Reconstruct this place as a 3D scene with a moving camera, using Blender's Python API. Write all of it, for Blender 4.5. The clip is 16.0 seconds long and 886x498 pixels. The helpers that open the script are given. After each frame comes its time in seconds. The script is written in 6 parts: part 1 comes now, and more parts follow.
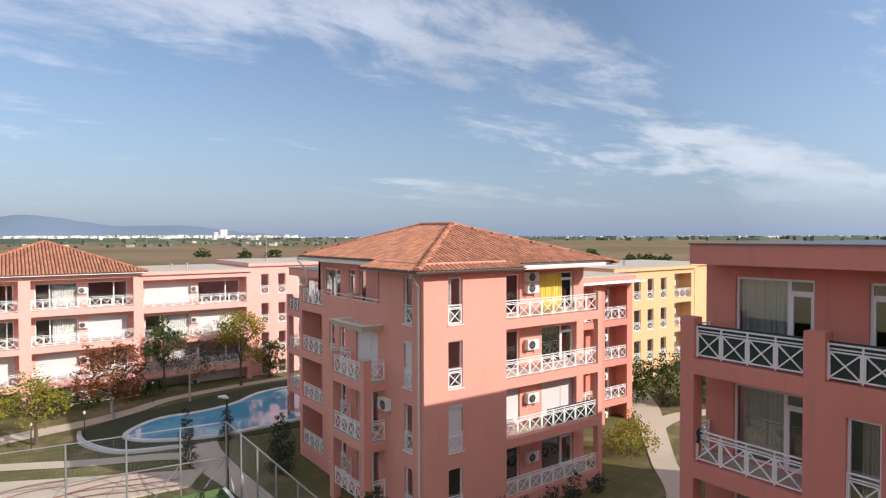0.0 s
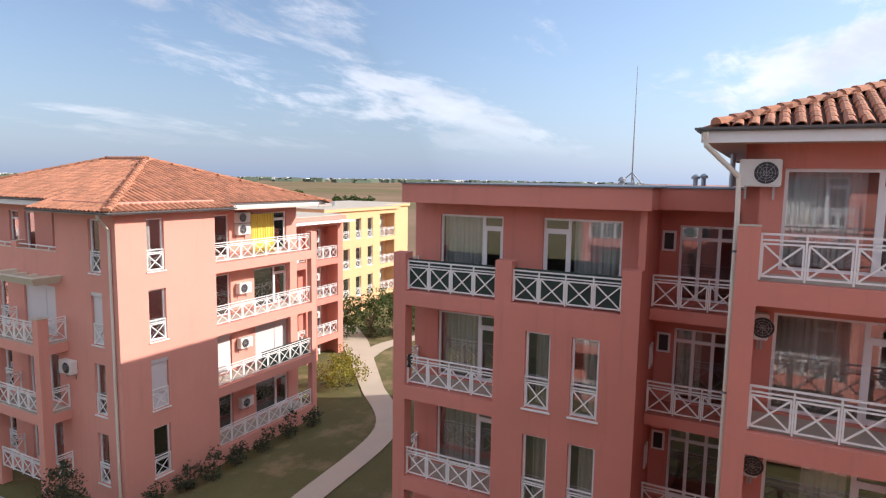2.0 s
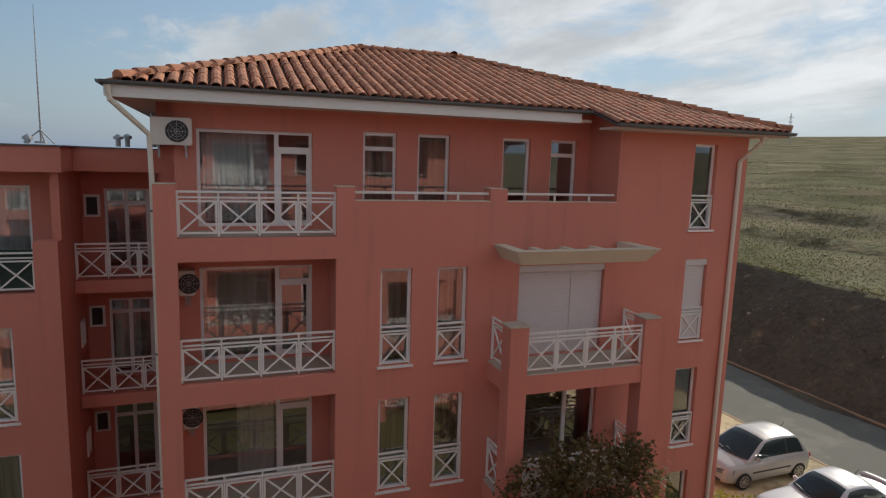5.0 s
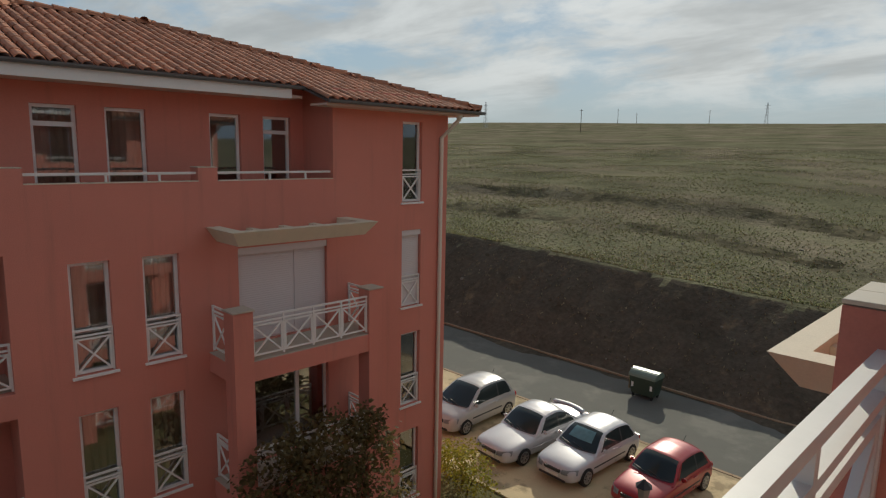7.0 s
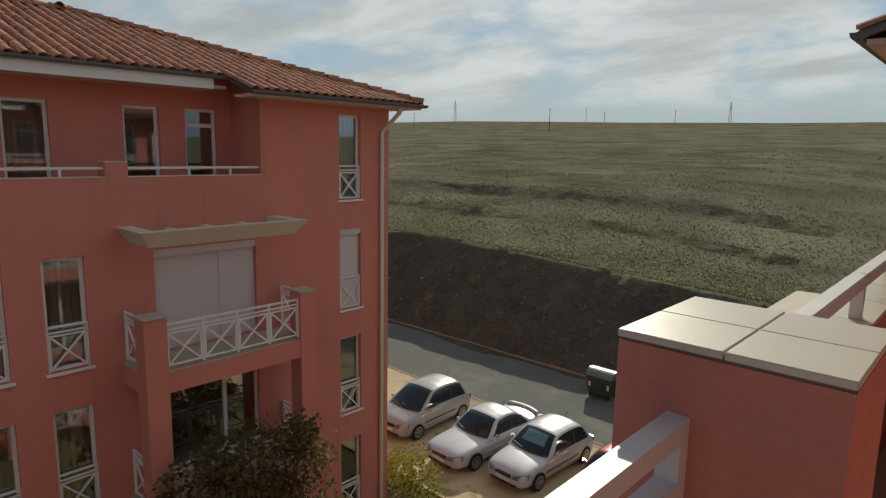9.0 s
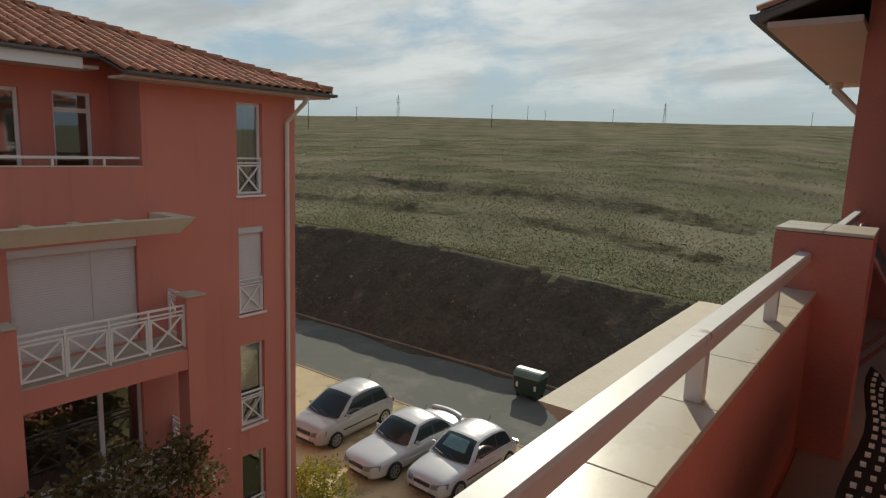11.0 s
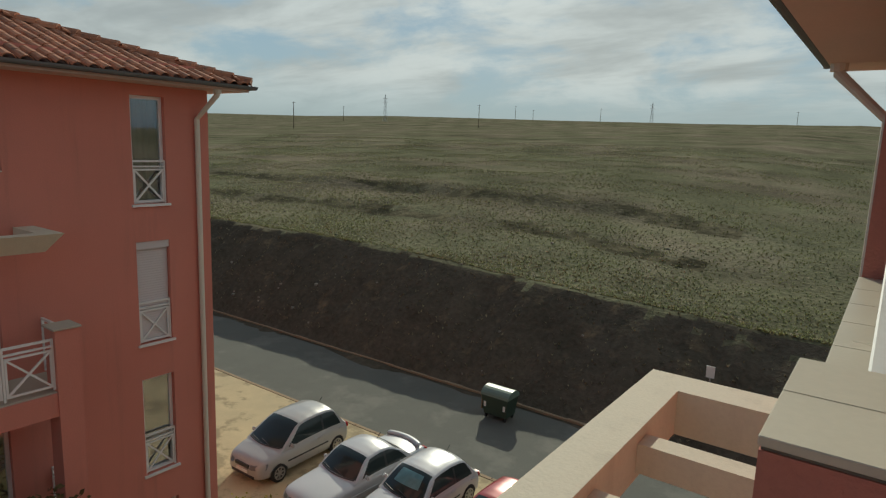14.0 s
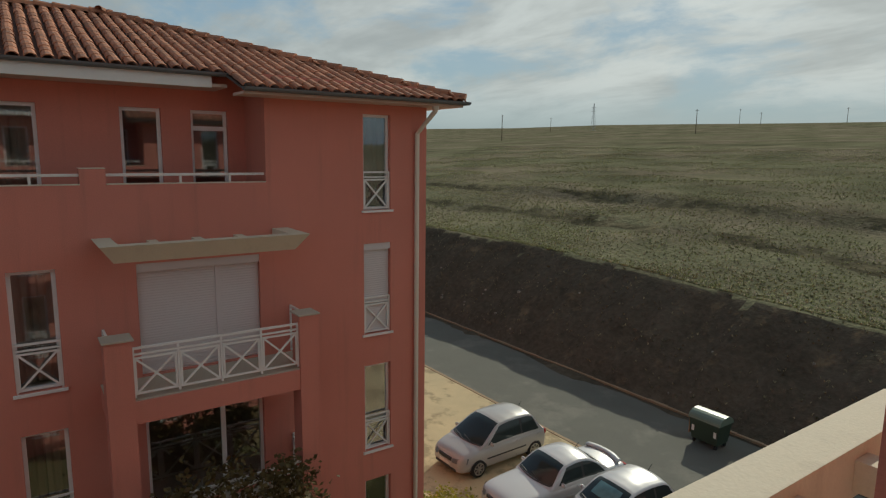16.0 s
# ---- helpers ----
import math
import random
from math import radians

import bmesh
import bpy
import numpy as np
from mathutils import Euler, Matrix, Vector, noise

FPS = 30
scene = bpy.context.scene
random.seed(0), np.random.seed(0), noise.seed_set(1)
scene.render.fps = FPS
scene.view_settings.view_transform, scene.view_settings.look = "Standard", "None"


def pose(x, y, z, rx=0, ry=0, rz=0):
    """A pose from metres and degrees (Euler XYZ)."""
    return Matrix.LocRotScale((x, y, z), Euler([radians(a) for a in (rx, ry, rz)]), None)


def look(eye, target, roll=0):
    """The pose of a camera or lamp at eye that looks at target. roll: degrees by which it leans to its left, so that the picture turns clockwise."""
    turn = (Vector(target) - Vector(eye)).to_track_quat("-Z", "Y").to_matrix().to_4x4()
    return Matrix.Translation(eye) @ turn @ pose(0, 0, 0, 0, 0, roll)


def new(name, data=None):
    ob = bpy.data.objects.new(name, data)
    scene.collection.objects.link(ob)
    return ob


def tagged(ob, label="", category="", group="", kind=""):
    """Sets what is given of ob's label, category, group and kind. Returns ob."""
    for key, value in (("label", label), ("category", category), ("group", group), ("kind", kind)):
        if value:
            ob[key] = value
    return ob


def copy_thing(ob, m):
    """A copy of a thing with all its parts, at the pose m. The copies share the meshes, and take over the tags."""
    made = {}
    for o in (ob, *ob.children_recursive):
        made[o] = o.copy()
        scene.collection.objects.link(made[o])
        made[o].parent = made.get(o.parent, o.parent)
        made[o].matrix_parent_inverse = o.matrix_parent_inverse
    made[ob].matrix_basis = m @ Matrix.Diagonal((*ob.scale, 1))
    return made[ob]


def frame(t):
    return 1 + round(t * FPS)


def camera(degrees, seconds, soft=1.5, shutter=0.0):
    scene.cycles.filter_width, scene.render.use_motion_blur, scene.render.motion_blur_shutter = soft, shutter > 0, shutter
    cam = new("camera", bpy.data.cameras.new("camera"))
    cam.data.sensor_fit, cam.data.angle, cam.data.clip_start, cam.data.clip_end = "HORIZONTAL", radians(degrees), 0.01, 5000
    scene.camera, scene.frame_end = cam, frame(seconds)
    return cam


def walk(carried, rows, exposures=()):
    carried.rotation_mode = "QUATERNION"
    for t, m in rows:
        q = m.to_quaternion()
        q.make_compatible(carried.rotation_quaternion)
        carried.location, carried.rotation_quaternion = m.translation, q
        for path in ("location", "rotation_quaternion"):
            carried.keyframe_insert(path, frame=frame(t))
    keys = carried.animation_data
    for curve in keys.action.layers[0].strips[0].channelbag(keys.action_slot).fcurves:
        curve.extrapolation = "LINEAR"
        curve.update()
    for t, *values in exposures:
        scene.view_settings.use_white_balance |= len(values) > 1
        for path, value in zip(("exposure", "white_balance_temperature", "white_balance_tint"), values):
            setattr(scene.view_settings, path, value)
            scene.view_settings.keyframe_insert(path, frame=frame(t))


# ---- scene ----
SPAN, SECONDS = 71.4, 16.0
cam = camera(SPAN, SECONDS, 1.25)
PATH = [
    (0, (0.089, -0.282, 1.606), (1.246, 1.349, 1.562), -0.2),
    (0.5, (0.01, 0.011, 1.568), (1.189, 1.623, 1.454), -0.1),
    (1, (-0.001, 0.166, 1.541), (1.416, 1.564, 1.351), 0.3),
    (1.5, (0.048, 0.202, 1.527), (1.654, 1.374, 1.31), 0.7),
    (2, (0.117, 0.16, 1.499), (1.874, 1.088, 1.272), 0.9),
    (2.5, (0.129, 0.106, 1.458), (2.016, 0.725, 1.221), 0.9),
    (3, (0.208, 0.033, 1.437), (2.171, 0.316, 1.176), 0.7),
    (3.5, (0.285, -0.106, 1.421), (2.266, -0.092, 1.145), 0.6),
    (4, (0.343, -0.266, 1.401), (2.309, -0.499, 1.117), 1.0),
    (4.5, (0.366, -0.393, 1.358), (2.291, -0.853, 1.071), 1.7),
    (5, (0.371, -0.511, 1.33), (2.231, -1.186, 1.042), 1.8),
    (7.3, (0.35, -0.872, 1.137), (1.718, -2.297, 0.822), 1.1),
    (7.5, (0.325, -0.975, 1.142), (1.686, -2.406, 0.827), 1.1),
    (8, (0.287, -1.253, 1.125), (1.639, -2.694, 0.811), 1.1),
    (8.5, (0.31, -1.565, 1.09), (1.653, -3.014, 0.775), 1.1),
    (9, (0.278, -1.804, 1.058), (1.611, -3.261, 0.743), 1.1),
    (9.5, (0.233, -2.013, 1.046), (1.554, -3.481, 0.731), 1.2),
    (10, (0.267, -2.316, 1.029), (1.504, -3.854, 0.705), 2.0),
    (12.3, (0.318, -4.121, 1.058), (1.498, -5.703, 0.732), 2.1),
    (12.5, (0.334, -4.305, 1.054), (1.512, -5.887, 0.727), 2.1),
    (13, (0.425, -4.659, 1.018), (1.599, -6.244, 0.691), 2.0),
    (13.5, (0.573, -4.992, 1.063), (1.742, -6.581, 0.736), 2.0),
    (14, (0.675, -5.326, 1.093), (1.839, -6.919, 0.769), 2.0),
    (14.5, (0.715, -5.587, 1.112), (1.875, -7.185, 0.794), 2.0),
    (15, (0.683, -5.565, 1.083), (1.861, -7.156, 0.796), 1.9),
    (15.5, (0.538, -5.332, 1.063), (1.922, -6.754, 0.809), 1.8),
    (16, (0.425, -5.085, 1.053), (2.047, -6.215, 0.748), 0.7),
]
EXPOSURES = [(0.0, 0.44, 6400.0, 14.0), (1.5, 0.76, 6400.0, 16.0), (2.5, 0.62, 6400.0, 14.0), (3.5, 0.34, 6400.0, 11.0), (5.0, -0.10, 6700.0, 8.0), (7.5, -0.46, 6800.0, 4.0), (12.5, -0.36, 6800.0, 1.0), (14.5, -0.58, 6700.0, -3.0), (16.0, -0.56, 6800.0, -1.0)]
walk(cam, [(t, look(eye, target, roll)) for t, eye, target, roll in PATH], EXPOSURES)

# ---- world and sun ----
SUN_AZ, SUN_EL = 151.5, 27.5          # clockwise from +y, degrees
to_sun = Vector((math.sin(radians(SUN_AZ)) * math.cos(radians(SUN_EL)), math.cos(radians(SUN_AZ)) * math.cos(radians(SUN_EL)), math.sin(radians(SUN_EL))))
world = bpy.data.worlds.new("world")
scene.world = world
world.use_nodes = True


class Nodes:
    """Short hand for a node tree."""
    def __init__(self, tree):
        self.tree = tree
        tree.nodes.clear()

    def add(self, kind, ins=None, **props):
        n = self.tree.nodes.new(kind)
        for k, v in props.items():
            if k == "op":
                n.operation = v
            elif k == "blend":
                n.blend_type = v
            elif k == "dtype":
                n.data_type = v
            elif k == "dims":
                n.noise_dimensions = v
        for k, v in (ins or {}).items():
            if isinstance(v, bpy.types.NodeSocket):
                self.tree.links.new(v, n.inputs[k])
            else:
                n.inputs[k].default_value = v
        return n

    def math(self, op, a, b=0.0, c=0.0, clamp=False):
        n = self.add("ShaderNodeMath", {0: a, 1: b, 2: c}, op=op)
        n.use_clamp = clamp
        return n.outputs[0]

    def mix(self, fac, a, b, blend="MIX"):
        n = self.add("ShaderNodeMix", {0: fac, 6: a, 7: b}, dtype="RGBA", blend=blend)
        return n.outputs[2]

    def noise(self, vec, scale, detail=4.0, rough=0.55, dist=0.0):
        return self.add("ShaderNodeTexNoise", {"Vector": vec, "Scale": scale, "Detail": detail, "Roughness": rough, "Distortion": dist}).outputs[0]

    def ramp(self, fac, lo, hi):
        n = self.add("ShaderNodeMapRange", {0: fac, 1: lo, 2: hi, 3: 0.0, 4: 1.0})
        n.interpolation_type = "SMOOTHSTEP"
        return n.outputs[0]


def build_sky():
    n = Nodes(world.node_tree)
    sky = n.add("ShaderNodeTexSky")
    sky.sky_type = "NISHITA"
    sky.sun_disc = False
    sky.sun_elevation, sky.sun_rotation = radians(SUN_EL), radians(SUN_AZ)
    sky.air_density, sky.dust_density, sky.ozone_density = 1.0, 0.25, 1.6
    way = n.add("ShaderNodeTexCoord").outputs["Generated"]
    sep = n.add("ShaderNodeSeparateXYZ", {0: way})
    up = n.math("MAXIMUM", sep.outputs[2], 0.0)
    den = n.math("ADD", up, 0.16)
    px, py = n.math("DIVIDE", sep.outputs[0], den), n.math("DIVIDE", sep.outputs[1], den)
    flat = n.add("ShaderNodeCombineXYZ", {0: n.math("MULTIPLY", px, 0.55), 1: py, 2: 0.0}).outputs[0]
    big = n.noise(flat, 0.9, 7.0, 0.6, 0.6)
    fine = n.noise(flat, 3.2, 8.0, 0.65, 0.4)
    both = n.math("ADD", n.math("MULTIPLY", big, 0.66), n.math("MULTIPLY", fine, 0.34))
    facing = n.math("MAXIMUM", n.add("ShaderNodeVectorMath", {0: way, 1: tuple(to_sun)}, op="DOT_PRODUCT").outputs["Value"], 0.0)
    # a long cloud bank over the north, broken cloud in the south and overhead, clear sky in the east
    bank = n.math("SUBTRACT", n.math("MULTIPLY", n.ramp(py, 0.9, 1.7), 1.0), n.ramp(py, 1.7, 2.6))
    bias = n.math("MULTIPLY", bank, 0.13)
    bias = n.math("ADD", bias, n.math("MULTIPLY", n.ramp(sep.outputs[1], 0.15, -0.5), 0.10))
    # unseen cloud added to the west and overhead, to brighten the shaded facades
    bias = n.math("ADD", bias, n.math("MULTIPLY", n.ramp(sep.outputs[0], 0.1, -0.6), 0.20))
    bias = n.math("ADD", bias, n.math("MULTIPLY", n.ramp(sep.outputs[2], 0.6, 0.9), 0.06))
    # heaped cloud towards the sun, streaked elsewhere
    tall = n.add("ShaderNodeMapping", {0: way, 3: (1.0, 1.0, 2.4)}).outputs[0]
    heaps = n.math("ADD", n.math("MULTIPLY", n.noise(tall, 4.2, 8.0, 0.58, 0.3), 0.72), n.math("MULTIPLY", n.noise(tall, 1.7, 3.0, 0.5), 0.28))
    share = n.math("MULTIPLY", n.ramp(sep.outputs[1], 0.1, -0.5), 0.75)
    both = n.math("ADD", n.math("MULTIPLY", both, n.math("SUBTRACT", 1.0, share)), n.math("MULTIPLY", heaps, share))
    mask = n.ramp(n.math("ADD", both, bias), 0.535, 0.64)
    mask = n.math("MULTIPLY", mask, n.ramp(sep.outputs[2], 0.02, 0.12))
    shade = n.math("MULTIPLY", n.ramp(n.noise(flat, 1.7, 5.0, 0.6, 0.3), 0.35, 0.7), 0.45)
    glow = n.math("MULTIPLY", n.math("SUBTRACT", 1.25, shade), n.math("ADD", n.math("MULTIPLY", n.math("POWER", facing, 5.0), 1.3), 4.25))
    white = n.add("ShaderNodeCombineXYZ", {0: n.math("MULTIPLY", glow, 0.98), 1: n.math("MULTIPLY", glow, 1.0), 2: n.math("MULTIPLY", glow, 1.04)}).outputs[0]
    haze = n.mix(n.math("POWER", facing, 1.5), (2.0, 2.75, 4.1, 1.0), (3.05, 3.6, 4.15, 1.0))
    low = n.math("POWER", 2.718, n.math("MULTIPLY", up, -5.5))
    veiled = n.mix(n.math("MULTIPLY", low, 0.92), sky.outputs[0], haze)
    calm = n.mix(n.math("MULTIPLY", n.math("POWER", facing, 2.0), 0.75), veiled, (2.15, 2.95, 4.0, 1.0))
    dim = n.math("ADD", n.math("MULTIPLY", n.math("POWER", facing, 0.6), 0.37), 0.63)
    clear = n.mix(1.0, calm, n.add("ShaderNodeCombineColor", {0: dim, 1: dim, 2: dim}).outputs[0], "MULTIPLY")
    col = n.mix(n.math("MULTIPLY", mask, n.math("ADD", n.math("MULTIPLY", facing, 0.40), 0.47)), clear, white)
    bg = n.add("ShaderNodeBackground", {0: col, 1: 0.15})
    out = n.add("ShaderNodeOutputWorld")
    n.tree.links.new(bg.outputs[0], out.inputs[0])


build_sky()
sun = new("sun", bpy.data.lights.new("sun", "SUN"))
sun.data.energy, sun.data.angle, sun.data.color = 3.9, radians(0.55), (1.0, 0.93, 0.82)
sun.matrix_world = look(to_sun * 60, (0, 0, 0))

# ---- materials ----
def material(name, base, rough=0.8, var=0.12, grain=30.0, blotch=0.6, bump=0.0, metal=0.0, spread=0.0, second=None, second_scale=1.0, second_lo=0.5, second_hi=0.65, streak=0.0, random_island=False, spec=0.5):
    m = bpy.data.materials.new(name)
    m.use_nodes = True
    n = Nodes(m.node_tree)
    pos = n.add("ShaderNodeTexCoord").outputs["Object"]
    g = n.noise(pos, grain, 3.0, 0.6)
    b = n.noise(pos, blotch, 5.0, 0.6)
    f = n.math("ADD", n.math("MULTIPLY", n.math("SUBTRACT", g, 0.5), var * 1.6), n.math("MULTIPLY", n.math("SUBTRACT", b, 0.5), var * 2.2))
    col = (*base, 1.0)
    if second:
        s = n.ramp(n.noise(pos, second_scale, 6.0, 0.65), second_lo, second_hi)
        col = n.mix(s, col, (*second, 1.0))
    if streak:
        long = n.add("ShaderNodeMapping", {0: pos, 3: (2.2, 2.2, 0.16)}).outputs[0]
        st = n.ramp(n.noise(long, 1.6, 5.0, 0.65), 0.5, 0.8)
        col = n.mix(n.math("MULTIPLY", st, streak), col, (0.16, 0.12, 0.09, 1.0))
    if spread:
        r = n.add("ShaderNodeObjectInfo").outputs["Random"]
        if random_island:
            r = n.math("FRACT", n.math("ADD", r, n.add("ShaderNodeNewGeometry").outputs["Random Per Island"]))
        f = n.math("ADD", f, n.math("MULTIPLY", n.math("SUBTRACT", r, 0.5), spread))
    gain = n.math("ADD", f, 1.0)
    hsv = n.add("ShaderNodeHueSaturation", {"Value": gain, "Color": col})
    bs = n.add("ShaderNodeBsdfPrincipled", {"Base Color": hsv.outputs[0], "Roughness": rough, "Metallic": metal, "Specular IOR Level": spec})
    if rough > 0.15:
        rr = n.math("ADD", n.math("MULTIPLY", n.math("SUBTRACT", b, 0.5), 0.25), rough, clamp=True)
        n.tree.links.new(rr, bs.inputs["Roughness"])
    if bump:
        bp = n.add("ShaderNodeBump", {"Height": g, "Strength": 1.0, "Distance": bump})
        n.tree.links.new(bp.outputs[0], bs.inputs["Normal"])
    out = n.add("ShaderNodeOutputMaterial")
    n.tree.links.new(bs.outputs[0], out.inputs[0])
    return m


def glass(name, tint, gloss=0.03, ior=1.5):
    m = bpy.data.materials.new(name)
    m.use_nodes = True
    n = Nodes(m.node_tree)
    fr = n.add("ShaderNodeFresnel", {0: ior})
    fac = n.math("ADD", fr.outputs[0], n.math("MULTIPLY", fr.outputs[0], 3.2), clamp=True)
    tr = n.add("ShaderNodeBsdfTransparent", {0: (*tint, 1.0)})
    gl = n.add("ShaderNodeBsdfGlossy", {0: (0.95, 0.97, 1.0, 1.0), 1: gloss})
    mx = n.add("ShaderNodeMixShader", {0: fac, 1: tr.outputs[0], 2: gl.outputs[0]})
    out = n.add("ShaderNodeOutputMaterial")
    n.tree.links.new(mx.outputs[0], out.inputs[0])
    return m


STUCCO = material("stucco", (0.645, 0.243, 0.188), 0.9, 0.13, 55.0, 0.35, 0.005, streak=0.20)
OCHRE = material("ochre_stucco", (0.76, 0.46, 0.24), 0.9, 0.08, 55.0, 0.35, 0.003, streak=0.08)
PALE_PINK = material("pale_pink_stucco", (0.82, 0.42, 0.36), 0.9, 0.07, 55.0, 0.35, 0.003, streak=0.06)
WHITE = material("white_paint", (0.80, 0.79, 0.77), 0.45, 0.05, 25.0, 1.2, 0.0005)
WHITE_WORN = material("worn_white_paint", (0.74, 0.72, 0.69), 0.5, 0.08, 18.0, 2.0, 0.001, second=(0.32, 0.20, 0.12), second_scale=5.0, second_lo=0.66, second_hi=0.72)
PVC = material("white_pvc", (0.82, 0.82, 0.82), 0.35, 0.03, 8.0, 1.0)
CONCRETE = material("concrete_slab", (0.50, 0.44, 0.36), 0.85, 0.12, 40.0, 0.8, 0.003)
CREAM = material("cream_concrete", (0.70, 0.63, 0.50), 0.8, 0.10, 40.0, 0.9, 0.003, streak=0.18)
TILE_CAP = material("cream_glazed_tile", (0.70, 0.63, 0.51), 0.30, 0.07, 60.0, 1.5, 0.0002, spread=0.05, spec=0.24)
GROUT = material("grout", (0.20, 0.17, 0.14), 0.95, 0.1)
ROOF_TILE = material("terracotta_tile", (0.47, 0.195, 0.108), 0.85, 0.20, 14.0, 0.5, 0.002, spread=0.45, random_island=True, second=(0.22, 0.132, 0.10), second_scale=9.0, second_lo=0.46, second_hi=0.74)
ROOF_BED = material("roof_underlay", (0.12, 0.06, 0.045), 0.95, 0.1)
GUTTER = material("grey_zinc_gutter", (0.16, 0.17, 0.18), 0.5, 0.1, 20.0, 1.0, 0.0, metal=0.4)
PIPE = material("cream_pipe", (0.72, 0.66, 0.56), 0.5, 0.05, 20.0, 1.0)
SOFFIT = material("soffit_board", (0.62, 0.47, 0.40), 0.85, 0.08, 20.0, 1.0, 0.001)
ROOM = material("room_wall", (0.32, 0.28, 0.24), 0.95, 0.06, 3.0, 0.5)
CURTAIN = material("beige_curtain", (0.76, 0.68, 0.56), 0.95, 0.12, 40.0, 1.5, 0.001, spread=0.3)
SHEER = material("sheer_curtain", (0.80, 0.78, 0.74), 0.95, 0.08, 40.0, 1.5, 0.001, spread=0.2)
BROWN_CURTAIN = material("grey_brown_curtain", (0.42, 0.34, 0.26), 0.95, 0.14, 40.0, 1.5, 0.001, spread=0.35)
SHUTTER = material("white_shutter", (0.64, 0.60, 0.60), 0.5, 0.03, 10.0, 1.0)
YELLOW_CLOTH = material("yellow_cloth", (0.80, 0.62, 0.12), 0.9, 0.08, 30.0, 1.0)
GREEN_CLOTH = material("dark_green_netting", (0.035, 0.055, 0.045), 0.95, 0.15, 60.0, 1.0)
AC_BODY = material("ac_casing", (0.78, 0.77, 0.73), 0.45, 0.05, 20.0, 1.5)
DARK = material("dark_plastic", (0.03, 0.03, 0.033), 0.5, 0.1)
STEEL = material("galvanised_steel", (0.45, 0.46, 0.47), 0.45, 0.1, 20.0, 1.0, 0.0, metal=0.7)
PANE = glass("window_glass", (0.88, 0.90, 0.90))
LAWN = material("lawn", (0.135, 0.125, 0.055), 0.95, 0.35, 14.0, 0.22, 0.02, second=(0.24, 0.185, 0.10), second_scale=0.35, spec=0.1)
FIELD = material("dry_grass_field", (0.180, 0.172, 0.108), 0.95, 0.9, 3.0, 0.09, 0.14, second=(0.235, 0.198, 0.142), second_scale=0.05, second_lo=0.42, second_hi=0.62, spec=0.0)
SOIL = material("dark_bank_soil", (0.105, 0.090, 0.068), 0.95, 0.5, 4.0, 0.5, 0.08, second=(0.20, 0.155, 0.10), second_scale=0.8, second_lo=0.55, second_hi=0.74, streak=0.5, spec=0.0)
FURROW = material("dark_furrow", (0.115, 0.102, 0.068), 0.95, 0.7, 2.0, 0.3, 0.14, second=(0.18, 0.155, 0.10), second_scale=0.6, second_lo=0.45, second_hi=0.6, spec=0.0)
PLAIN = material("ploughed_plain", (0.25, 0.175, 0.12), 0.95, 0.25, 0.05, 0.006, second=(0.18, 0.155, 0.085), second_scale=0.004, second_lo=0.45, second_hi=0.6, spec=0.0)
ASPHALT = material("asphalt", (0.15, 0.15, 0.132), 0.9, 0.2, 40.0, 0.5, 0.004, second=(0.20, 0.195, 0.17), second_scale=0.35, spec=0.2)
GRAVEL = material("sandy_gravel", (0.58, 0.46, 0.28), 0.95, 0.25, 30.0, 0.6, 0.01, second=(0.36, 0.28, 0.17), second_scale=0.9, second_lo=0.5, second_hi=0.62)
PAVING = material("pale_paving", (0.52, 0.44, 0.34), 0.9, 0.12, 20.0, 0.5, 0.003)
KERB = material("kerb_stone", (0.34, 0.24, 0.15), 0.9, 0.15, 20.0, 0.8, 0.004)
BARK = material("bark", (0.12, 0.085, 0.06), 0.95, 0.3, 15.0, 2.0, 0.01)
LEAF_GREEN = material("green_leaves", (0.07, 0.11, 0.025), 0.7, 0.2, 4.0, 1.0, spread=0.9, random_island=True)
LEAF_YELLOW = material("yellowing_leaves", (0.30, 0.27, 0.035), 0.7, 0.2, 4.0, 1.0, spread=0.8, random_island=True)
LEAF_RED = material("russet_leaves", (0.24, 0.085, 0.03), 0.7, 0.2, 4.0, 1.0, spread=0.9, random_island=True)
LEAF_BROWN = material("brown_green_leaves", (0.15, 0.115, 0.045), 0.7, 0.2, 4.0, 1.0, spread=0.9, random_island=True)
HEDGE = material("dark_hedge", (0.035, 0.05, 0.022), 0.8, 0.2, 4.0, 1.0, spread=0.8, random_island=True)


def leafy(m, share=0.45):
    """Lets light shine through thin leaves."""
    t = m.node_tree
    bs = next(nd for nd in t.nodes if nd.bl_idname == "ShaderNodeBsdfPrincipled")
    out = next(nd for nd in t.nodes if nd.bl_idname == "ShaderNodeOutputMaterial")
    tr = t.nodes.new("ShaderNodeBsdfTranslucent")
    mx = t.nodes.new("ShaderNodeMixShader")
    mx.inputs[0].default_value = share
    t.links.new(bs.inputs["Base Color"].links[0].from_socket, tr.inputs[0])
    t.links.new(bs.outputs[0], mx.inputs[1])
    t.links.new(tr.outputs[0], mx.inputs[2])
    t.links.new(mx.outputs[0], out.inputs[0])


for leaves in (LEAF_GREEN, LEAF_YELLOW, LEAF_RED, LEAF_BROWN):
    leafy(leaves)


# ---- small mesh helpers ----
def box(bm, x0, x1, y0, y1, z0, z1):
    v = [bm.verts.new((x, y, z)) for x in (x0, x1) for y in (y0, y1) for z in (z0, z1)]
    for q in ((0, 1, 3, 2), (4, 6, 7, 5), (0, 4, 5, 1), (2, 3, 7, 6), (0, 2, 6, 4), (1, 5, 7, 3)):
        bm.faces.new([v[i] for i in q])
    return v


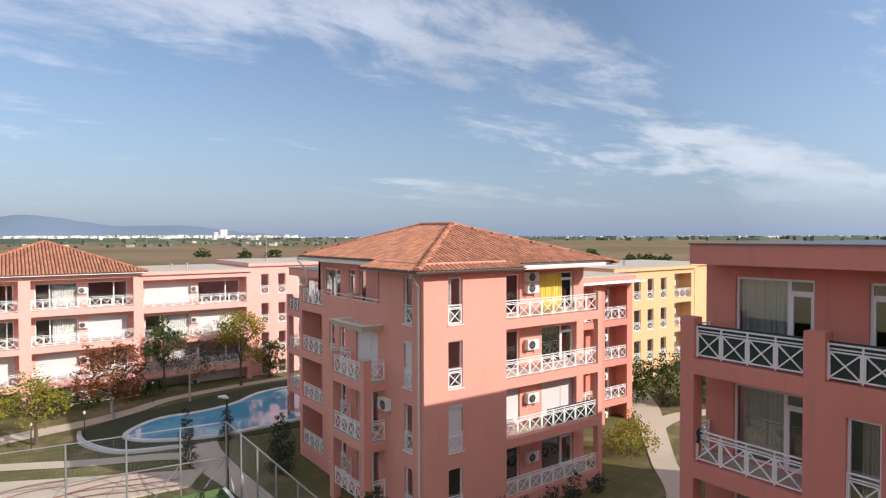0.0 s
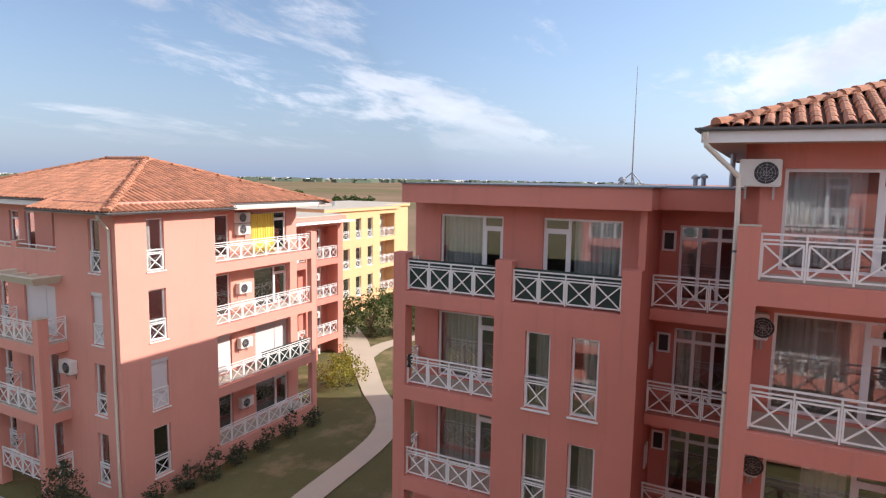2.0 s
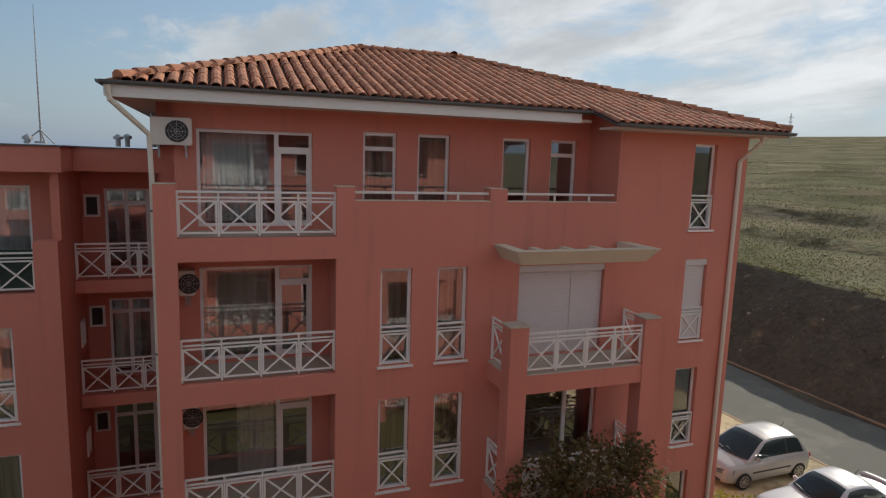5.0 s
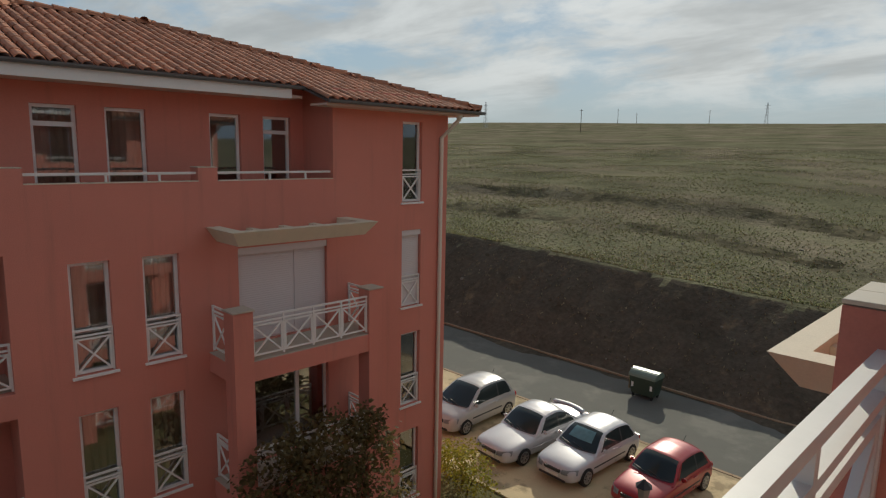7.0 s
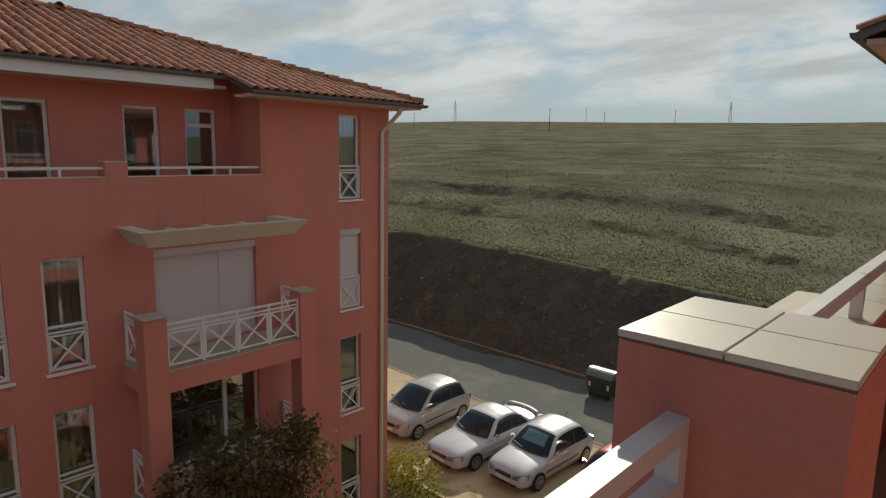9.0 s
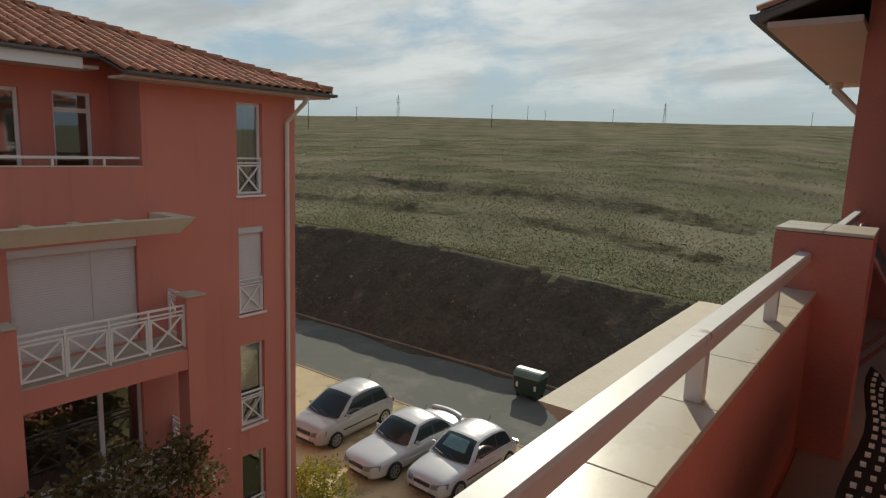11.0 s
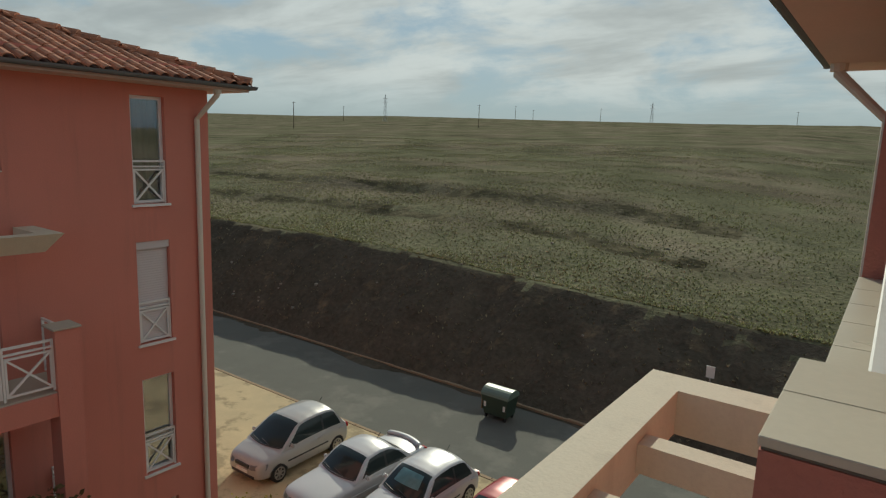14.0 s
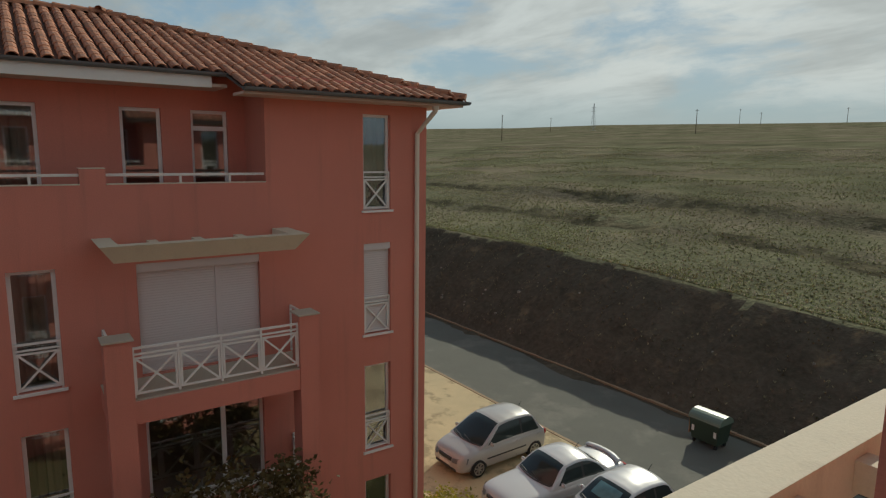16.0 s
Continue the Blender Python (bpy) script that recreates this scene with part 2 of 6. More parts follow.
def soft_box(bm, x0, x1, y0, y1, z0, z1, r=0.01, seg=1):
    b = bmesh.new()
    box(b, min(x0, x1), max(x0, x1), min(y0, y1), max(y0, y1), z0, z1)
    bmesh.ops.recalc_face_normals(b, faces=b.faces)
    bmesh.ops.bevel(b, geom=b.edges[:], offset=r, segments=seg, affect="EDGES", clamp_overlap=True)
    me = bpy.data.meshes.new("tmp")
    b.to_mesh(me)
    b.free()
    bm.from_mesh(me)
    bpy.data.meshes.remove(me)


def bar(bm, p, q, w, h=None):
    """A square bar from p to q."""
    p, q = Vector(p), Vector(q)
    h = h or w
    d = (q - p).normalized()
    side = d.cross(Vector((0, 0, 1)))
    if side.length < 1e-3:
        side = Vector((1, 0, 0))
    side.normalize()
    up = side.cross(d)
    ring = []
    for c in (p, q):
        ring.append([bm.verts.new(c + side * a * w / 2 + up * b * h / 2) for a, b in ((-1, -1), (1, -1), (1, 1), (-1, 1))])
    for i in range(4):
        j = (i + 1) % 4
        bm.faces.new((ring[0][i], ring[0][j], ring[1][j], ring[1][i]))
    bm.faces.new(ring[0][::-1])
    bm.faces.new(ring[1])


def tube(bm, pts, radii, n=8, cap=True):
    """A round tube through points with a radius at each."""
    rings = []
    pts = [Vector(p) for p in pts]
    for i, p in enumerate(pts):
        d = (pts[min(i + 1, len(pts) - 1)] - pts[max(i - 1, 0)]).normalized()
        a = d.cross(Vector((0.31, 0.17, 0.93)))
        if a.length < 0.05:
            a = d.cross(Vector((1, 0, 0)))
        a.normalize()
        b = d.cross(a)
        r = radii[i] if isinstance(radii, (list, tuple)) else radii
        rings.append([bm.verts.new(p + (a * math.cos(k * 2 * math.pi / n) + b * math.sin(k * 2 * math.pi / n)) * r) for k in range(n)])
    for r0, r1 in zip(rings, rings[1:]):
        for k in range(n):
            bm.faces.new((r0[k], r0[(k + 1) % n], r1[(k + 1) % n], r1[k]))
    if cap:
        bm.faces.new(rings[0][::-1])
        bm.faces.new(rings[-1])


def mesh_of(name, bm, mat, smooth=False):
    bmesh.ops.recalc_face_normals(bm, faces=bm.faces)
    me = bpy.data.meshes.new(name)
    bm.to_mesh(me)
    bm.free()
    for m in (mat if isinstance(mat, (list, tuple)) else [mat]):
        me.materials.append(m)
    if smooth:
        me.polygons.foreach_set("use_smooth", [True] * len(me.polygons))
    return me


def part(name, bm, mat, parent=None, label="", smooth=False):
    ob = new(name, mesh_of(name, bm, mat, smooth))
    if parent:
        ob.parent = parent
    return tagged(ob, label=label)


def shared(name, me, parent, m):
    ob = new(name, me)
    ob.parent = parent
    ob.matrix_basis = m
    return ob


def empty(name, label, category, group="", kind="", at=(0, 0, 0)):
    ob = new(name)
    ob.location = at
    return tagged(ob, label, category, group, kind)


class Face:
    """A facade: ax is the axis it runs along, w its outer plane, s the inward sign. Points are (u, depth inwards, z)."""
    def __init__(self, ax, w, s):
        self.ax, self.w, self.s = ax, w, s

    def p(self, u, d, z):
        c = self.w + self.s * d
        return (c, u, z) if self.ax == "y" else (u, c, z)

    def box(self, bm, u0, u1, d0, d1, z0, z1):
        a, b = self.p(u0, d0, z0), self.p(u1, d1, z1)
        box(bm, min(a[0], b[0]), max(a[0], b[0]), min(a[1], b[1]), max(a[1], b[1]), z0, z1)


def wall(name, f, u0, u1, z0, z1, thick, holes, mat, parent, label="", d0=0.0):
    """A wall with holes (u0, u1, z0, z1); a hole that reaches an edge opens it."""
    us = sorted({u0, u1, *[min(max(h[i], u0), u1) for h in holes for i in (0, 1)]})
    zs = sorted({z0, z1, *[min(max(h[i], z0), z1) for h in holes for i in (2, 3)]})
    us = [a for i, a in enumerate(us) if i == 0 or a - us[i - 1] > 1e-4]
    zs = [a for i, a in enumerate(zs) if i == 0 or a - zs[i - 1] > 1e-4]

    def solid(i, j):
        if i < 0 or j < 0 or i >= len(us) - 1 or j >= len(zs) - 1:
            return False
        u, z = (us[i] + us[i + 1]) / 2, (zs[j] + zs[j + 1]) / 2
        return not any(min(h[0], h[1]) < u < max(h[0], h[1]) and h[2] < z < h[3] for h in holes)
    bm = bmesh.new()
    q = lambda *pts: bm.faces.new([bm.verts.new(f.p(*p)) for p in pts])
    d1 = d0 + thick
    for i in range(len(us) - 1):
        for j in range(len(zs) - 1):
            if not solid(i, j):
                continue
            a, b, c, d = us[i], us[i + 1], zs[j], zs[j + 1]
            q((a, d0, c), (b, d0, c), (b, d0, d), (a, d0, d))
            q((a, d1, c), (a, d1, d), (b, d1, d), (b, d1, c))
            if not solid(i - 1, j):
                q((a, d0, c), (a, d0, d), (a, d1, d), (a, d1, c))
            if not solid(i + 1, j):
                q((b, d0, c), (b, d1, c), (b, d1, d), (b, d0, d))
            if not solid(i, j - 1):
                q((a, d0, c), (a, d1, c), (b, d1, c), (b, d0, c))
            if not solid(i, j + 1):
                q((a, d0, d), (b, d0, d), (b, d1, d), (a, d1, d))
    bmesh.ops.remove_doubles(bm, verts=bm.verts, dist=1e-4)
    return part(name, bm, mat, parent, label)


PANELS = {}


def panel_mesh(ax, w, h):
    """A crossed panel cut from one piece: a frame and two diagonals round four three-cornered openings."""
    key = (ax, round(w, 2), round(h, 2))
    if key not in PANELS:
        bm = bmesh.new()
        f = Face(ax, 0, 1)
        t, k = 0.034, 0.022
        a = k * math.hypot(w, h) / h * 0.75
        c = k * math.hypot(w, h) / w * 0.75
        outer = [(0, 0), (w, 0), (w, h), (0, h)]
        mx, mz = w / 2, h / 2
        tri = [((t + a, t), (w - t - a, t), (mx, mz - c)), ((w - t, t + c), (w - t, h - t - c), (mx + a, mz)), ((w - t - a, h - t), (t + a, h - t), (mx, mz + c)), ((t, h - t - c), (t, t + c), (mx - a, mz))]
        for d in (-0.015, 0.015):
            O = [bm.verts.new(f.p(u, d, z)) for u, z in outer]
            T = [[bm.verts.new(f.p(u, d, z)) for u, z in q] for q in tri]
            for i in range(4):
                bm.faces.new((O[i], O[(i + 1) % 4], T[i][1], T[i][0]))
                bm.faces.new((O[i], T[i][0], T[i][2], T[i - 1][2], T[i - 1][1]))
            bm.faces.new([T[i][2] for i in range(4)])
            if d < 0:
                O0, T0 = O, T
        for i in range(4):
            j = (i + 1) % 4
            bm.faces.new((O0[i], O0[j], O[j], O[i]))
            for m in range(3):
                n = (m + 1) % 3
                bm.faces.new((T0[i][m], T0[i][n], T[i][n], T[i][m]))
        PANELS[key] = mesh_of("railing_panel", bm, WHITE)
    return PANELS[key]


def railing(parent, f, u0, u1, floor, top=0.86, n=4, d=0.12, cloth=False, name="railing"):
    """White railing of crossed panels between two posts; floor is the slab's top."""
    a, b = min(u0, u1), max(u0, u1)
    w = (b - a) / n
    ho = []
    for i in range(n):
        p, q = a + i * w + (0.034 if i == 0 else 0.017), a + (i + 1) * w - (0.034 if i == n - 1 else 0.017)
        ho += [(p, q, floor + top - 0.11, floor + top - 0.038), (p, q, floor - 0.01, floor + top - 0.14)]
    r = wall(name, f, a, b, floor, floor + top, 0.042, ho, WHITE, parent, d0=d - 0.021)
    h = top - 0.17 - 0.06
    for i in range(n):
        m = Matrix.Translation(f.p(a + i * w + 0.025, d, floor + 0.05))
        shared("railing_panel", panel_mesh(f.ax, w - 0.05, h), r, m)
    if cloth:
        bm = bmesh.new()
        f.box(bm, a + 0.02, b - 0.02, d + 0.03, d + 0.038, floor + 0.06, floor + top + 0.05)
        part("netting", bm, GREEN_CLOTH, r, "dark green netting tied behind the railing")
    return r


def curtain_mesh(f, u0, u1, z0, z1, d):
    bm = bmesh.new()
    n = max(6, int(abs(u1 - u0) / 0.035))
    ph = random.random() * 6
    prev = None
    for i in range(n + 1):
        u = u0 + (u1 - u0) * i / n
        dd = d + 0.03 * math.sin(i * 1.25 + ph) + 0.012 * math.sin(i * 2.9 + ph)
        col = [bm.verts.new(f.p(u, dd + 0.01 * k, z0 + (z1 - z0) * k / 2)) for k in range(3)]
        if prev:
            for k in range(2):
                bm.faces.new((prev[k], col[k], col[k + 1], prev[k + 1]))
        prev = col
    return bm


def window(parent, f, u0, u1, z0, z1, depth=0.11, mull=(), transom=0.0, guard=0.0, sill=True, curtain=None, shutter=0.0, name="window", d0=0.0, door=None):
    """A window or glazed door: frame > panes, sill, guard, curtain, shutter. mull: places of upright bars from 0 to 1."""
    a, b = min(u0, u1), max(u0, u1)
    t, dd = 0.065, d0 + depth
    cuts = [a + t - 0.045] + [a + (b - a) * m for m in sorted(mull)] + [b - t + 0.045]
    fields = []
    for i in range(len(cuts) - 1):
        p, q = cuts[i] + 0.045, cuts[i + 1] - 0.045
        if transom and (door is None or i == door):
            zt = z1 - transom
            e = 0.05 if door is not None else 0.0
            fields += [(p + e, q - e, z0 + t + e, zt - 0.05 - e), (p, q, zt + 0.04, z1 - t)]
        else:
            fields.append((p, q, z0 + t, z1 - t))
    w = wall(name, f, a, b, z0, z1, 0.06, fields, PVC, parent, d0=dd)
    for p, q, c, d in fields:
        bm = bmesh.new()
        f.box(bm, p, q, dd + 0.026, dd + 0.034, c, d)
        ob = part("pane", bm, PANE, w)
        ob.visible_shadow = False
    if sill:
        bm = bmesh.new()
        f.box(bm, a - 0.05, b + 0.05, d0 - 0.05, dd - 0.004, z0 - 0.05, z0 - 0.002)
        part("sill", bm, WHITE, w)
    if guard:
        d = d0 + 0.06
        zt = z0 + guard
        g = wall("guard_rail", f, a + 0.004, b - 0.004, z0, zt, 0.04, [(a + 0.036, b - 0.036, zt - 0.11, zt - 0.038), (a + 0.036, b - 0.036, z0 - 0.01, zt - 0.14)], WHITE, w, d0=d - 0.02)
        shared("railing_panel", panel_mesh(f.ax, b - a - 0.08, guard - 0.20), g, Matrix.Translation(f.p(a + 0.04, d, z0 + 0.03)))
    if curtain:
        for x, y in curtain[1]:
            part("curtain", curtain_mesh(f, a + (b - a) * x, a + (b - a) * y, z0 + 0.08, z1 - 0.03, dd + 0.22), curtain[0], w)
    if shutter:
        bm = bmesh.new()
        h, zs = 0.05, z1 - 0.13
        k = int((zs - z0) * shutter / h)
        prev = None
        for i in range(2 * k + 1):
            z = zs - h * (i // 2) - (0.008 if i % 2 else 0.0)
            r = [bm.verts.new(f.p(u, dd - 0.012 - (0.006 if i % 2 else 0.012), z)) for u in (a + 0.02, b - 0.02)]
            if prev:
                bm.faces.new((prev[0], prev[1], r[1], r[0]))
            prev = r
        part("roller_shutter", bm, SHUTTER, w, "closed white roller shutter")
        bm = bmesh.new()
        f.box(bm, a, b, dd - 0.09, dd - 0.004, z1 - 0.15, z1)
        part("shutter_box", bm, SHUTTER, w)
        for c in cuts[1:-1]:
            bm = bmesh.new()
            f.box(bm, c - 0.05, c + 0.05, dd - 0.04, dd - 0.022, z0, z1 - 0.152)
            part("shutter_guide", bm, SHUTTER, w)
    return w


def ac_unit(f, u, d, z, w=0.80, h=0.56, label="white wall-mounted air conditioner outdoor unit", group="air conditioner outdoor units"):
    """Outdoor unit with its back d deep on the facade, its low corner at u, z."""
    base = empty("air_conditioner", label, "air conditioner", group)
    bm = bmesh.new()
    a, b = f.p(u, d, z), f.p(u + w, d - 0.30, z + h)
    soft_box(bm, a[0], b[0], a[1], b[1], z, z + h, 0.02, 2)
    part("casing", bm, AC_BODY, base)
    bm = bmesh.new()
    r, cu, cz, dd = h * 0.40, u + w * 0.36, z + h * 0.5, d - 0.302
    c = [bm.verts.new(f.p(cu + r * math.cos(k * math.pi / 12), dd, cz + r * math.sin(k * math.pi / 12))) for k in range(24)]
    e = [bm.verts.new(f.p(cu + r * math.cos(k * math.pi / 12), dd - 0.012, cz + r * math.sin(k * math.pi / 12))) for k in range(24)]
    for k in range(24):
        bm.faces.new((c[k], c[(k + 1) % 24], e[(k + 1) % 24], e[k]))
    bm.faces.new(e)
    part("fan_opening", bm, DARK, base, "dark round fan opening")
    bm = bmesh.new()
    for k in range(1, 5):
        rr, m = r * k / 4, 20
        ring = [Vector(f.p(cu + rr * math.cos(j * 2 * math.pi / m), dd - 0.02, cz + rr * math.sin(j * 2 * math.pi / m))) for j in range(m + 1)]
        for j in range(m):
            bar(bm, ring[j], ring[j + 1], 0.006)
    for k in range(4):
        g = k * math.pi / 4
        bar(bm, f.p(cu - r * math.cos(g), dd - 0.02, cz - r * math.sin(g)), f.p(cu + r * math.cos(g), dd - 0.02, cz + r * math.sin(g)), 0.006)
    part("fan_grille", bm, STEEL, base)
    bm = bmesh.new()
    for e in (u + 0.12, u + w - 0.12):
        f.box(bm, e - 0.02, e + 0.02, d - 0.32, d, z - 0.035, z - 0.001)
        f.box(bm, e - 0.02, e + 0.02, d - 0.04, d - 0.001, z - 0.25, z - 0.035)
    part("bracket", bm, STEEL, base)
    return base


# ---- roof tiles ----
def tile_mesh(wd=0.25, ln=0.46):
    """One barrel tile: an arched half pipe with thickness, eave end at the origin, running up +y."""
    bm = bmesh.new()
    n = 5
    rows = []
    for y, r, z in ((0, wd * 0.42, 0.012), (ln, wd * 0.34, 0.0)):
        rows.append([bm.verts.new((-r * math.cos(math.pi * k / n), y, z + 0.70 * r * math.sin(math.pi * k / n))) for k in range(n + 1)])
    low = [bm.verts.new((v.co.x * 0.82, 0, v.co.z * 0.80)) for v in rows[0]]
    for k in range(n):
        bm.faces.new((rows[0][k], rows[0][k + 1], rows[1][k + 1], rows[1][k]))
        bm.faces.new((low[k], low[k + 1], rows[0][k + 1], rows[0][k]))
    return bm


TILE = mesh_of("roof_tile", tile_mesh(), ROOF_TILE)
TILE_V = [tuple(v.co) for v in TILE.vertices]
TILE_F = [tuple(p.vertices) for p in TILE.polygons]


def slope_tiles(parent, origin, along, up, spans, wd=0.25, ex=0.40, single=None):
    """Covers a roof slope. origin: eave corner; along and up: unit vectors; spans(u) gives (v0, v1) up the slope; single(u, v) picks the tiles that are parts."""
    along, up = Vector(along), Vector(up)
    nrm = along.cross(up)
    rot = Matrix((along, up, nrm)).transposed().to_4x4()
    vs, fs, bed_v, bed_f = [], [], [], []
    u = wd / 2
    while True:
        sp = spans(u)
        if sp is None:
            break
        v0, v1 = sp
        if v1 - v0 > 0.05:
            k = len(bed_v)
            for a, b in ((u - wd / 2, v0), (u + wd / 2, v0), (u + wd / 2, v1 + 0.12), (u - wd / 2, v1 + 0.12)):
                bed_v.append(tuple(Vector(origin) + along * a + up * b - nrm * 0.004))
            bed_f.append((k, k + 1, k + 2, k + 3))
            v = v0 - 0.06
            while v < v1 - 0.08:
                jit = Vector((random.uniform(-0.008, 0.008), random.uniform(-0.015, 0.015), random.uniform(0, 0.008)))
                m = Matrix.Translation(Vector(origin) + along * (u + jit.x) + up * (v + jit.y) + nrm * (0.012 + jit.z)) @ rot @ pose(0, 0, 0, 2.2, 0, random.uniform(-1.2, 1.2))
                if single and single(u, v):
                    shared("roof_tile", TILE, parent, m)
                else:
                    k = len(vs)
                    vs += [tuple(m @ Vector(p)) for p in TILE_V]
                    fs += [tuple(k + i for i in p) for p in TILE_F]
                v += ex
        u += wd
    me = bpy.data.meshes.new("roof_tiles")
    me.from_pydata(vs, [], fs)
    me.materials.append(ROOF_TILE)
    ob = new("roof_tiles", me)
    ob.parent = parent
    tagged(ob, kind="stuff")
    bed = bpy.data.meshes.new("roof_bed")
    bed.from_pydata(bed_v, [], bed_f)
    bed.materials.append(ROOF_BED)
    new("roof_bed", bed).parent = parent


def ridge_caps(parent, p, q, r=0.15):
    p, q = Vector(p), Vector(q)
    d = (q - p)
    n = int(d.length / 0.38)
    d.normalize()
    side = d.cross(Vector((0, 0, 1))).normalized()
    up = side.cross(d)
    vs, fs = [], []
    for i in range(n + 1):
        c = p + d * (i * 0.38)
        k = len(vs)
        for off, rr in ((0, r), (0.42, r * 0.85)):
            for j in range(6):
                a = math.pi * j / 5
                vs.append(tuple(c + d * off + side * math.cos(a) * rr + up * (math.sin(a) * rr * 0.9 + 0.04 + (0.02 if off == 0 else 0))))
        for j in range(5):
            fs.append((k + j, k + j + 1, k + 7 + j, k + 6 + j))
        fs.append(tuple(k + j for j in range(6)))
    me = bpy.data.meshes.new("ridge_tiles")
    me.from_pydata(vs, [], fs)
    me.materials.append(ROOF_TILE)
    ob = new("ridge_tiles", me)
    ob.parent = parent
    tagged(ob, kind="stuff")

# ---- ground ----
STOREY = 2.85


def lerp(t, pts):
    for (a, va), (b, vb) in zip(pts, pts[1:]):
        if t <= b:
            k = max(0.0, (t - a) / (b - a))
            return va + (vb - va) * k
    return pts[-1][1]


def ground_z(x, y):
    z = lerp(y, [(-6, -9.35), (22, -11.75), (60, -11.9), (200, -12.6), (4000, -14.0)])
    if y < -26.7:
        s = 0.0606 + 0.00002 * max(min(x, 1400), -800)
        far = -y - 32.0
        top = min(-4.75, -5.6 + 0.045 * (max(x, -12) - 7))
        edge = 32.0 + 0.7 * noise.noise((x * 0.13, 0, 3.1)) + 0.35 * noise.noise((x * 0.6, 0, 7.0))
        k = (-y - 26.7) / (edge - 26.7)
        if k < 1:
            k = max(0.0, k)
            z = -9.35 + (top + 9.35) * (k ** 0.8)
            z += 0.38 * noise.noise((x * 1.15, y * 0.12, 9.0)) * min(1, k * 4) * min(1, (1 - k) * 5)
            z += 0.22 * noise.noise((x * 0.7, y * 0.9, 0)) * min(1, k * 4) * min(1, (1 - k) * 6)
        else:
            d = min(far, 600)
            z = top + s * max(0, d)
            w = 1.6 * noise.noise((x * 0.07, 0, 11.0)) + 0.4 * noise.noise((x * 0.5, 0, 4.0))
            for at, rise in ((41.0, 0.40), (50.5, 0.60)):
                z += rise * max(0.0, min(1.0, (-y - at - w) / 1.8)) * max(0.0, min(1.0, (x + 2.0) / 20.0))
            if far > 600:
                z -= (far - 600) * 0.02
            z += 0.10 * noise.noise((x * 0.5, y * 0.5, 1)) + 0.35 * noise.noise((x * 0.09, y * 0.14, 2)) * min(1, far / 8) + 3.0 * noise.noise((x * 0.004, y * 0.006, 5)) * min(1, max(0, far) / 150)
    return z


def build_ground():
    xs = [-4000, -2500, -1500, -900, -600, -400, -250, -160, -110, -80, -60, -45, -35, -27, -20]
    x = -14.0
    while x < 60:
        xs.append(x)
        x += 0.4
    xs += [62, 68, 76, 86, 100, 120, 145, 180, 230, 300, 400, 520, 680, 900, 1200, 1700, 2500, 4000]
    ys = [-4000, -2500, -1600, -1000, -800, -680, -600, -520, -440, -370, -310, -260, -220, -185, -160, -140, -122, -108, -96, -86, -78, -71, -65, -60, -56]
    y = -53.0
    while y < -35:
        ys.append(y)
        y += 0.9
    while y < -26.2:
        ys.append(y)
        y += 0.33
    y = -26.0
    while y < 66:
        ys.append(y)
        y += 2.0
    ys += [72, 80, 95, 120, 160, 220, 300, 420, 600, 900, 1300, 1900, 2700, 4200]
    vs = [(a, b, ground_z(a, b)) for b in ys for a in xs]
    fs, mi = [], []
    n = len(xs)
    for j in range(len(ys) - 1):
        for i in range(n - 1):
            k = j * n + i
            fs.append((k, k + 1, k + n + 1, k + n))
            cx, cy = (xs[i] + xs[i + 1]) / 2, (ys[j] + ys[j + 1]) / 2
            z = [vs[q][2] for q in (k, k + n)]
            steep = abs(z[1] - z[0]) / (ys[j + 1] - ys[j]) > 0.45
            if cy < -26.5:
                w = 1.6 * noise.noise((cx * 0.07, 0, 11.0)) + 0.4 * noise.noise((cx * 0.5, 0, 4.0))
                # broken bands of darker colour along the two furrow steps
                in_furrow = cx > 9 and any(-0.2 < -cy - at - w < wide and noise.noise((cx * 0.22, cy * 0.5, at)) > -0.22 for at, wide in ((41.0, 1.4), (50.5, 2.2)))
                mi.append(1 if (steep and cy > -34.5) or cy > -31.0 else 4 if in_furrow else 2)
            elif cy > 70 or abs(cx) > 75:
                mi.append(3)
            else:
                mi.append(0)
    me = bpy.data.meshes.new("ground")
    me.from_pydata(vs, [], fs)
    for m in (LAWN, SOIL, FIELD, PLAIN, FURROW):
        me.materials.append(m)
    me.polygons.foreach_set("material_index", mi)
    me.polygons.foreach_set("use_smooth", [True] * len(fs))
    tagged(new("ground", me), "lawn, dark cut bank, dry grass hill and far plain", "ground", kind="structure")


build_ground()


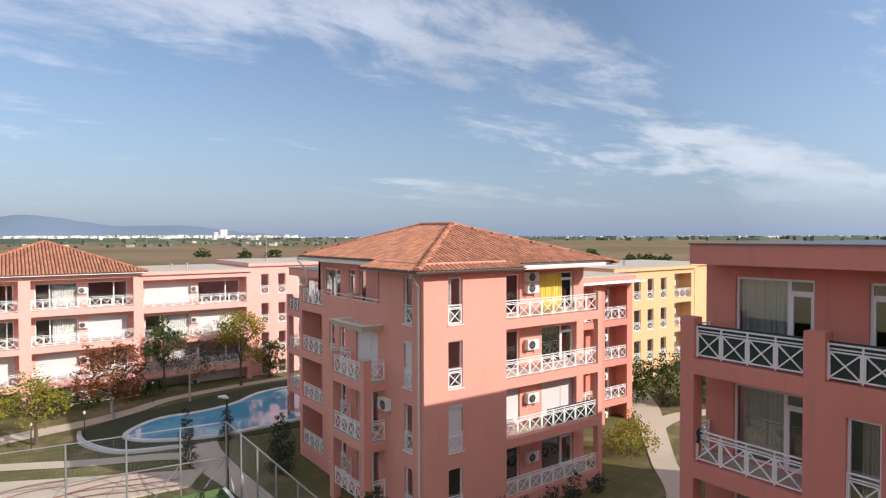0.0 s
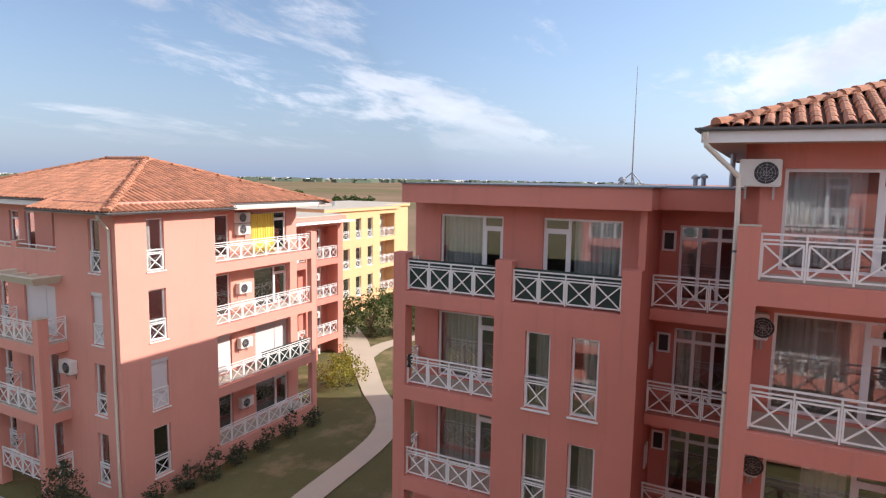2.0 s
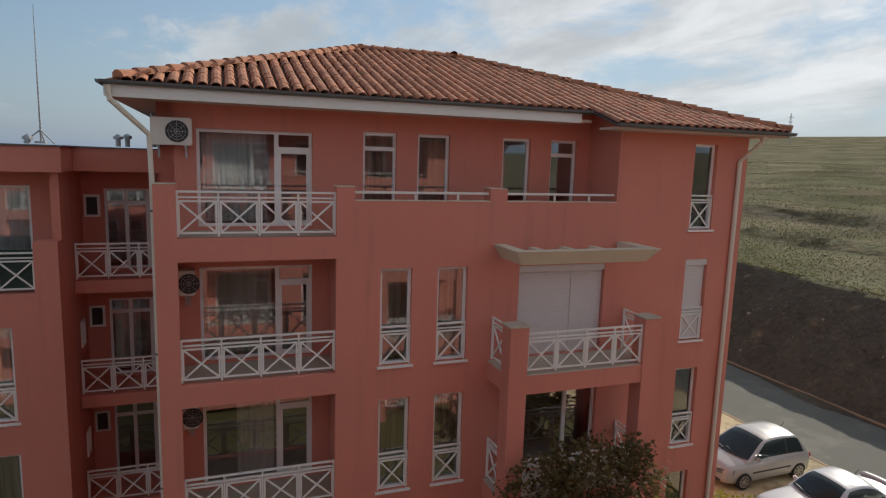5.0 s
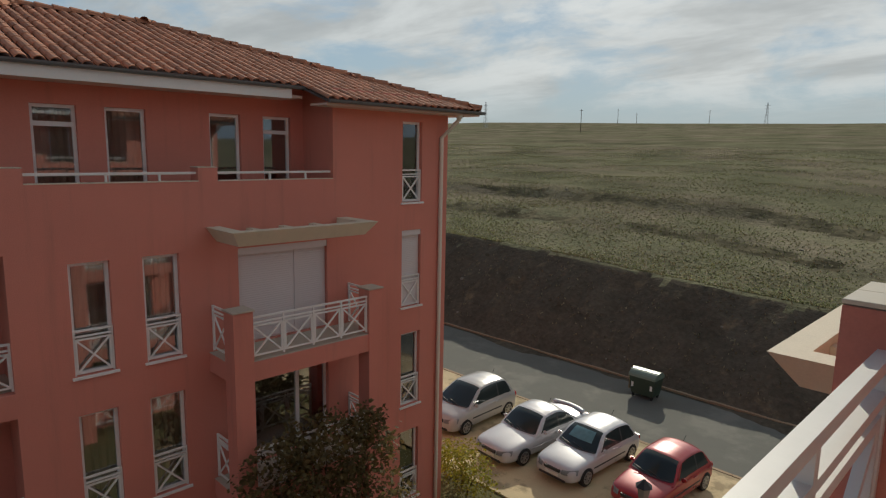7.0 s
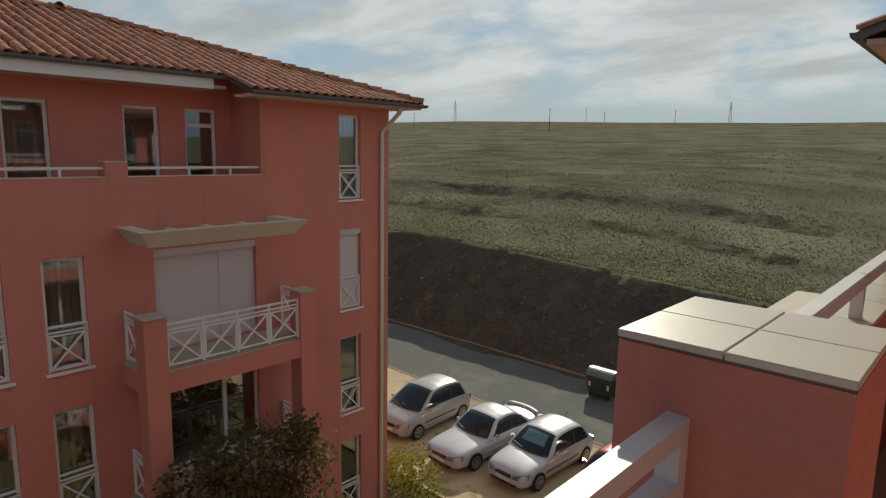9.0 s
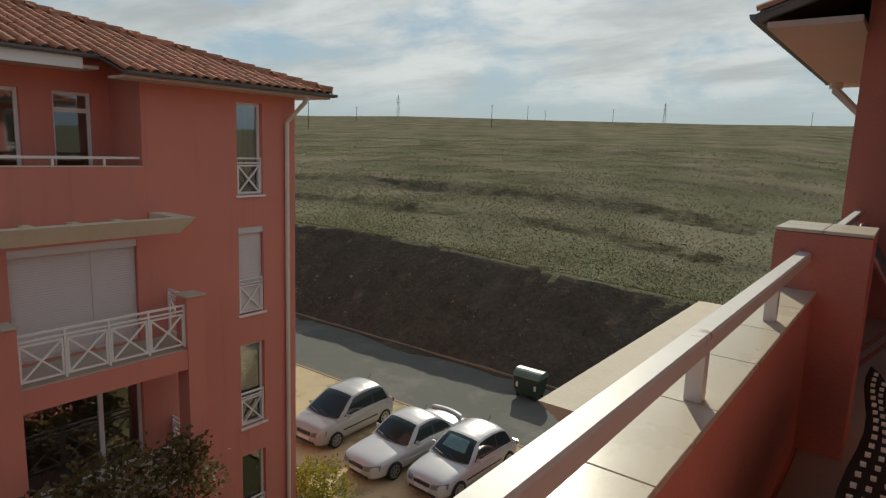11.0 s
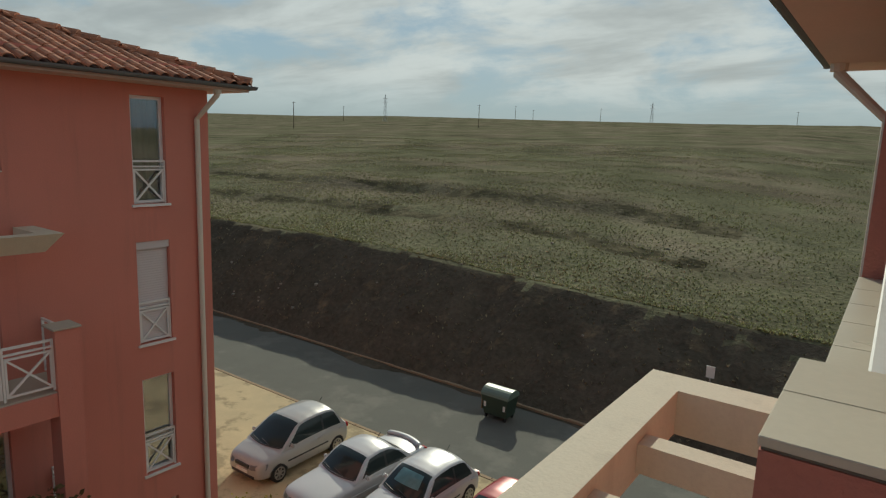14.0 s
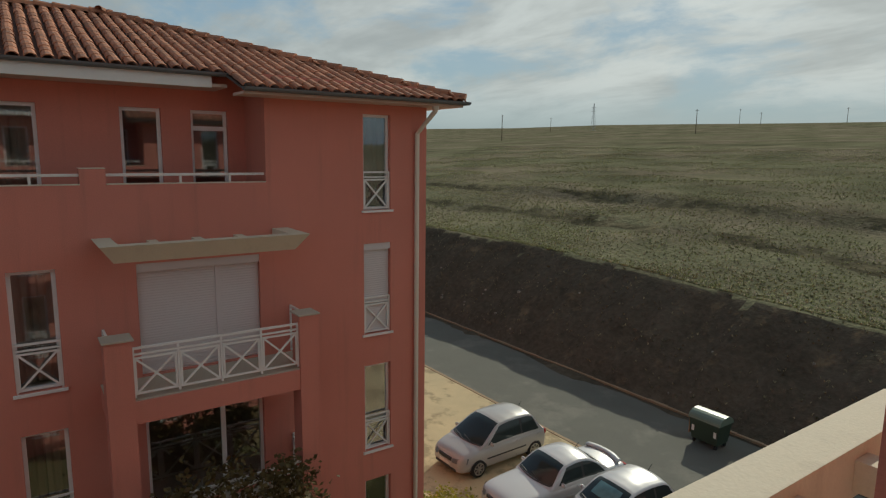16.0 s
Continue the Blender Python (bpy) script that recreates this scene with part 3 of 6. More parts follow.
def strip(name, pts, widths, mat, lift, label, category, thick=0.0):
    """A path along points with a width at each, following the ground."""
    bm = bmesh.new()
    pts = [Vector((*p, 0)) for p in pts]
    fine = []
    for i in range(len(pts) - 1):
        p0, p1, p2, p3 = pts[max(i - 1, 0)], pts[i], pts[i + 1], pts[min(i + 2, len(pts) - 1)]
        for k in range(8):
            t = k / 8
            fine.append((0.5 * ((2 * p1) + (p2 - p0) * t + (2 * p0 - 5 * p1 + 4 * p2 - p3) * t * t + (3 * p1 - p0 - 3 * p2 + p3) * t ** 3), widths[i] + (widths[i + 1] - widths[i]) * t))
    fine.append((pts[-1], widths[-1]))
    prev = None
    for i, (p, w) in enumerate(fine):
        a, b = fine[max(i - 1, 0)][0], fine[min(i + 1, len(fine) - 1)][0]
        s = (b - a).normalized().cross(Vector((0, 0, 1))) * w / 2
        row = []
        for q in (p - s, p, p + s):
            z = ground_z(q.x, q.y) + lift
            row.append(bm.verts.new((q.x, q.y, z)))
        if prev:
            bm.faces.new((prev[0], prev[1], row[1], row[0]))
            bm.faces.new((prev[1], prev[2], row[2], row[1]))
        prev = row
    return tagged(part(name, bm, mat), label, category, kind="structure")


def slab_poly(name, pts, z, thick, mat, label, category, kind="structure"):
    bm = bmesh.new()
    a = [bm.verts.new((x, y, z)) for x, y in pts]
    b = [bm.verts.new((x, y, z - thick)) for x, y in pts]
    bm.faces.new(a)
    for i in range(len(pts)):
        j = (i + 1) % len(pts)
        bm.faces.new((a[i], a[j], b[j], b[i]))
    return tagged(part(name, bm, mat), label, category, kind=kind)


# road, parking and kerbs at the foot of the bank
slab_poly("road", [(-60, -26.6), (70, -26.6), (70, -21.2), (-60, -21.2)], -9.32, 0.2, ASPHALT, "grey asphalt road below the earth bank", "road")
slab_poly("parking", [(-20, -21.05), (60, -21.05), (60, -14.6), (-20, -14.6)], -9.30, 0.2, GRAVEL, "sandy gravel parking strip", "parking")


def kerbs():
    bm = bmesh.new()
    x = -30.0
    while x < 60:
        box(bm, x, x + 0.98, -26.85, -26.62, -9.4, -9.19 + random.uniform(-0.01, 0.01))
        x += 1.0
    tagged(part("kerb", bm, KERB), "low brownish kerb stones along the bank's foot", "kerb", kind="structure")
    bm = bmesh.new()
    x = -30.0
    while x < 60:
        box(bm, x, x + 0.98, -21.2, -21.06, -9.5, -9.285)
        x += 1.0
    tagged(part("kerb", bm, KERB), "flush kerb stones between road and parking", "kerb", kind="structure")


kerbs()


def soil_spill():
    """Earth slid from the bank over the kerb, with a ragged edge."""
    bm = bmesh.new()
    prev = None
    for i in range(260):
        x = 4.0 + i * 0.12
        k = max(0.0, noise.noise((x * 0.22, 2.0, 0)) * 0.9 + 0.25 * noise.noise((x * 1.4, 5.0, 0)) + 0.15)
        row = [bm.verts.new((x, -26.66 + d * (0.12 + 1.1 * k), -9.316 + h * (0.03 + 0.16 * k))) for d, h in ((-0.35, 1.0), (0.25, 0.75), (0.7, 0.25), (1.0, 0.0))]
        if prev:
            for j in range(3):
                bm.faces.new((prev[j], row[j], row[j + 1], prev[j + 1]))
        prev = row
    bmesh.ops.recalc_face_normals(bm, faces=bm.faces)
    tagged(part("soil", bm, SOIL, smooth=True), "dark earth spilt over the kerb onto the road", "soil", kind="stuff")


soil_spill()

# ---- the apartment blocks ----
FL = [-0.28 - STOREY * k for k in range(4)]         # floors from the top down
GROUND = -9.6


def main_block():
    """The hip-roofed block; its facade stands at x 12.62 and looks to -x."""
    b = empty("apartment_building", "terracotta-pink four-storey apartment block with barrel-tiled hip roof", "apartment building", "hip-roofed apartment blocks")
    f = Face("y", 12.62, 1)
    holes = [(0.27, -2.68, -0.28, 3.0)]
    holes += [(0.27, -2.68, FL[k], FL[k - 1] - 0.44) for k in (1, 2, 3)]
    holes += [(0.27, 0.65, 0.72, 3), (-2.68, -3.05, 0.72, 3), (-3.05, -6.02, -0.28, 3), (-6.02, -6.42, 0.72, 3), (-6.42, -9.25, -0.28, 3)]
    small = []
    for k in (1, 2, 3):
        small += [(-3.60, -4.29, k), (-4.86, -5.56, k)]
    for k in (0, 1, 2, 3):
        small.append((-11.42, -12.11, k))
    for a, c, k in small:
        holes.append((a, c, FL[k] + 0.07, FL[k] + 2.17))
    for k in (1, 2, 3):
        holes.append((-6.80, -9.06, FL[k] + 0.02, FL[k] + 2.14))
    wall("facade", f, -13.07, 0.65, GROUND, 2.55, 0.20, holes, STUCCO, b)
    kinds = [(BROWN_CURTAIN, [(0.02, 0.98)]), (BROWN_CURTAIN, [(0.0, 0.52), (0.55, 1.0)]), (SHEER, [(0.02, 0.98)])]
    for i, (a, c, k) in enumerate(small):
        right = a < -11
        window(b, f, a, c, FL[k] + 0.07, FL[k] + 2.17, guard=0.86, curtain=None if right and k != 0 else kinds[i % 2], shutter=1.0 if right and k == 1 else 0.0)
    for k in (1, 2, 3):
        window(b, f, -6.80, -9.06, FL[k] + 0.02, FL[k] + 2.14, mull=(0.36,), sill=False, shutter=1.0 if k == 1 else 0.0, name="balcony_door")
    # set-back top storey
    g = Face("y", 13.90, 1)
    top = [(-3.48, -4.25), (-4.74, -5.52), (-6.86, -7.60), (-8.16, -8.90)]
    ho = [(a, c, 0.0, 1.88) for a, c in top] + [(-0.06, -2.38, -0.2, 1.80)]
    wall("back_wall", g, -9.25, 0.65, -0.45, 2.62, 0.25, ho, STUCCO, b)
    for i, (a, c) in enumerate(top):
        window(b, g, a, c, 0.0, 1.88, depth=0.10, transom=0.36 if i in (0, 3) else 0.0, sill=False, curtain=kinds[1] if i < 2 else None)
    window(b, g, -0.06, -2.38, -0.2, 1.80, depth=0.10, mull=(0.32,), transom=0.36, door=0, sill=False, curtain=(SHEER, [(0.40, 0.98)]), name="balcony_door")
    # return walls of the terrace, and the bay's recess below
    s = Face("x", -9.25, -1)
    wall("return_wall", s, 12.82, 13.90, -0.45, 2.55, 0.25, [], STUCCO, b)
    wall("recess_wall", g, -3.05, 0.65, GROUND, FL[0] - 0.26, 0.25, [(-0.06, -2.38, FL[k] + 0.05, FL[k] + 2.08) for k in (1, 2, 3)], STUCCO, b)
    for k in (1, 2, 3):
        window(b, g, -0.06, -2.38, FL[k] + 0.05, FL[k] + 2.08, depth=0.10, mull=(0.32,), transom=0.36, door=0, sill=False, curtain=(CURTAIN, [(0.36, 0.98)]) if k != 2 else (SHEER, [(0.36, 0.7)]), name="balcony_door")
    sl = Face("x", 0.65, -1)
    wall("side_wall", sl, 13.90, 24.1, GROUND, 2.62, 0.30, [], STUCCO, b)
    wall("side_wall", sl, 12.821, 13.899, GROUND, FL[0] - 0.26, 0.30, [], STUCCO, b)
    sm = Face("x", -2.75, -1)
    wall("side_wall", sm, 12.821, 13.899, GROUND, FL[0] - 0.26, 0.25, [], STUCCO, b)
    for k in range(4):
        railing(b, f, 0.27, -2.68, FL[k] + 0.03, 0.86, 4)
    # floor slabs
    for k in range(4):
        bm = bmesh.new()
        box(bm, 12.823, 23.8, -12.76, 0.348, FL[k] - 0.25, FL[k])
        if k == 0:
            box(bm, 12.823, 13.899, 0.3485, 0.65, FL[k] - 0.25, FL[k])
        part("floor_slab", bm, CONCRETE, b)
    for a, c in ((-3.05, -6.02), (-6.42, -9.25)):
        wall("parapet", f, c, a, -0.28, 0.445, 0.185, [], STUCCO, b)
    # parapet: cap slabs and the white rail on short posts
    for a, c in ((-3.05, -6.02), (-6.42, -9.25)):
        n = 7
        w = (a - c) / n
        for i in range(n):
            bm = bmesh.new()
            soft_box(bm, 12.606, 12.812, a - w * (i + 1) + 0.0015, a - w * i - 0.0015, 0.447, 0.466, 0.002)
            part("coping_tile", bm, TILE_CAP, b)
        bm = bmesh.new()
        soft_box(bm, 12.72, 12.776, c, a, 0.590, 0.640, 0.006)
        for i in (0.44, 0.76):
            y = a + (c - a) * i
            box(bm, 12.728, 12.768, y - 0.02, y + 0.02, 0.467, 0.591)
        part("parapet_rail", bm, WHITE_WORN, b)
    # pillars are thicker than the parapet and carry four tiles each
    for y0, y1, zt in ((0.65, 0.27, 0.72), (-2.68, -3.05, 0.72), (-6.02, -6.42, 0.72)):
        bm = bmesh.new()
        box(bm, 12.82, 12.993, y1, y0, -0.279, zt)
        part("pillar_back", bm, STUCCO, b)
        bm = bmesh.new()
        box(bm, 12.622, 12.991, y1 + 0.002, y0 - 0.002, zt + 0.001, zt + 0.006)
        part("mortar", bm, GROUT, b)
        for i in (0, 1):
            for j in (0, 1):
                bm = bmesh.new()
                xa, ya = 12.618 + i * 0.190, y1 - 0.004 + j * (y0 - y1 + 0.008) / 2
                soft_box(bm, xa, xa + 0.187, ya + 0.0015, ya + (y0 - y1 + 0.008) / 2 - 0.0015, zt + 0.006, zt + 0.020, 0.0015)
                part("cap_tile", bm, TILE_CAP, b)
    # balcony with its pillars
    h = Face("y", 11.45, 1)
    for y0, y1 in ((-6.08, -6.50), (-9.42, -9.80)):
        bm = bmesh.new()
        box(bm, 11.45, 11.86, y1, y0, GROUND, -2.08)
        part("balcony_pillar", bm, STUCCO, b)
        bm = bmesh.new()
        soft_box(bm, 11.42, 11.89, y1 - 0.03, y0 + 0.03, -2.08, -2.045, 0.006)
        part("pillar_cap", bm, CONCRETE, b)
    for k in (1, 2):
        bm = bmesh.new()
        box(bm, 11.50, 12.618, -9.78, -6.10, FL[k] - 0.02, FL[k])
        part("balcony_floor", bm, CONCRETE, b)
        bm = bmesh.new()
        box(bm, 11.47, 11.72, -9.418, -6.502, FL[k] - 0.42, FL[k] - 0.021)
        box(bm, 11.862, 12.618, -6.35, -6.10, FL[k] - 0.42, FL[k] - 0.021)
        box(bm, 11.862, 12.618, -9.78, -9.53, FL[k] - 0.42, FL[k] - 0.021)
        box(bm, 11.721, 12.618, -9.529, -6.351, FL[k] - 0.22, FL[k] - 0.021)
        part("balcony_beam", bm, STUCCO, b)
    for k in (1, 2, 3):
        railing(b, h, -6.50, -9.42, FL[k] + 0.03, 0.88, 4, d=0.10)
        for y in (-6.20, -9.68):
            railing(b, Face("x", y, 1), 11.86, 12.62, FL[k] + 0.03, 0.98, 1, d=0.0, name="side_railing")
    # pergola frame over the balcony, sunk beams between
    z0, z1 = -0.79, -0.48
    def prism(p):
        bm = bmesh.new()
        lo = [bm.verts.new((x + dx, y + dy, z0)) for x, y, dx, dy in p]
        hi = [bm.verts.new((x, y, z1)) for x, y, dx, dy in p]
        bm.faces.new(lo[::-1])
        bm.faces.new(hi)
        for i in range(len(p)):
            j = (i + 1) % len(p)
            bm.faces.new((lo[i], lo[j], hi[j], hi[i]))
        part("pergola_frame", bm, CREAM, b, "cream concrete pergola frame")
    i = 0.22
    prism([(11.42, -6.12, i, -i), (11.42, -9.66, i, i), (11.69, -9.34, 0, 0), (11.69, -6.42, 0, 0)])
    prism([(11.42, -6.12, i, -i), (11.69, -6.42, 0, 0), (12.618, -6.42, 0, 0), (12.618, -6.12, 0, -i)])
    prism([(11.42, -9.66, i, i), (12.618, -9.66, 0, i), (12.618, -9.34, 0, 0), (11.69, -9.34, 0, 0)])
    for y in (-7.08, -7.86, -8.64):
        bm = bmesh.new()
        box(bm, 11.691, 12.618, y - 0.08, y + 0.08, z0 + 0.05, z1 - 0.08)
        part("pergola_beam", bm, CREAM, b, "cream concrete cross beam")
    # side facade to -y
    e = Face("x", -13.07, 1)
    ho = [(13.92, 14.72, FL[k] + 0.07, FL[k] + 2.17) for k in range(4)]
    ho += [(17.30, 23.75, FL[k], FL[k - 1] - 0.44 if k else 3.0) for k in range(4)]
    ho += [(23.75, 24.1, 0.72, 3.0)]
    wall("side_facade", e, 12.821, 24.1, GROUND, 2.55, 0.30, ho, STUCCO, b)
    for k in range(4):
        window(b, e, 13.92, 14.72, FL[k] + 0.07, FL[k] + 2.17, guard=0.86, curtain=(SHEER, [(0.0, 0.5)]) if k == 0 else None, shutter=1.0 if k == 2 else 0.0)
        railing(b, e, 17.30, 23.75, FL[k] + 0.03, 0.88, 8)
    r = Face("x", -11.75, 1)
    ho = [(17.75, 19.35, FL[k] + 0.05, FL[k] + 2.05) for k in range(4)] + [(20.9, 23.3, FL[k] + 0.05, FL[k] + 2.05) for k in range(4)]
    wall("recess_wall", r, 17.0, 24.1, GROUND, 2.62, 0.25, ho, STUCCO, b)
    for k in range(4):
        window(b, r, 17.75, 19.35, FL[k] + 0.05, FL[k] + 2.05, depth=0.1, sill=False, curtain=(SHEER, [(0.0, 1.0)]) if k in (0,) else None, shutter=1.0 if k == 2 else 0.0)
        window(b, r, 20.9, 23.3, FL[k] + 0.05, FL[k] + 2.05, depth=0.1, mull=(0.62,), transom=0.36, door=1, sill=False, curtain=(SHEER, [(0.0, 0.5)]) if k != 2 else None, shutter=1.0 if k == 2 else 0.0, name="balcony_door")
    wall("partition", Face("y", 17.0, 1), -12.769, -11.751, GROUND, 2.55, 0.299, [], STUCCO, b)
    wall("rear_wall", Face("y", 24.1, -1), -11.50, 0.349, GROUND, 2.62, 0.30, [], STUCCO, b)
    # inner walls added behind the windows to keep the rooms dark and separate
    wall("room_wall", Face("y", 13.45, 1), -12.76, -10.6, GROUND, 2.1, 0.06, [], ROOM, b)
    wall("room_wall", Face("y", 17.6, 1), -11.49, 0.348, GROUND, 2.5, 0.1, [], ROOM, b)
    # roof
    ex0, ex1, ey0, ey1, zr, tan = 11.95, 24.70, -13.66, 1.40, 2.22, 0.328
    sec = math.sqrt(1 + tan * tan)
    up = 1 / sec
    wx, wy = ex1 - ex0, ey1 - ey0
    half = wx / 2
    rise = 0.95
    cut = rise * sec
    lift = 0.70                        # the end eave lies this far up its slope

    def front(u):                      # u runs from ey1 down to ey0
        if u > wy:
            return None
        v1 = min(u + lift, wy - u, half) * sec
        return (cut if u < 10.05 else 0.0, v1)

    def back(u):
        return None if u > wy else (0.0, min(u, wy + lift - u, half) * sec)

    def end(u):
        return None if u > wx - rise else (lift * sec, min(u, wx - u) * sec)

    def end_cut(u):
        return None if u > wx else ((0.45 if u > 6.0 else 0.0) * sec, min(u, wx - u) * sec)
    slope_tiles(b, (ex0, ey1, zr), (0, -1, 0), (up, 0, tan * up), front, single=lambda u, v: 0.6 < u < 9.6 and v < 3.1)
    slope_tiles(b, (ex1, ey0, zr), (0, 1, 0), (-up, 0, tan * up), back)
    slope_tiles(b, (ex0, ey0, zr), (1, 0, 0), (0, up, tan * up), end_cut)
    slope_tiles(b, (ex1, ey1 + lift, zr), (-1, 0, 0), (0, -up, tan * up), end)
    apex = zr + half * tan
    pa, pb_ = (ex0 + half, ey1 + lift - half, apex), (ex0 + half, ey0 + half, apex)
    for c, a in (((ex0 + rise, ey1 + lift - rise, zr + rise * tan), pa), ((ex1 - lift, ey1, zr + lift * tan), pa), ((ex0, ey0, zr), pb_), ((ex1, ey0, zr), pb_)):
        ridge_caps(b, c, a)
    ridge_caps(b, pa, pb_)
    # eaves: gutters, fascia and soffits
    lz = zr + rise * tan
    def gutter(p, q):
        bm = bmesh.new()
        p, q = Vector(p), Vector(q)
        s = (q - p).normalized().cross(Vector((0, 0, 1)))
        ring0, ring1 = [], []
        for k in range(7):
            a = math.pi + math.pi * k / 6
            o = s * (0.065 * math.cos(a)) + Vector((0, 0, 0.075 * math.sin(a)))
            ring0.append(bm.verts.new(p + o))
            ring1.append(bm.verts.new(q + o))
        for k in range(6):
            bm.faces.new((ring0[k], ring0[k + 1], ring1[k + 1], ring1[k]))
        bm.faces.new(ring0)
        bm.faces.new(ring1[::-1])
        part("gutter", bm, GUTTER, b, "grey metal gutter")
    gutter((ex0 + rise - 0.06, ey1 + 0.04, lz), (ex0 + rise - 0.06, ey1 - 10.05, lz))
    gutter((ex0 - 0.06, ey1 - 10.05, zr), (ex0 - 0.06, ey0 - 0.06, zr))
    gutter((ex0 + rise - 0.06, ey1 - 10.05, lz - 0.005), (ex0 - 0.06, ey1 - 10.07, zr - 0.005))
    gutter((ex0 - 0.1, ey0 - 0.06, zr), (ex0 + 6.0, ey0 - 0.06, zr))
    gutter((ex0 + 6.0, ey0 + 0.40, zr + 0.15), (ex1, ey0 + 0.40, zr + 0.15))
    gutter((ex0 + rise - 0.06, ey1 + 0.06, lz), (ex1, ey1 + 0.06, lz))
    bm = bmesh.new()
    box(bm, ex0 + rise, ex0 + rise + 0.04, ey1 - 9.75, ey1, lz - 0.28, lz - 0.04)
    part("fascia", bm, WHITE, b)
    bm = bmesh.new()
    box(bm, ex0 + 6.2, ex1, ey0 + 0.42, ey0 + 0.46, zr - 0.10, zr + 0.12)
    part("fascia", bm, WHITE, b)
    bm = bmesh.new()
    box(bm, ex0 + rise + 0.045, 13.895, ey1 - 10.05, ey1 - 0.02, lz - 0.26, lz - 0.20)
    part("soffit", bm, SOFFIT, b)
    bm = bmesh.new()
    box(bm, ex0 + 0.02, 12.63, ey0 + 0.02, ey1 - 10.06, zr - 0.12, zr - 0.07)
    part("soffit", bm, SOFFIT, b)
    bm = bmesh.new()
    box(bm, 12.64, ex1 - 0.02, ey0 + 0.02, -12.9, zr - 0.119, zr - 0.069)
    part("soffit", bm, SOFFIT, b)
    bm = bmesh.new()
    box(bm, 13.9, ex1 - 0.02, 0.60, ey1 - 0.02, lz - 0.259, lz - 0.199)
    part("soffit", bm, SOFFIT, b)
    bm = bmesh.new()
    tube(bm, [(ex0 + 0.12, -12.95, zr - 0.10), (ex0 + 0.12, -12.95, zr - 0.22), (12.56, -12.78, zr - 0.72), (12.555, -12.78, -4), (12.555, -12.78, -9.4)], 0.055, 10)
    tube(bm, [(ex0 + 0.12, -12.95, zr - 0.05), (ex0 + 0.12, -12.95, zr - 0.2)], 0.085, 10)
    part("downpipe", bm, PIPE, b, "cream round downpipe")
    return b


block_a = main_block()
MIRROR = 13.40
block_own = copy_thing(block_a, Matrix.Translation((MIRROR, -0.16, 0)) @ Matrix.Diagonal((-1, 1, 1, 1)))
tagged(block_own, "terracotta-pink apartment block with the terrace walked on")
block_d = copy_thing(block_a, Matrix.Translation((2.0, 34.72, -2.13)))
# paler version of the stucco for this block and its wing
PALER = material("paler_stucco", (0.72, 0.325, 0.255), 0.9, 0.10, 55.0, 0.35, 0.004, streak=0.14)


def repaint(thing, old, fresh):
    for ob in thing.children_recursive:
        for slot in ob.material_slots:
            if slot.material == old:
                slot.link = "OBJECT"
                slot.material = fresh


repaint(block_d, STUCCO, PALER)
tagged(block_d, "paler salmon-pink four-storey apartment block beside the pool")


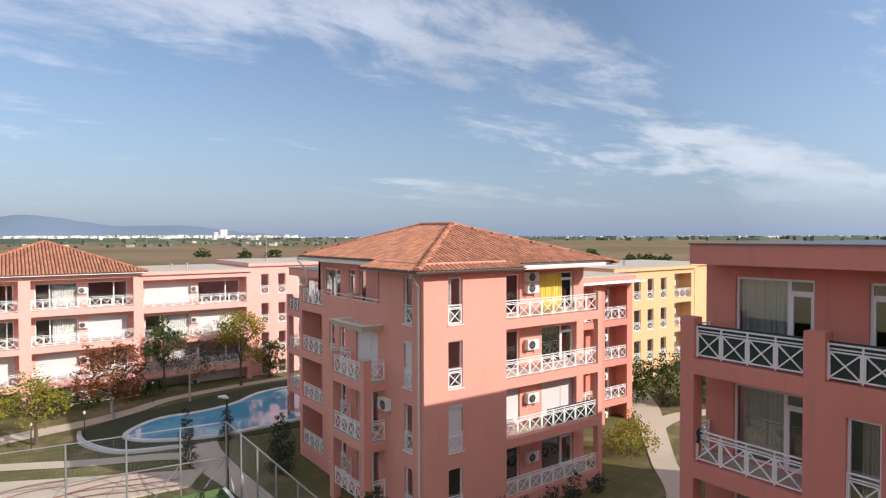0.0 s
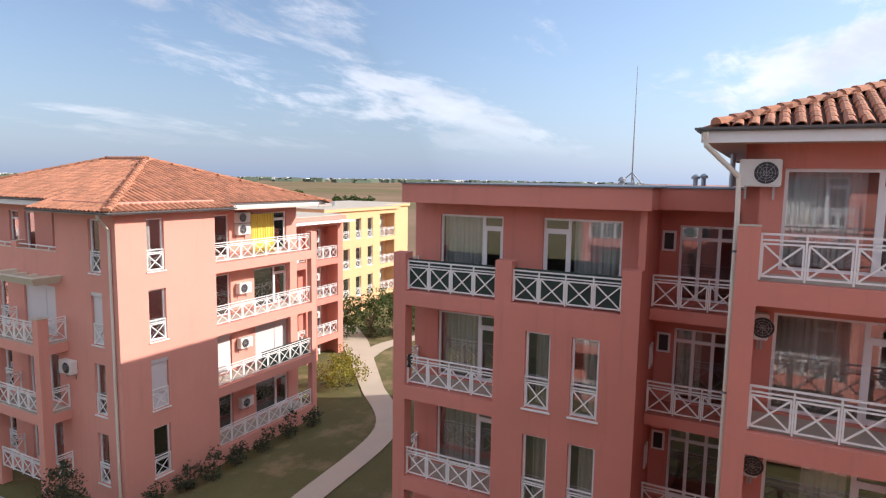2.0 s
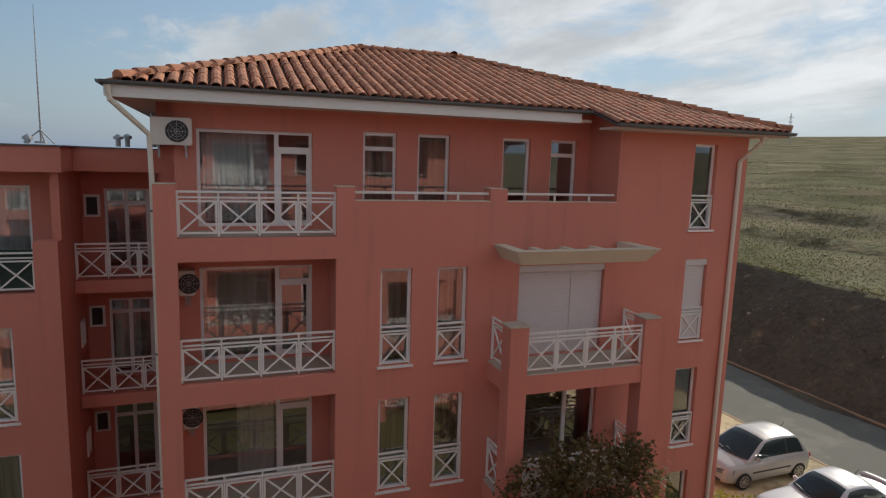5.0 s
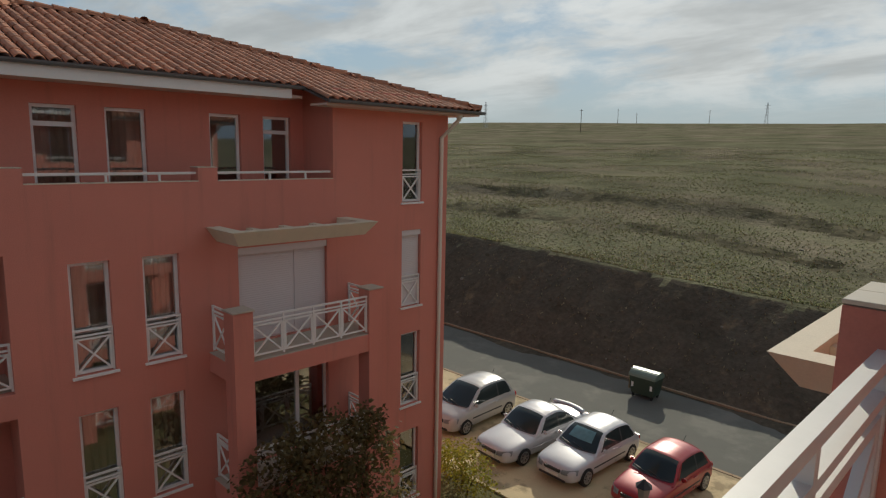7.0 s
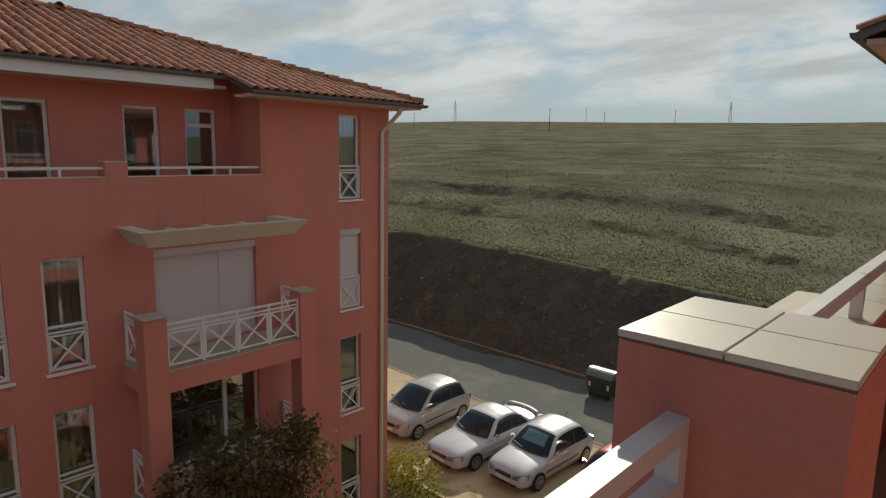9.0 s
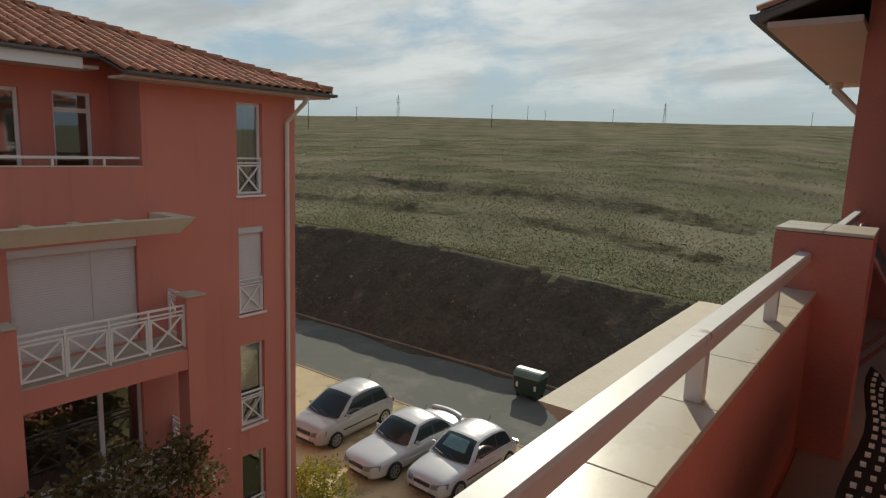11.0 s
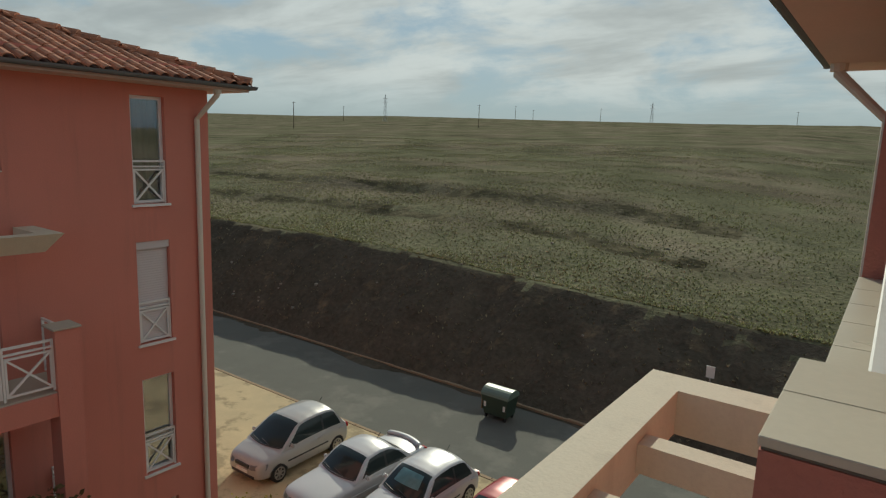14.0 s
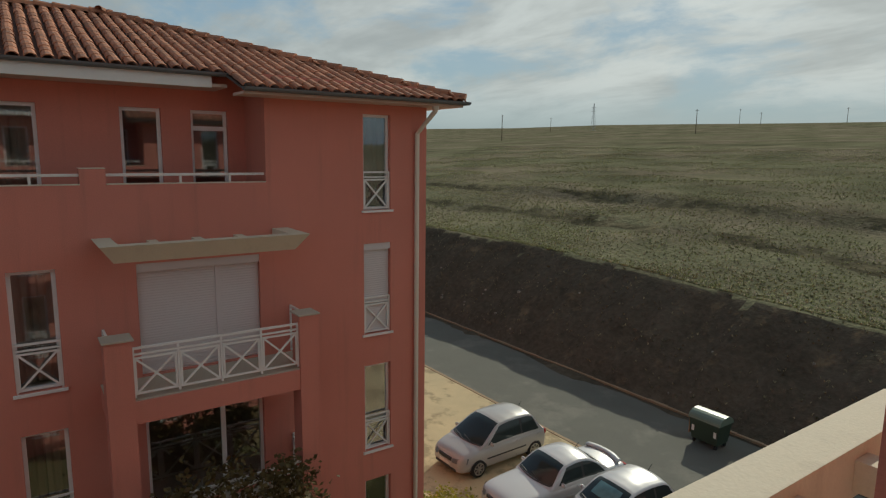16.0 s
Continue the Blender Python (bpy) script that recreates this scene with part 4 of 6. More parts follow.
def flat_block():
    """The flat-roofed wing; its front stands at x 15.35."""
    dz = -1.5
    F = [z + dz for z in FL]
    b = empty("apartment_wing", "terracotta-pink flat-roofed apartment wing with crossed white railings", "apartment building", "flat-roofed wings")
    f = Face("y", 15.35, 1)
    y0, y1, y2, y3, y4, y5 = 9.84, 9.43, 6.60, 6.13, 3.24, 2.78
    wins = [(5.69, 4.99), (4.43, 3.71)]
    holes = [(y1, y2, F[0], 9), (y3, y4, F[0], 9), (y0, y1, -0.66, 9), (y2, y3, -0.66, 9), (y4, y5, -0.66, 9)]
    holes += [(y1, y2, F[k], F[k - 1] - 0.42) for k in (1, 2, 3)]
    holes += [(a, c, F[k] + 0.03, F[k] + 2.14) for a, c in wins for k in (1, 2, 3)]
    wall("facade", f, y5, y0, GROUND - 2, 1.0, 0.40, holes, STUCCO, b)
    for k in (1, 2, 3):
        for a, c in wins:
            window(b, f, a, c, F[k] + 0.03, F[k] + 2.14, guard=0.88, curtain=(CURTAIN, [(0.02, 0.7)]))
    g = Face("y", 16.60, 1)
    wall("back_wall", g, 2.781, 9.83, F[0] - 0.2, 0.80, 0.25, [(8.96, 6.91, F[0] + 0.02, 0.44), (5.71, 3.53, F[0] + 0.02, 0.46)], STUCCO, b)
    window(b, g, 8.96, 6.91, F[0] + 0.02, 0.44, depth=0.08, mull=(0.31,), transom=0.34, door=0, sill=False, curtain=(SHEER, [(0.34, 0.98)]), name="balcony_door")
    window(b, g, 5.71, 3.53, F[0] + 0.02, 0.46, depth=0.08, mull=(0.66,), transom=0.34, door=1, sill=False, curtain=(SHEER, [(0.02, 0.62)]), name="balcony_door")
    wall("recess_wall", g, 6.131, 9.83, GROUND - 2, F[0] - 0.25, 0.25, [(9.0, 7.0, F[k] + 0.05, F[k] + 2.1) for k in (1, 2, 3)], STUCCO, b)
    for k in (1, 2, 3):
        window(b, g, 9.0, 7.0, F[k] + 0.05, F[k] + 2.1, depth=0.08, mull=(0.31,), transom=0.36, door=0, sill=False, curtain=(CURTAIN, [(0.34, 0.98)]), name="balcony_door")
    wall("bay_wall", Face("x", 6.40, -1), 15.751, 16.599, GROUND - 2, F[0] - 0.25, 0.25, [], STUCCO, b)
    for k in range(4):
        railing(b, f, y1, y2, F[k] + 0.03, 0.86, 4, d=0.14, cloth=(k == 0))
        railing(b, Face("x", 9.70, -1), 15.76, 16.58, F[k] + 0.03, 0.86, 1, d=0.0, name="side_railing")
        bm = bmesh.new()
        box(bm, 15.752, 26.0, 2.95, 9.80, F[k] - 0.25, F[k])
        part("floor_slab", bm, CONCRETE, b)
    railing(b, f, y3, y4, F[0] + 0.03, 0.86, 4, d=0.14, cloth=True)
    # recess between the wing and the block
    h = Face("y", 16.70, 1)
    q = Face("y", 17.95, 1)
    wall("recess_wall", q, 0.66, 2.779, GROUND - 2, 0.80, 0.25, [(2.28, 0.72, F[k] + 0.05, F[k] + 2.12) for k in range(4)], STUCCO, b)
    wall("side_wall", Face("x", 2.78, 1), 15.751, 26.0, GROUND - 2, 0.80, 0.17, [], STUCCO, b)
    wall("side_wall", Face("x", 9.83, -1), 16.86, 26.0, GROUND - 2, 0.80, 0.25, [], STUCCO, b)
    # added out of sight, to stop sun leaking into the recess rooms
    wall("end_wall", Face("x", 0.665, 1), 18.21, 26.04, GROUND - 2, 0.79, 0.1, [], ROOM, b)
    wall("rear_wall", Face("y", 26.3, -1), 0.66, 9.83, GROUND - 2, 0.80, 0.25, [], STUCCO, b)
    # added inner wall that keeps the wing's rooms dark
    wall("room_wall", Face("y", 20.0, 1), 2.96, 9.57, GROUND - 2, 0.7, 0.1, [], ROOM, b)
    for k in range(4):
        window(b, q, 2.28, 0.72, F[k] + 0.05, F[k] + 2.12, depth=0.08, mull=(0.36, 0.68), transom=0.36, sill=False, name="balcony_door", curtain=(CURTAIN, [(0.55, 0.95)]) if k % 2 else None)
        railing(b, h, 2.74, 0.70, F[k] + 0.03, 0.86, 3, d=0.05)
        bm = bmesh.new()
        box(bm, 16.66, 17.948, 0.66, 2.76, F[k] - 0.30, F[k])
        part("recess_floor", bm, STUCCO, b)
        if k:
            window(b, Face("x", 2.78, 1), 17.1, 17.5, F[k] + 1.1, F[k] + 1.75, depth=-0.04, sill=False)
    # flat roof with its deep fascia
    bm = bmesh.new()
    box(bm, 15.50, 26.4, 2.66, 9.66, 0.80, 1.34)
    box(bm, 16.62, 26.4, 0.66, 2.659, 0.80, 1.335)
    part("flat_roof", bm, STUCCO, b)
    bm = bmesh.new()
    box(bm, 15.46, 26.45, 2.62, 9.70, 1.342, 1.375)
    box(bm, 16.58, 26.45, 0.66, 2.618, 1.338, 1.365)
    part("roof_edge", bm, GUTTER, b, "dark metal roof edge strip")
    return b


wing_b = flat_block()
wing_d = copy_thing(wing_b, Matrix.Translation((2.0, 34.72, -2.13)))
repaint(wing_d, STUCCO, PALER)
wing_own = copy_thing(wing_b, Matrix.Translation((MIRROR, -0.16, 0)) @ Matrix.Diagonal((-1, 1, 1, 1)))


def plain_block(label, ax, w, s, u0, u1, ztop, mat, cols, depth=11.0, hip=False, storeys=4, zlow=-13.0, shutters=(), group="far apartment blocks"):
    """A farther block: a facade of bays. cols: (u0, u1, kind) with kind 'b' for a balcony recess and 'w' for a window."""
    b = empty("apartment_building", label, "apartment building", group)
    f = Face(ax, w, s)
    fl = [ztop - 0.75 - 2.1 - STOREY * k for k in range(storeys)]
    holes = []
    for a, c, kind in cols:
        for k in range(storeys):
            if kind == "b":
                holes.append((a, c, fl[k] + 0.0, fl[k] + 2.40))
            else:
                holes.append((a, c, fl[k] + 0.15, fl[k] + 2.1))
    wall("facade", f, u0, u1, zlow, ztop, 0.3, holes, mat, b)
    g = Face(ax, w + s * 1.3, s)
    gh = []
    for a, c, kind in cols:
        if kind == "b":
            for k in range(storeys):
                m = a + (c - a) * 0.5
                gh += [(a + 0.3, m - 0.35, fl[k] + 0.05, fl[k] + 2.05), (m + 0.35, c - 0.3, fl[k] + 0.05, fl[k] + 2.05)]
    wall("recess_wall", g, u0 + 0.3, u1 - 0.3, zlow, ztop - 0.02, 0.25, gh, mat, b)
    n = 0
    for a, c, kind in cols:
        for k in range(storeys):
            n += 1
            if kind == "b":
                railing(b, f, a, c, fl[k] + 0.02, 0.9, max(2, round((c - a) / 0.8)), d=0.1)
                m = a + (c - a) * 0.5
                sh = 1.0 if (n * 7) % 5 in shutters else 0.0
                window(b, g, a + 0.3, m - 0.35, fl[k] + 0.05, fl[k] + 2.05, depth=0.08, mull=(0.34,), sill=False, shutter=sh, curtain=None if sh else (SHEER, [(0.4, 1.0)]), name="balcony_door")
                window(b, g, m + 0.35, c - 0.3, fl[k] + 0.05, fl[k] + 2.05, depth=0.08, mull=(0.66,), sill=False, shutter=1.0 if (n * 3) % 5 in shutters else 0.0, name="balcony_door")
                ac_unit(g, m - 0.32, 0.0, fl[k] + 1.15, 0.64, 0.5, group="air conditioner units on far blocks")
            else:
                window(b, f, a, c, fl[k] + 0.15, fl[k] + 2.1, guard=0.8)
    for k in range(storeys):
        bm = bmesh.new()
        f.box(bm, u0 + 0.31, u1 - 0.31, 0.302, depth - 0.31, fl[k] - 0.25, fl[k])
        part("floor_slab", bm, CONCRETE, b)
    o = "x" if ax == "y" else "y"
    e0, e1 = sorted((w + s * 0.301, w + s * (depth - 0.301)))
    wall("side_wall", Face(o, u0, 1), e0, e1, zlow, ztop, 0.3, [], mat, b)
    wall("side_wall", Face(o, u1, -1), e0, e1, zlow, ztop, 0.3, [], mat, b)
    wall("rear_wall", Face(ax, w + s * depth, -s), u0, u1, zlow, ztop, 0.3, [], mat, b)
    if not hip:
        bm = bmesh.new()
        f.box(bm, u0 - 0.1, u1 + 0.1, -0.25, depth + 0.1, ztop + 0.002, ztop + 0.30)
        part("flat_roof", bm, mat, b)
        bm = bmesh.new()
        f.box(bm, u0 - 0.13, u1 + 0.13, -0.28, depth + 0.13, ztop + 0.302, ztop + 0.35)
        part("roof_edge", bm, CONCRETE, b)
    else:
        tan = 0.36
        sec = math.sqrt(1 + tan * tan)
        ov = 0.6
        a0, a1 = u0 - ov, u1 + ov
        d0, d1 = sorted((w - s * ov, w + s * (depth + ov)))
        wu, wd = a1 - a0, d1 - d0
        hf = min(wu, wd) / 2
        up = 1 / sec
        if ax == "x":
            slope_tiles(b, (a0, d0, ztop), (1, 0, 0), (0, up, tan * up), lambda u: None if u > wu else (0.0, min(u, wu - u, hf) * sec))
            slope_tiles(b, (a1, d1, ztop), (-1, 0, 0), (0, -up, tan * up), lambda u: None if u > wu else (0.0, min(u, wu - u, hf) * sec))
            slope_tiles(b, (a1, d0, ztop), (0, 1, 0), (-up, 0, tan * up), lambda u: None if u > wd else (0.0, min(u, wd - u, hf) * sec))
            slope_tiles(b, (a0, d1, ztop), (0, -1, 0), (up, 0, tan * up), lambda u: None if u > wd else (0.0, min(u, wd - u, hf) * sec))
            zc = ztop + hf * tan
            for c, m in (((a0, d0), (a0 + hf, d0 + hf)), ((a0, d1), (a0 + hf, d1 - hf)), ((a1, d0), (a1 - hf, d0 + hf)), ((a1, d1), (a1 - hf, d1 - hf))):
                ridge_caps(b, (*c, ztop), (*m, zc))
        bm = bmesh.new()
        f.box(bm, u0 - ov + 0.05, u1 + ov - 0.05, -ov + 0.05, depth + ov - 0.05, ztop - 0.1, ztop - 0.02)
        part("eave", bm, WHITE, b)
    return b


# across the pool
plain_block("pale pink four-storey block with tiled hip roof across the pool", "x", 57.0, 1, -3.6, 9.2, -1.35, PALE_PINK, [(1.6, 8.8, "b"), (-3.0, 0.8, "b")], depth=12.8, hip=True, shutters=(1,), zlow=-13.2)
plain_block("pale pink flat-roofed block with many closed white shutters", "x", 57.9, 1, 9.25, 19.0, -1.75, PALE_PINK, [(9.7, 18.6, "b")], shutters=(0, 1, 2), zlow=-13.2)
plain_block("pink flat-roofed block with narrow windows behind trees", "x", 58.6, 1, 19.05, 40.0, -1.3, PALE_PINK, [(20.2, 21.0, "w"), (21.9, 22.7, "w"), (24.0, 26.8, "b"), (27.6, 30.0, "b"), (31.0, 31.8, "w"), (33.0, 36.0, "b")], zlow=-13.2)
# beyond the sunlit block
plain_block("pink wing with stacked balconies beyond the sunlit block", "x", 28.4, 1, 30.0, 37.4, -1.6, STUCCO, [(31.0, 33.2, "b"), (34.4, 36.8, "b")], depth=9.0, zlow=-13.2)
plain_block("ochre-yellow four-storey block with crossed white railings", "x", 35.6, 1, 44.0, 56.5, -1.75, OCHRE, [(44.6, 46.2, "w"), (47.0, 48.0, "w"), (49.0, 49.9, "w"), (51.0, 51.9, "w"), (53.2, 56.0, "b")], depth=9.0, zlow=-13.2)
plain_block("ochre-yellow block standing further back", "x", 40.0, 1, 57.5, 66.0, -1.9, OCHRE, [(58.5, 59.6, "w"), (61.0, 63.5, "b")], depth=9.0, zlow=-13.2)


def lawn_shade_wing():
    """An unseen plain wing that closes the east, added to shade the lawn."""
    b = empty("apartment_wing", "unseen terracotta-pink flat-roofed wing added to shade the lawn", "apartment building", "flat-roofed wings")
    wall("facade", Face("x", 6.0, -1), 26.5, 38.0, GROUND - 2, 1.2, 0.3, [(28 + 3 * i, 28.8 + 3 * i, FL[k] - 1.4, FL[k] + 0.6) for i in range(3) for k in range(4)], STUCCO, b)
    for i in range(3):
        for k in range(4):
            window(b, Face("x", 6.0, -1), 28 + 3 * i, 28.8 + 3 * i, FL[k] - 1.4, FL[k] + 0.6, guard=0.8)
    wall("side_wall", Face("y", 38.0, -1), -8.0, 5.69, GROUND - 2, 1.2, 0.3, [], STUCCO, b)
    wall("side_wall", Face("y", 26.5, 1), -8.0, 5.69, GROUND - 2, 1.2, 0.3, [], STUCCO, b)
    wall("rear_wall", Face("x", -8.0, 1), 26.81, 37.69, GROUND - 2, 1.2, 0.3, [], STUCCO, b)
    bm = bmesh.new()
    box(bm, 26.5, 38.1, -8.1, 6.1, 1.202, 1.35)
    part("flat_roof", bm, STUCCO, b)


lawn_shade_wing()

# ---- fixtures on the blocks ----
FA = Face("y", 12.62, 1)
GA = Face("y", 13.90, 1)


def corner_pipe(dx, dy, dz):
    bm = bmesh.new()
    pts = [(12.80, 1.32, 2.44), (12.82, 1.30, 2.20), (13.15, 0.72, 1.62), (13.15, 0.70, 0.75), (13.15, 0.70, -9.4)]
    tube(bm, [(x + dx, y + dy, z + dz) for x, y, z in pts], 0.05, 10)
    pipe = part("downpipe", bm, PIPE)
    for z in (0.2, -2.6, -5.4, -8.2):
        bm = bmesh.new()
        tube(bm, [(13.15 + dx, 0.70 + dy, z + dz - 0.02), (13.15 + dx, 0.70 + dy, z + dz + 0.02)], 0.058, 10)
        box(bm, 13.13 + dx, 13.17 + dx, 0.645 + dy, 0.66 + dy, z + dz - 0.015, z + dz + 0.015)
        part("pipe_bracket", bm, GUTTER, pipe, "grey metal pipe bracket")
    tagged(pipe, "white downpipe bent under the eave at the block's corner", "downpipe", "corner downpipes")


corner_pipe(0, 0, 0)
corner_pipe(2.0, 34.72, -2.13)
ac_unit(Face("y", 13.58, 1), 0.0, 0.30, 1.44, 0.74, 0.53)
for k in (1, 2):
    ac_unit(GA, 0.02, 0.0, FL[k] + 1.55, 0.30, 0.52, "white air conditioner unit in the balcony corner")
ED = Face("x", -11.75 + 34.72, 1)
for k, zs in enumerate(((1.05, 1.62), (1.0,), (1.1,), (0.9,))):
    for z in zs:
        ac_unit(ED, 21.65, 0.0, FL[k] - 2.13 + z, 0.80, 0.52, "white air conditioner unit on the sunlit balcony wall")
ac_unit(Face("y", 14.62, 1), 24.4, 0.0, FL[2] - 2.13 + 1.55, 0.80, 0.55, "white air conditioner unit on the shaded facade")


def hung(name, f, u0, u1, z0, z1, d, mat, label, category):
    bm = curtain_mesh(f, u0, u1, z0, z1, d)
    tagged(part(name, bm, mat), label, category)


hung("curtain", ED, 22.75, 24.3, FL[0] - 2.13 + 0.05, FL[0] - 2.13 + 2.0, -0.06, YELLOW_CLOTH, "bright yellow curtain hanging on the top balcony", "curtain")
hung("netting", Face("x", -13.07 + 34.72, 1), 22.2, 25.6, FL[2] - 2.13 + 0.1, FL[2] - 2.13 + 0.95, 0.17, GREEN_CLOTH, "black netting tied behind a balcony railing", "netting")


def awning_eave():
    bm = bmesh.new()
    for i in range(22):
        x = 30.2 + i * 0.33
        box(bm, x, x + 0.33, 27.3, 28.15, -1.75 + 0.02 * (i % 2), -1.62)
    tagged(part("awning", bm, WHITE), "narrow white canopy over the top balcony", "awning")


awning_eave()


def dark_cloth():
    bm = bmesh.new()
    rows = []
    for k in range(6):
        z = FL[1] - 1.5 + 0.95 - 0.08 * k
        w = 0.10 + 0.05 * math.sin(k * 1.3) + 0.02 * k
        rows.append([bm.verts.new((15.45 + 0.05 * math.sin(j * 1.1), 9.30 - w / 2 + w * j / 5, z - 0.02 * (j % 2))) for j in range(6)])
    for r0, r1 in zip(rows, rows[1:]):
        for j in range(5):
            bm.faces.new((r0[j], r0[j + 1], r1[j + 1], r1[j]))
    tagged(part("cloth", bm, DARK), "dark cloth hung over the balcony railing", "cloth")


dark_cloth()


def small_windows():
    """Little square shutters high on the recess wall between wing and block."""
    for k in range(4):
        z = FL[k] - 1.5 + 1.40
        bm = bmesh.new()
        box(bm, 17.90, 17.945, 2.36, 2.72, z, z + 0.56)
        base = part("vent_window", bm, PVC)
        tagged(base, "small white-framed window high in the recess", "window", "small recess windows")
        bm = bmesh.new()
        box(bm, 17.885, 17.899, 2.42, 2.66, z + 0.06, z + 0.50)
        part("pane", bm, DARK, base)


small_windows()


def mast(x, y, z0, z1, label):
    bm = bmesh.new()
    tube(bm, [(x, y, z0), (x, y, (z0 + z1) / 2), (x + 0.03, y, z1)], [0.025, 0.018, 0.008], 6)
    base = part("antenna_mast", bm, STEEL)
    tagged(base, label, "antenna")
    bm = bmesh.new()
    for a in (0, 120, 240):
        c, s = math.cos(radians(a)), math.sin(radians(a))
        bar(bm, (x, y, z0 + 0.35), (x + 0.4 * c, y + 0.4 * s, z0 + 0.01), 0.03)
    box(bm, x - 0.12, x + 0.12, y - 0.12, y + 0.12, z0 - 0.005, z0 + 0.05)
    part("tripod", bm, STEEL, base)


mast(19.6, 3.95, 1.42, 4.95, "tall thin steel antenna mast on the flat roof")
mast(22.0, 62.0, -0.95, 3.4, "tall thin steel antenna mast on a far flat roof")


def roof_vent(x, y, z, h):
    bm = bmesh.new()
    tube(bm, [(x, y, z), (x, y, z + h)], 0.07, 8)
    base = part("roof_vent", bm, STEEL)
    tagged(base, "small metal vent pipe on the flat roof", "roof vent", "roof vents")
    bm = bmesh.new()
    tube(bm, [(x, y, z + h - 0.02), (x, y, z + h + 0.05), (x, y, z + h + 0.12)], [0.13, 0.13, 0.03], 8)
    part("cowl", bm, STEEL, base)


for x, y, h in ((19.4, 4.2, 0.12), (20.2, 2.2, 0.22), (20.5, 2.0, 0.25), (21.5, 1.2, 0.3), (18.2, 1.1, 0.95)):
    roof_vent(x, y, 1.40, h)
for x, y in ((12.5, 60.5), (14.0, 61.0), (25.0, 61.5), (28.0, 62.0), (33.0, 61.0)):
    roof_vent(x, y, -1.40 if x < 19 else -0.95, 0.4)
for x, y in ((47.0, 38.5), (48.5, 38.0), (50.0, 39.0)):
    roof_vent(x, y, -1.40, 0.35)

# ---- cars ----
GLASS_CAR = material("car_glass", (0.03, 0.042, 0.042), 0.08, 0.1, 2.0, 0.8, spec=0.45)
TYRE = material("tyre_rubber", (0.02, 0.02, 0.02), 0.85, 0.1)
RIM = material("alloy_rim", (0.5, 0.5, 0.51), 0.3, 0.05, 10.0, 1.0, metal=0.8)
LAMP = material("lamp_glass", (0.30, 0.30, 0.30), 0.12, 0.05, 10.0, 1.0)
RED_LAMP = material("red_lamp", (0.42, 0.02, 0.02), 0.15, 0.05)
PLATE = material("number_plate", (0.75, 0.75, 0.72), 0.4, 0.05)


def paint(name, base):
    m = material(name, base, 0.32, 0.05, 60.0, 0.8, 0.0, metal=0.15)
    for nd in m.node_tree.nodes:
        if nd.bl_idname == "ShaderNodeBsdfPrincipled":
            nd.inputs["Coat Weight"].default_value = 0.6
            nd.inputs["Coat Roughness"].default_value = 0.05
    return m


SILVER = paint("silver_car_paint", (0.44, 0.43, 0.425))
PALE = paint("pale_silver_car_paint", (0.56, 0.56, 0.58))
RED = paint("red_car_paint", (0.34, 0.022, 0.028))


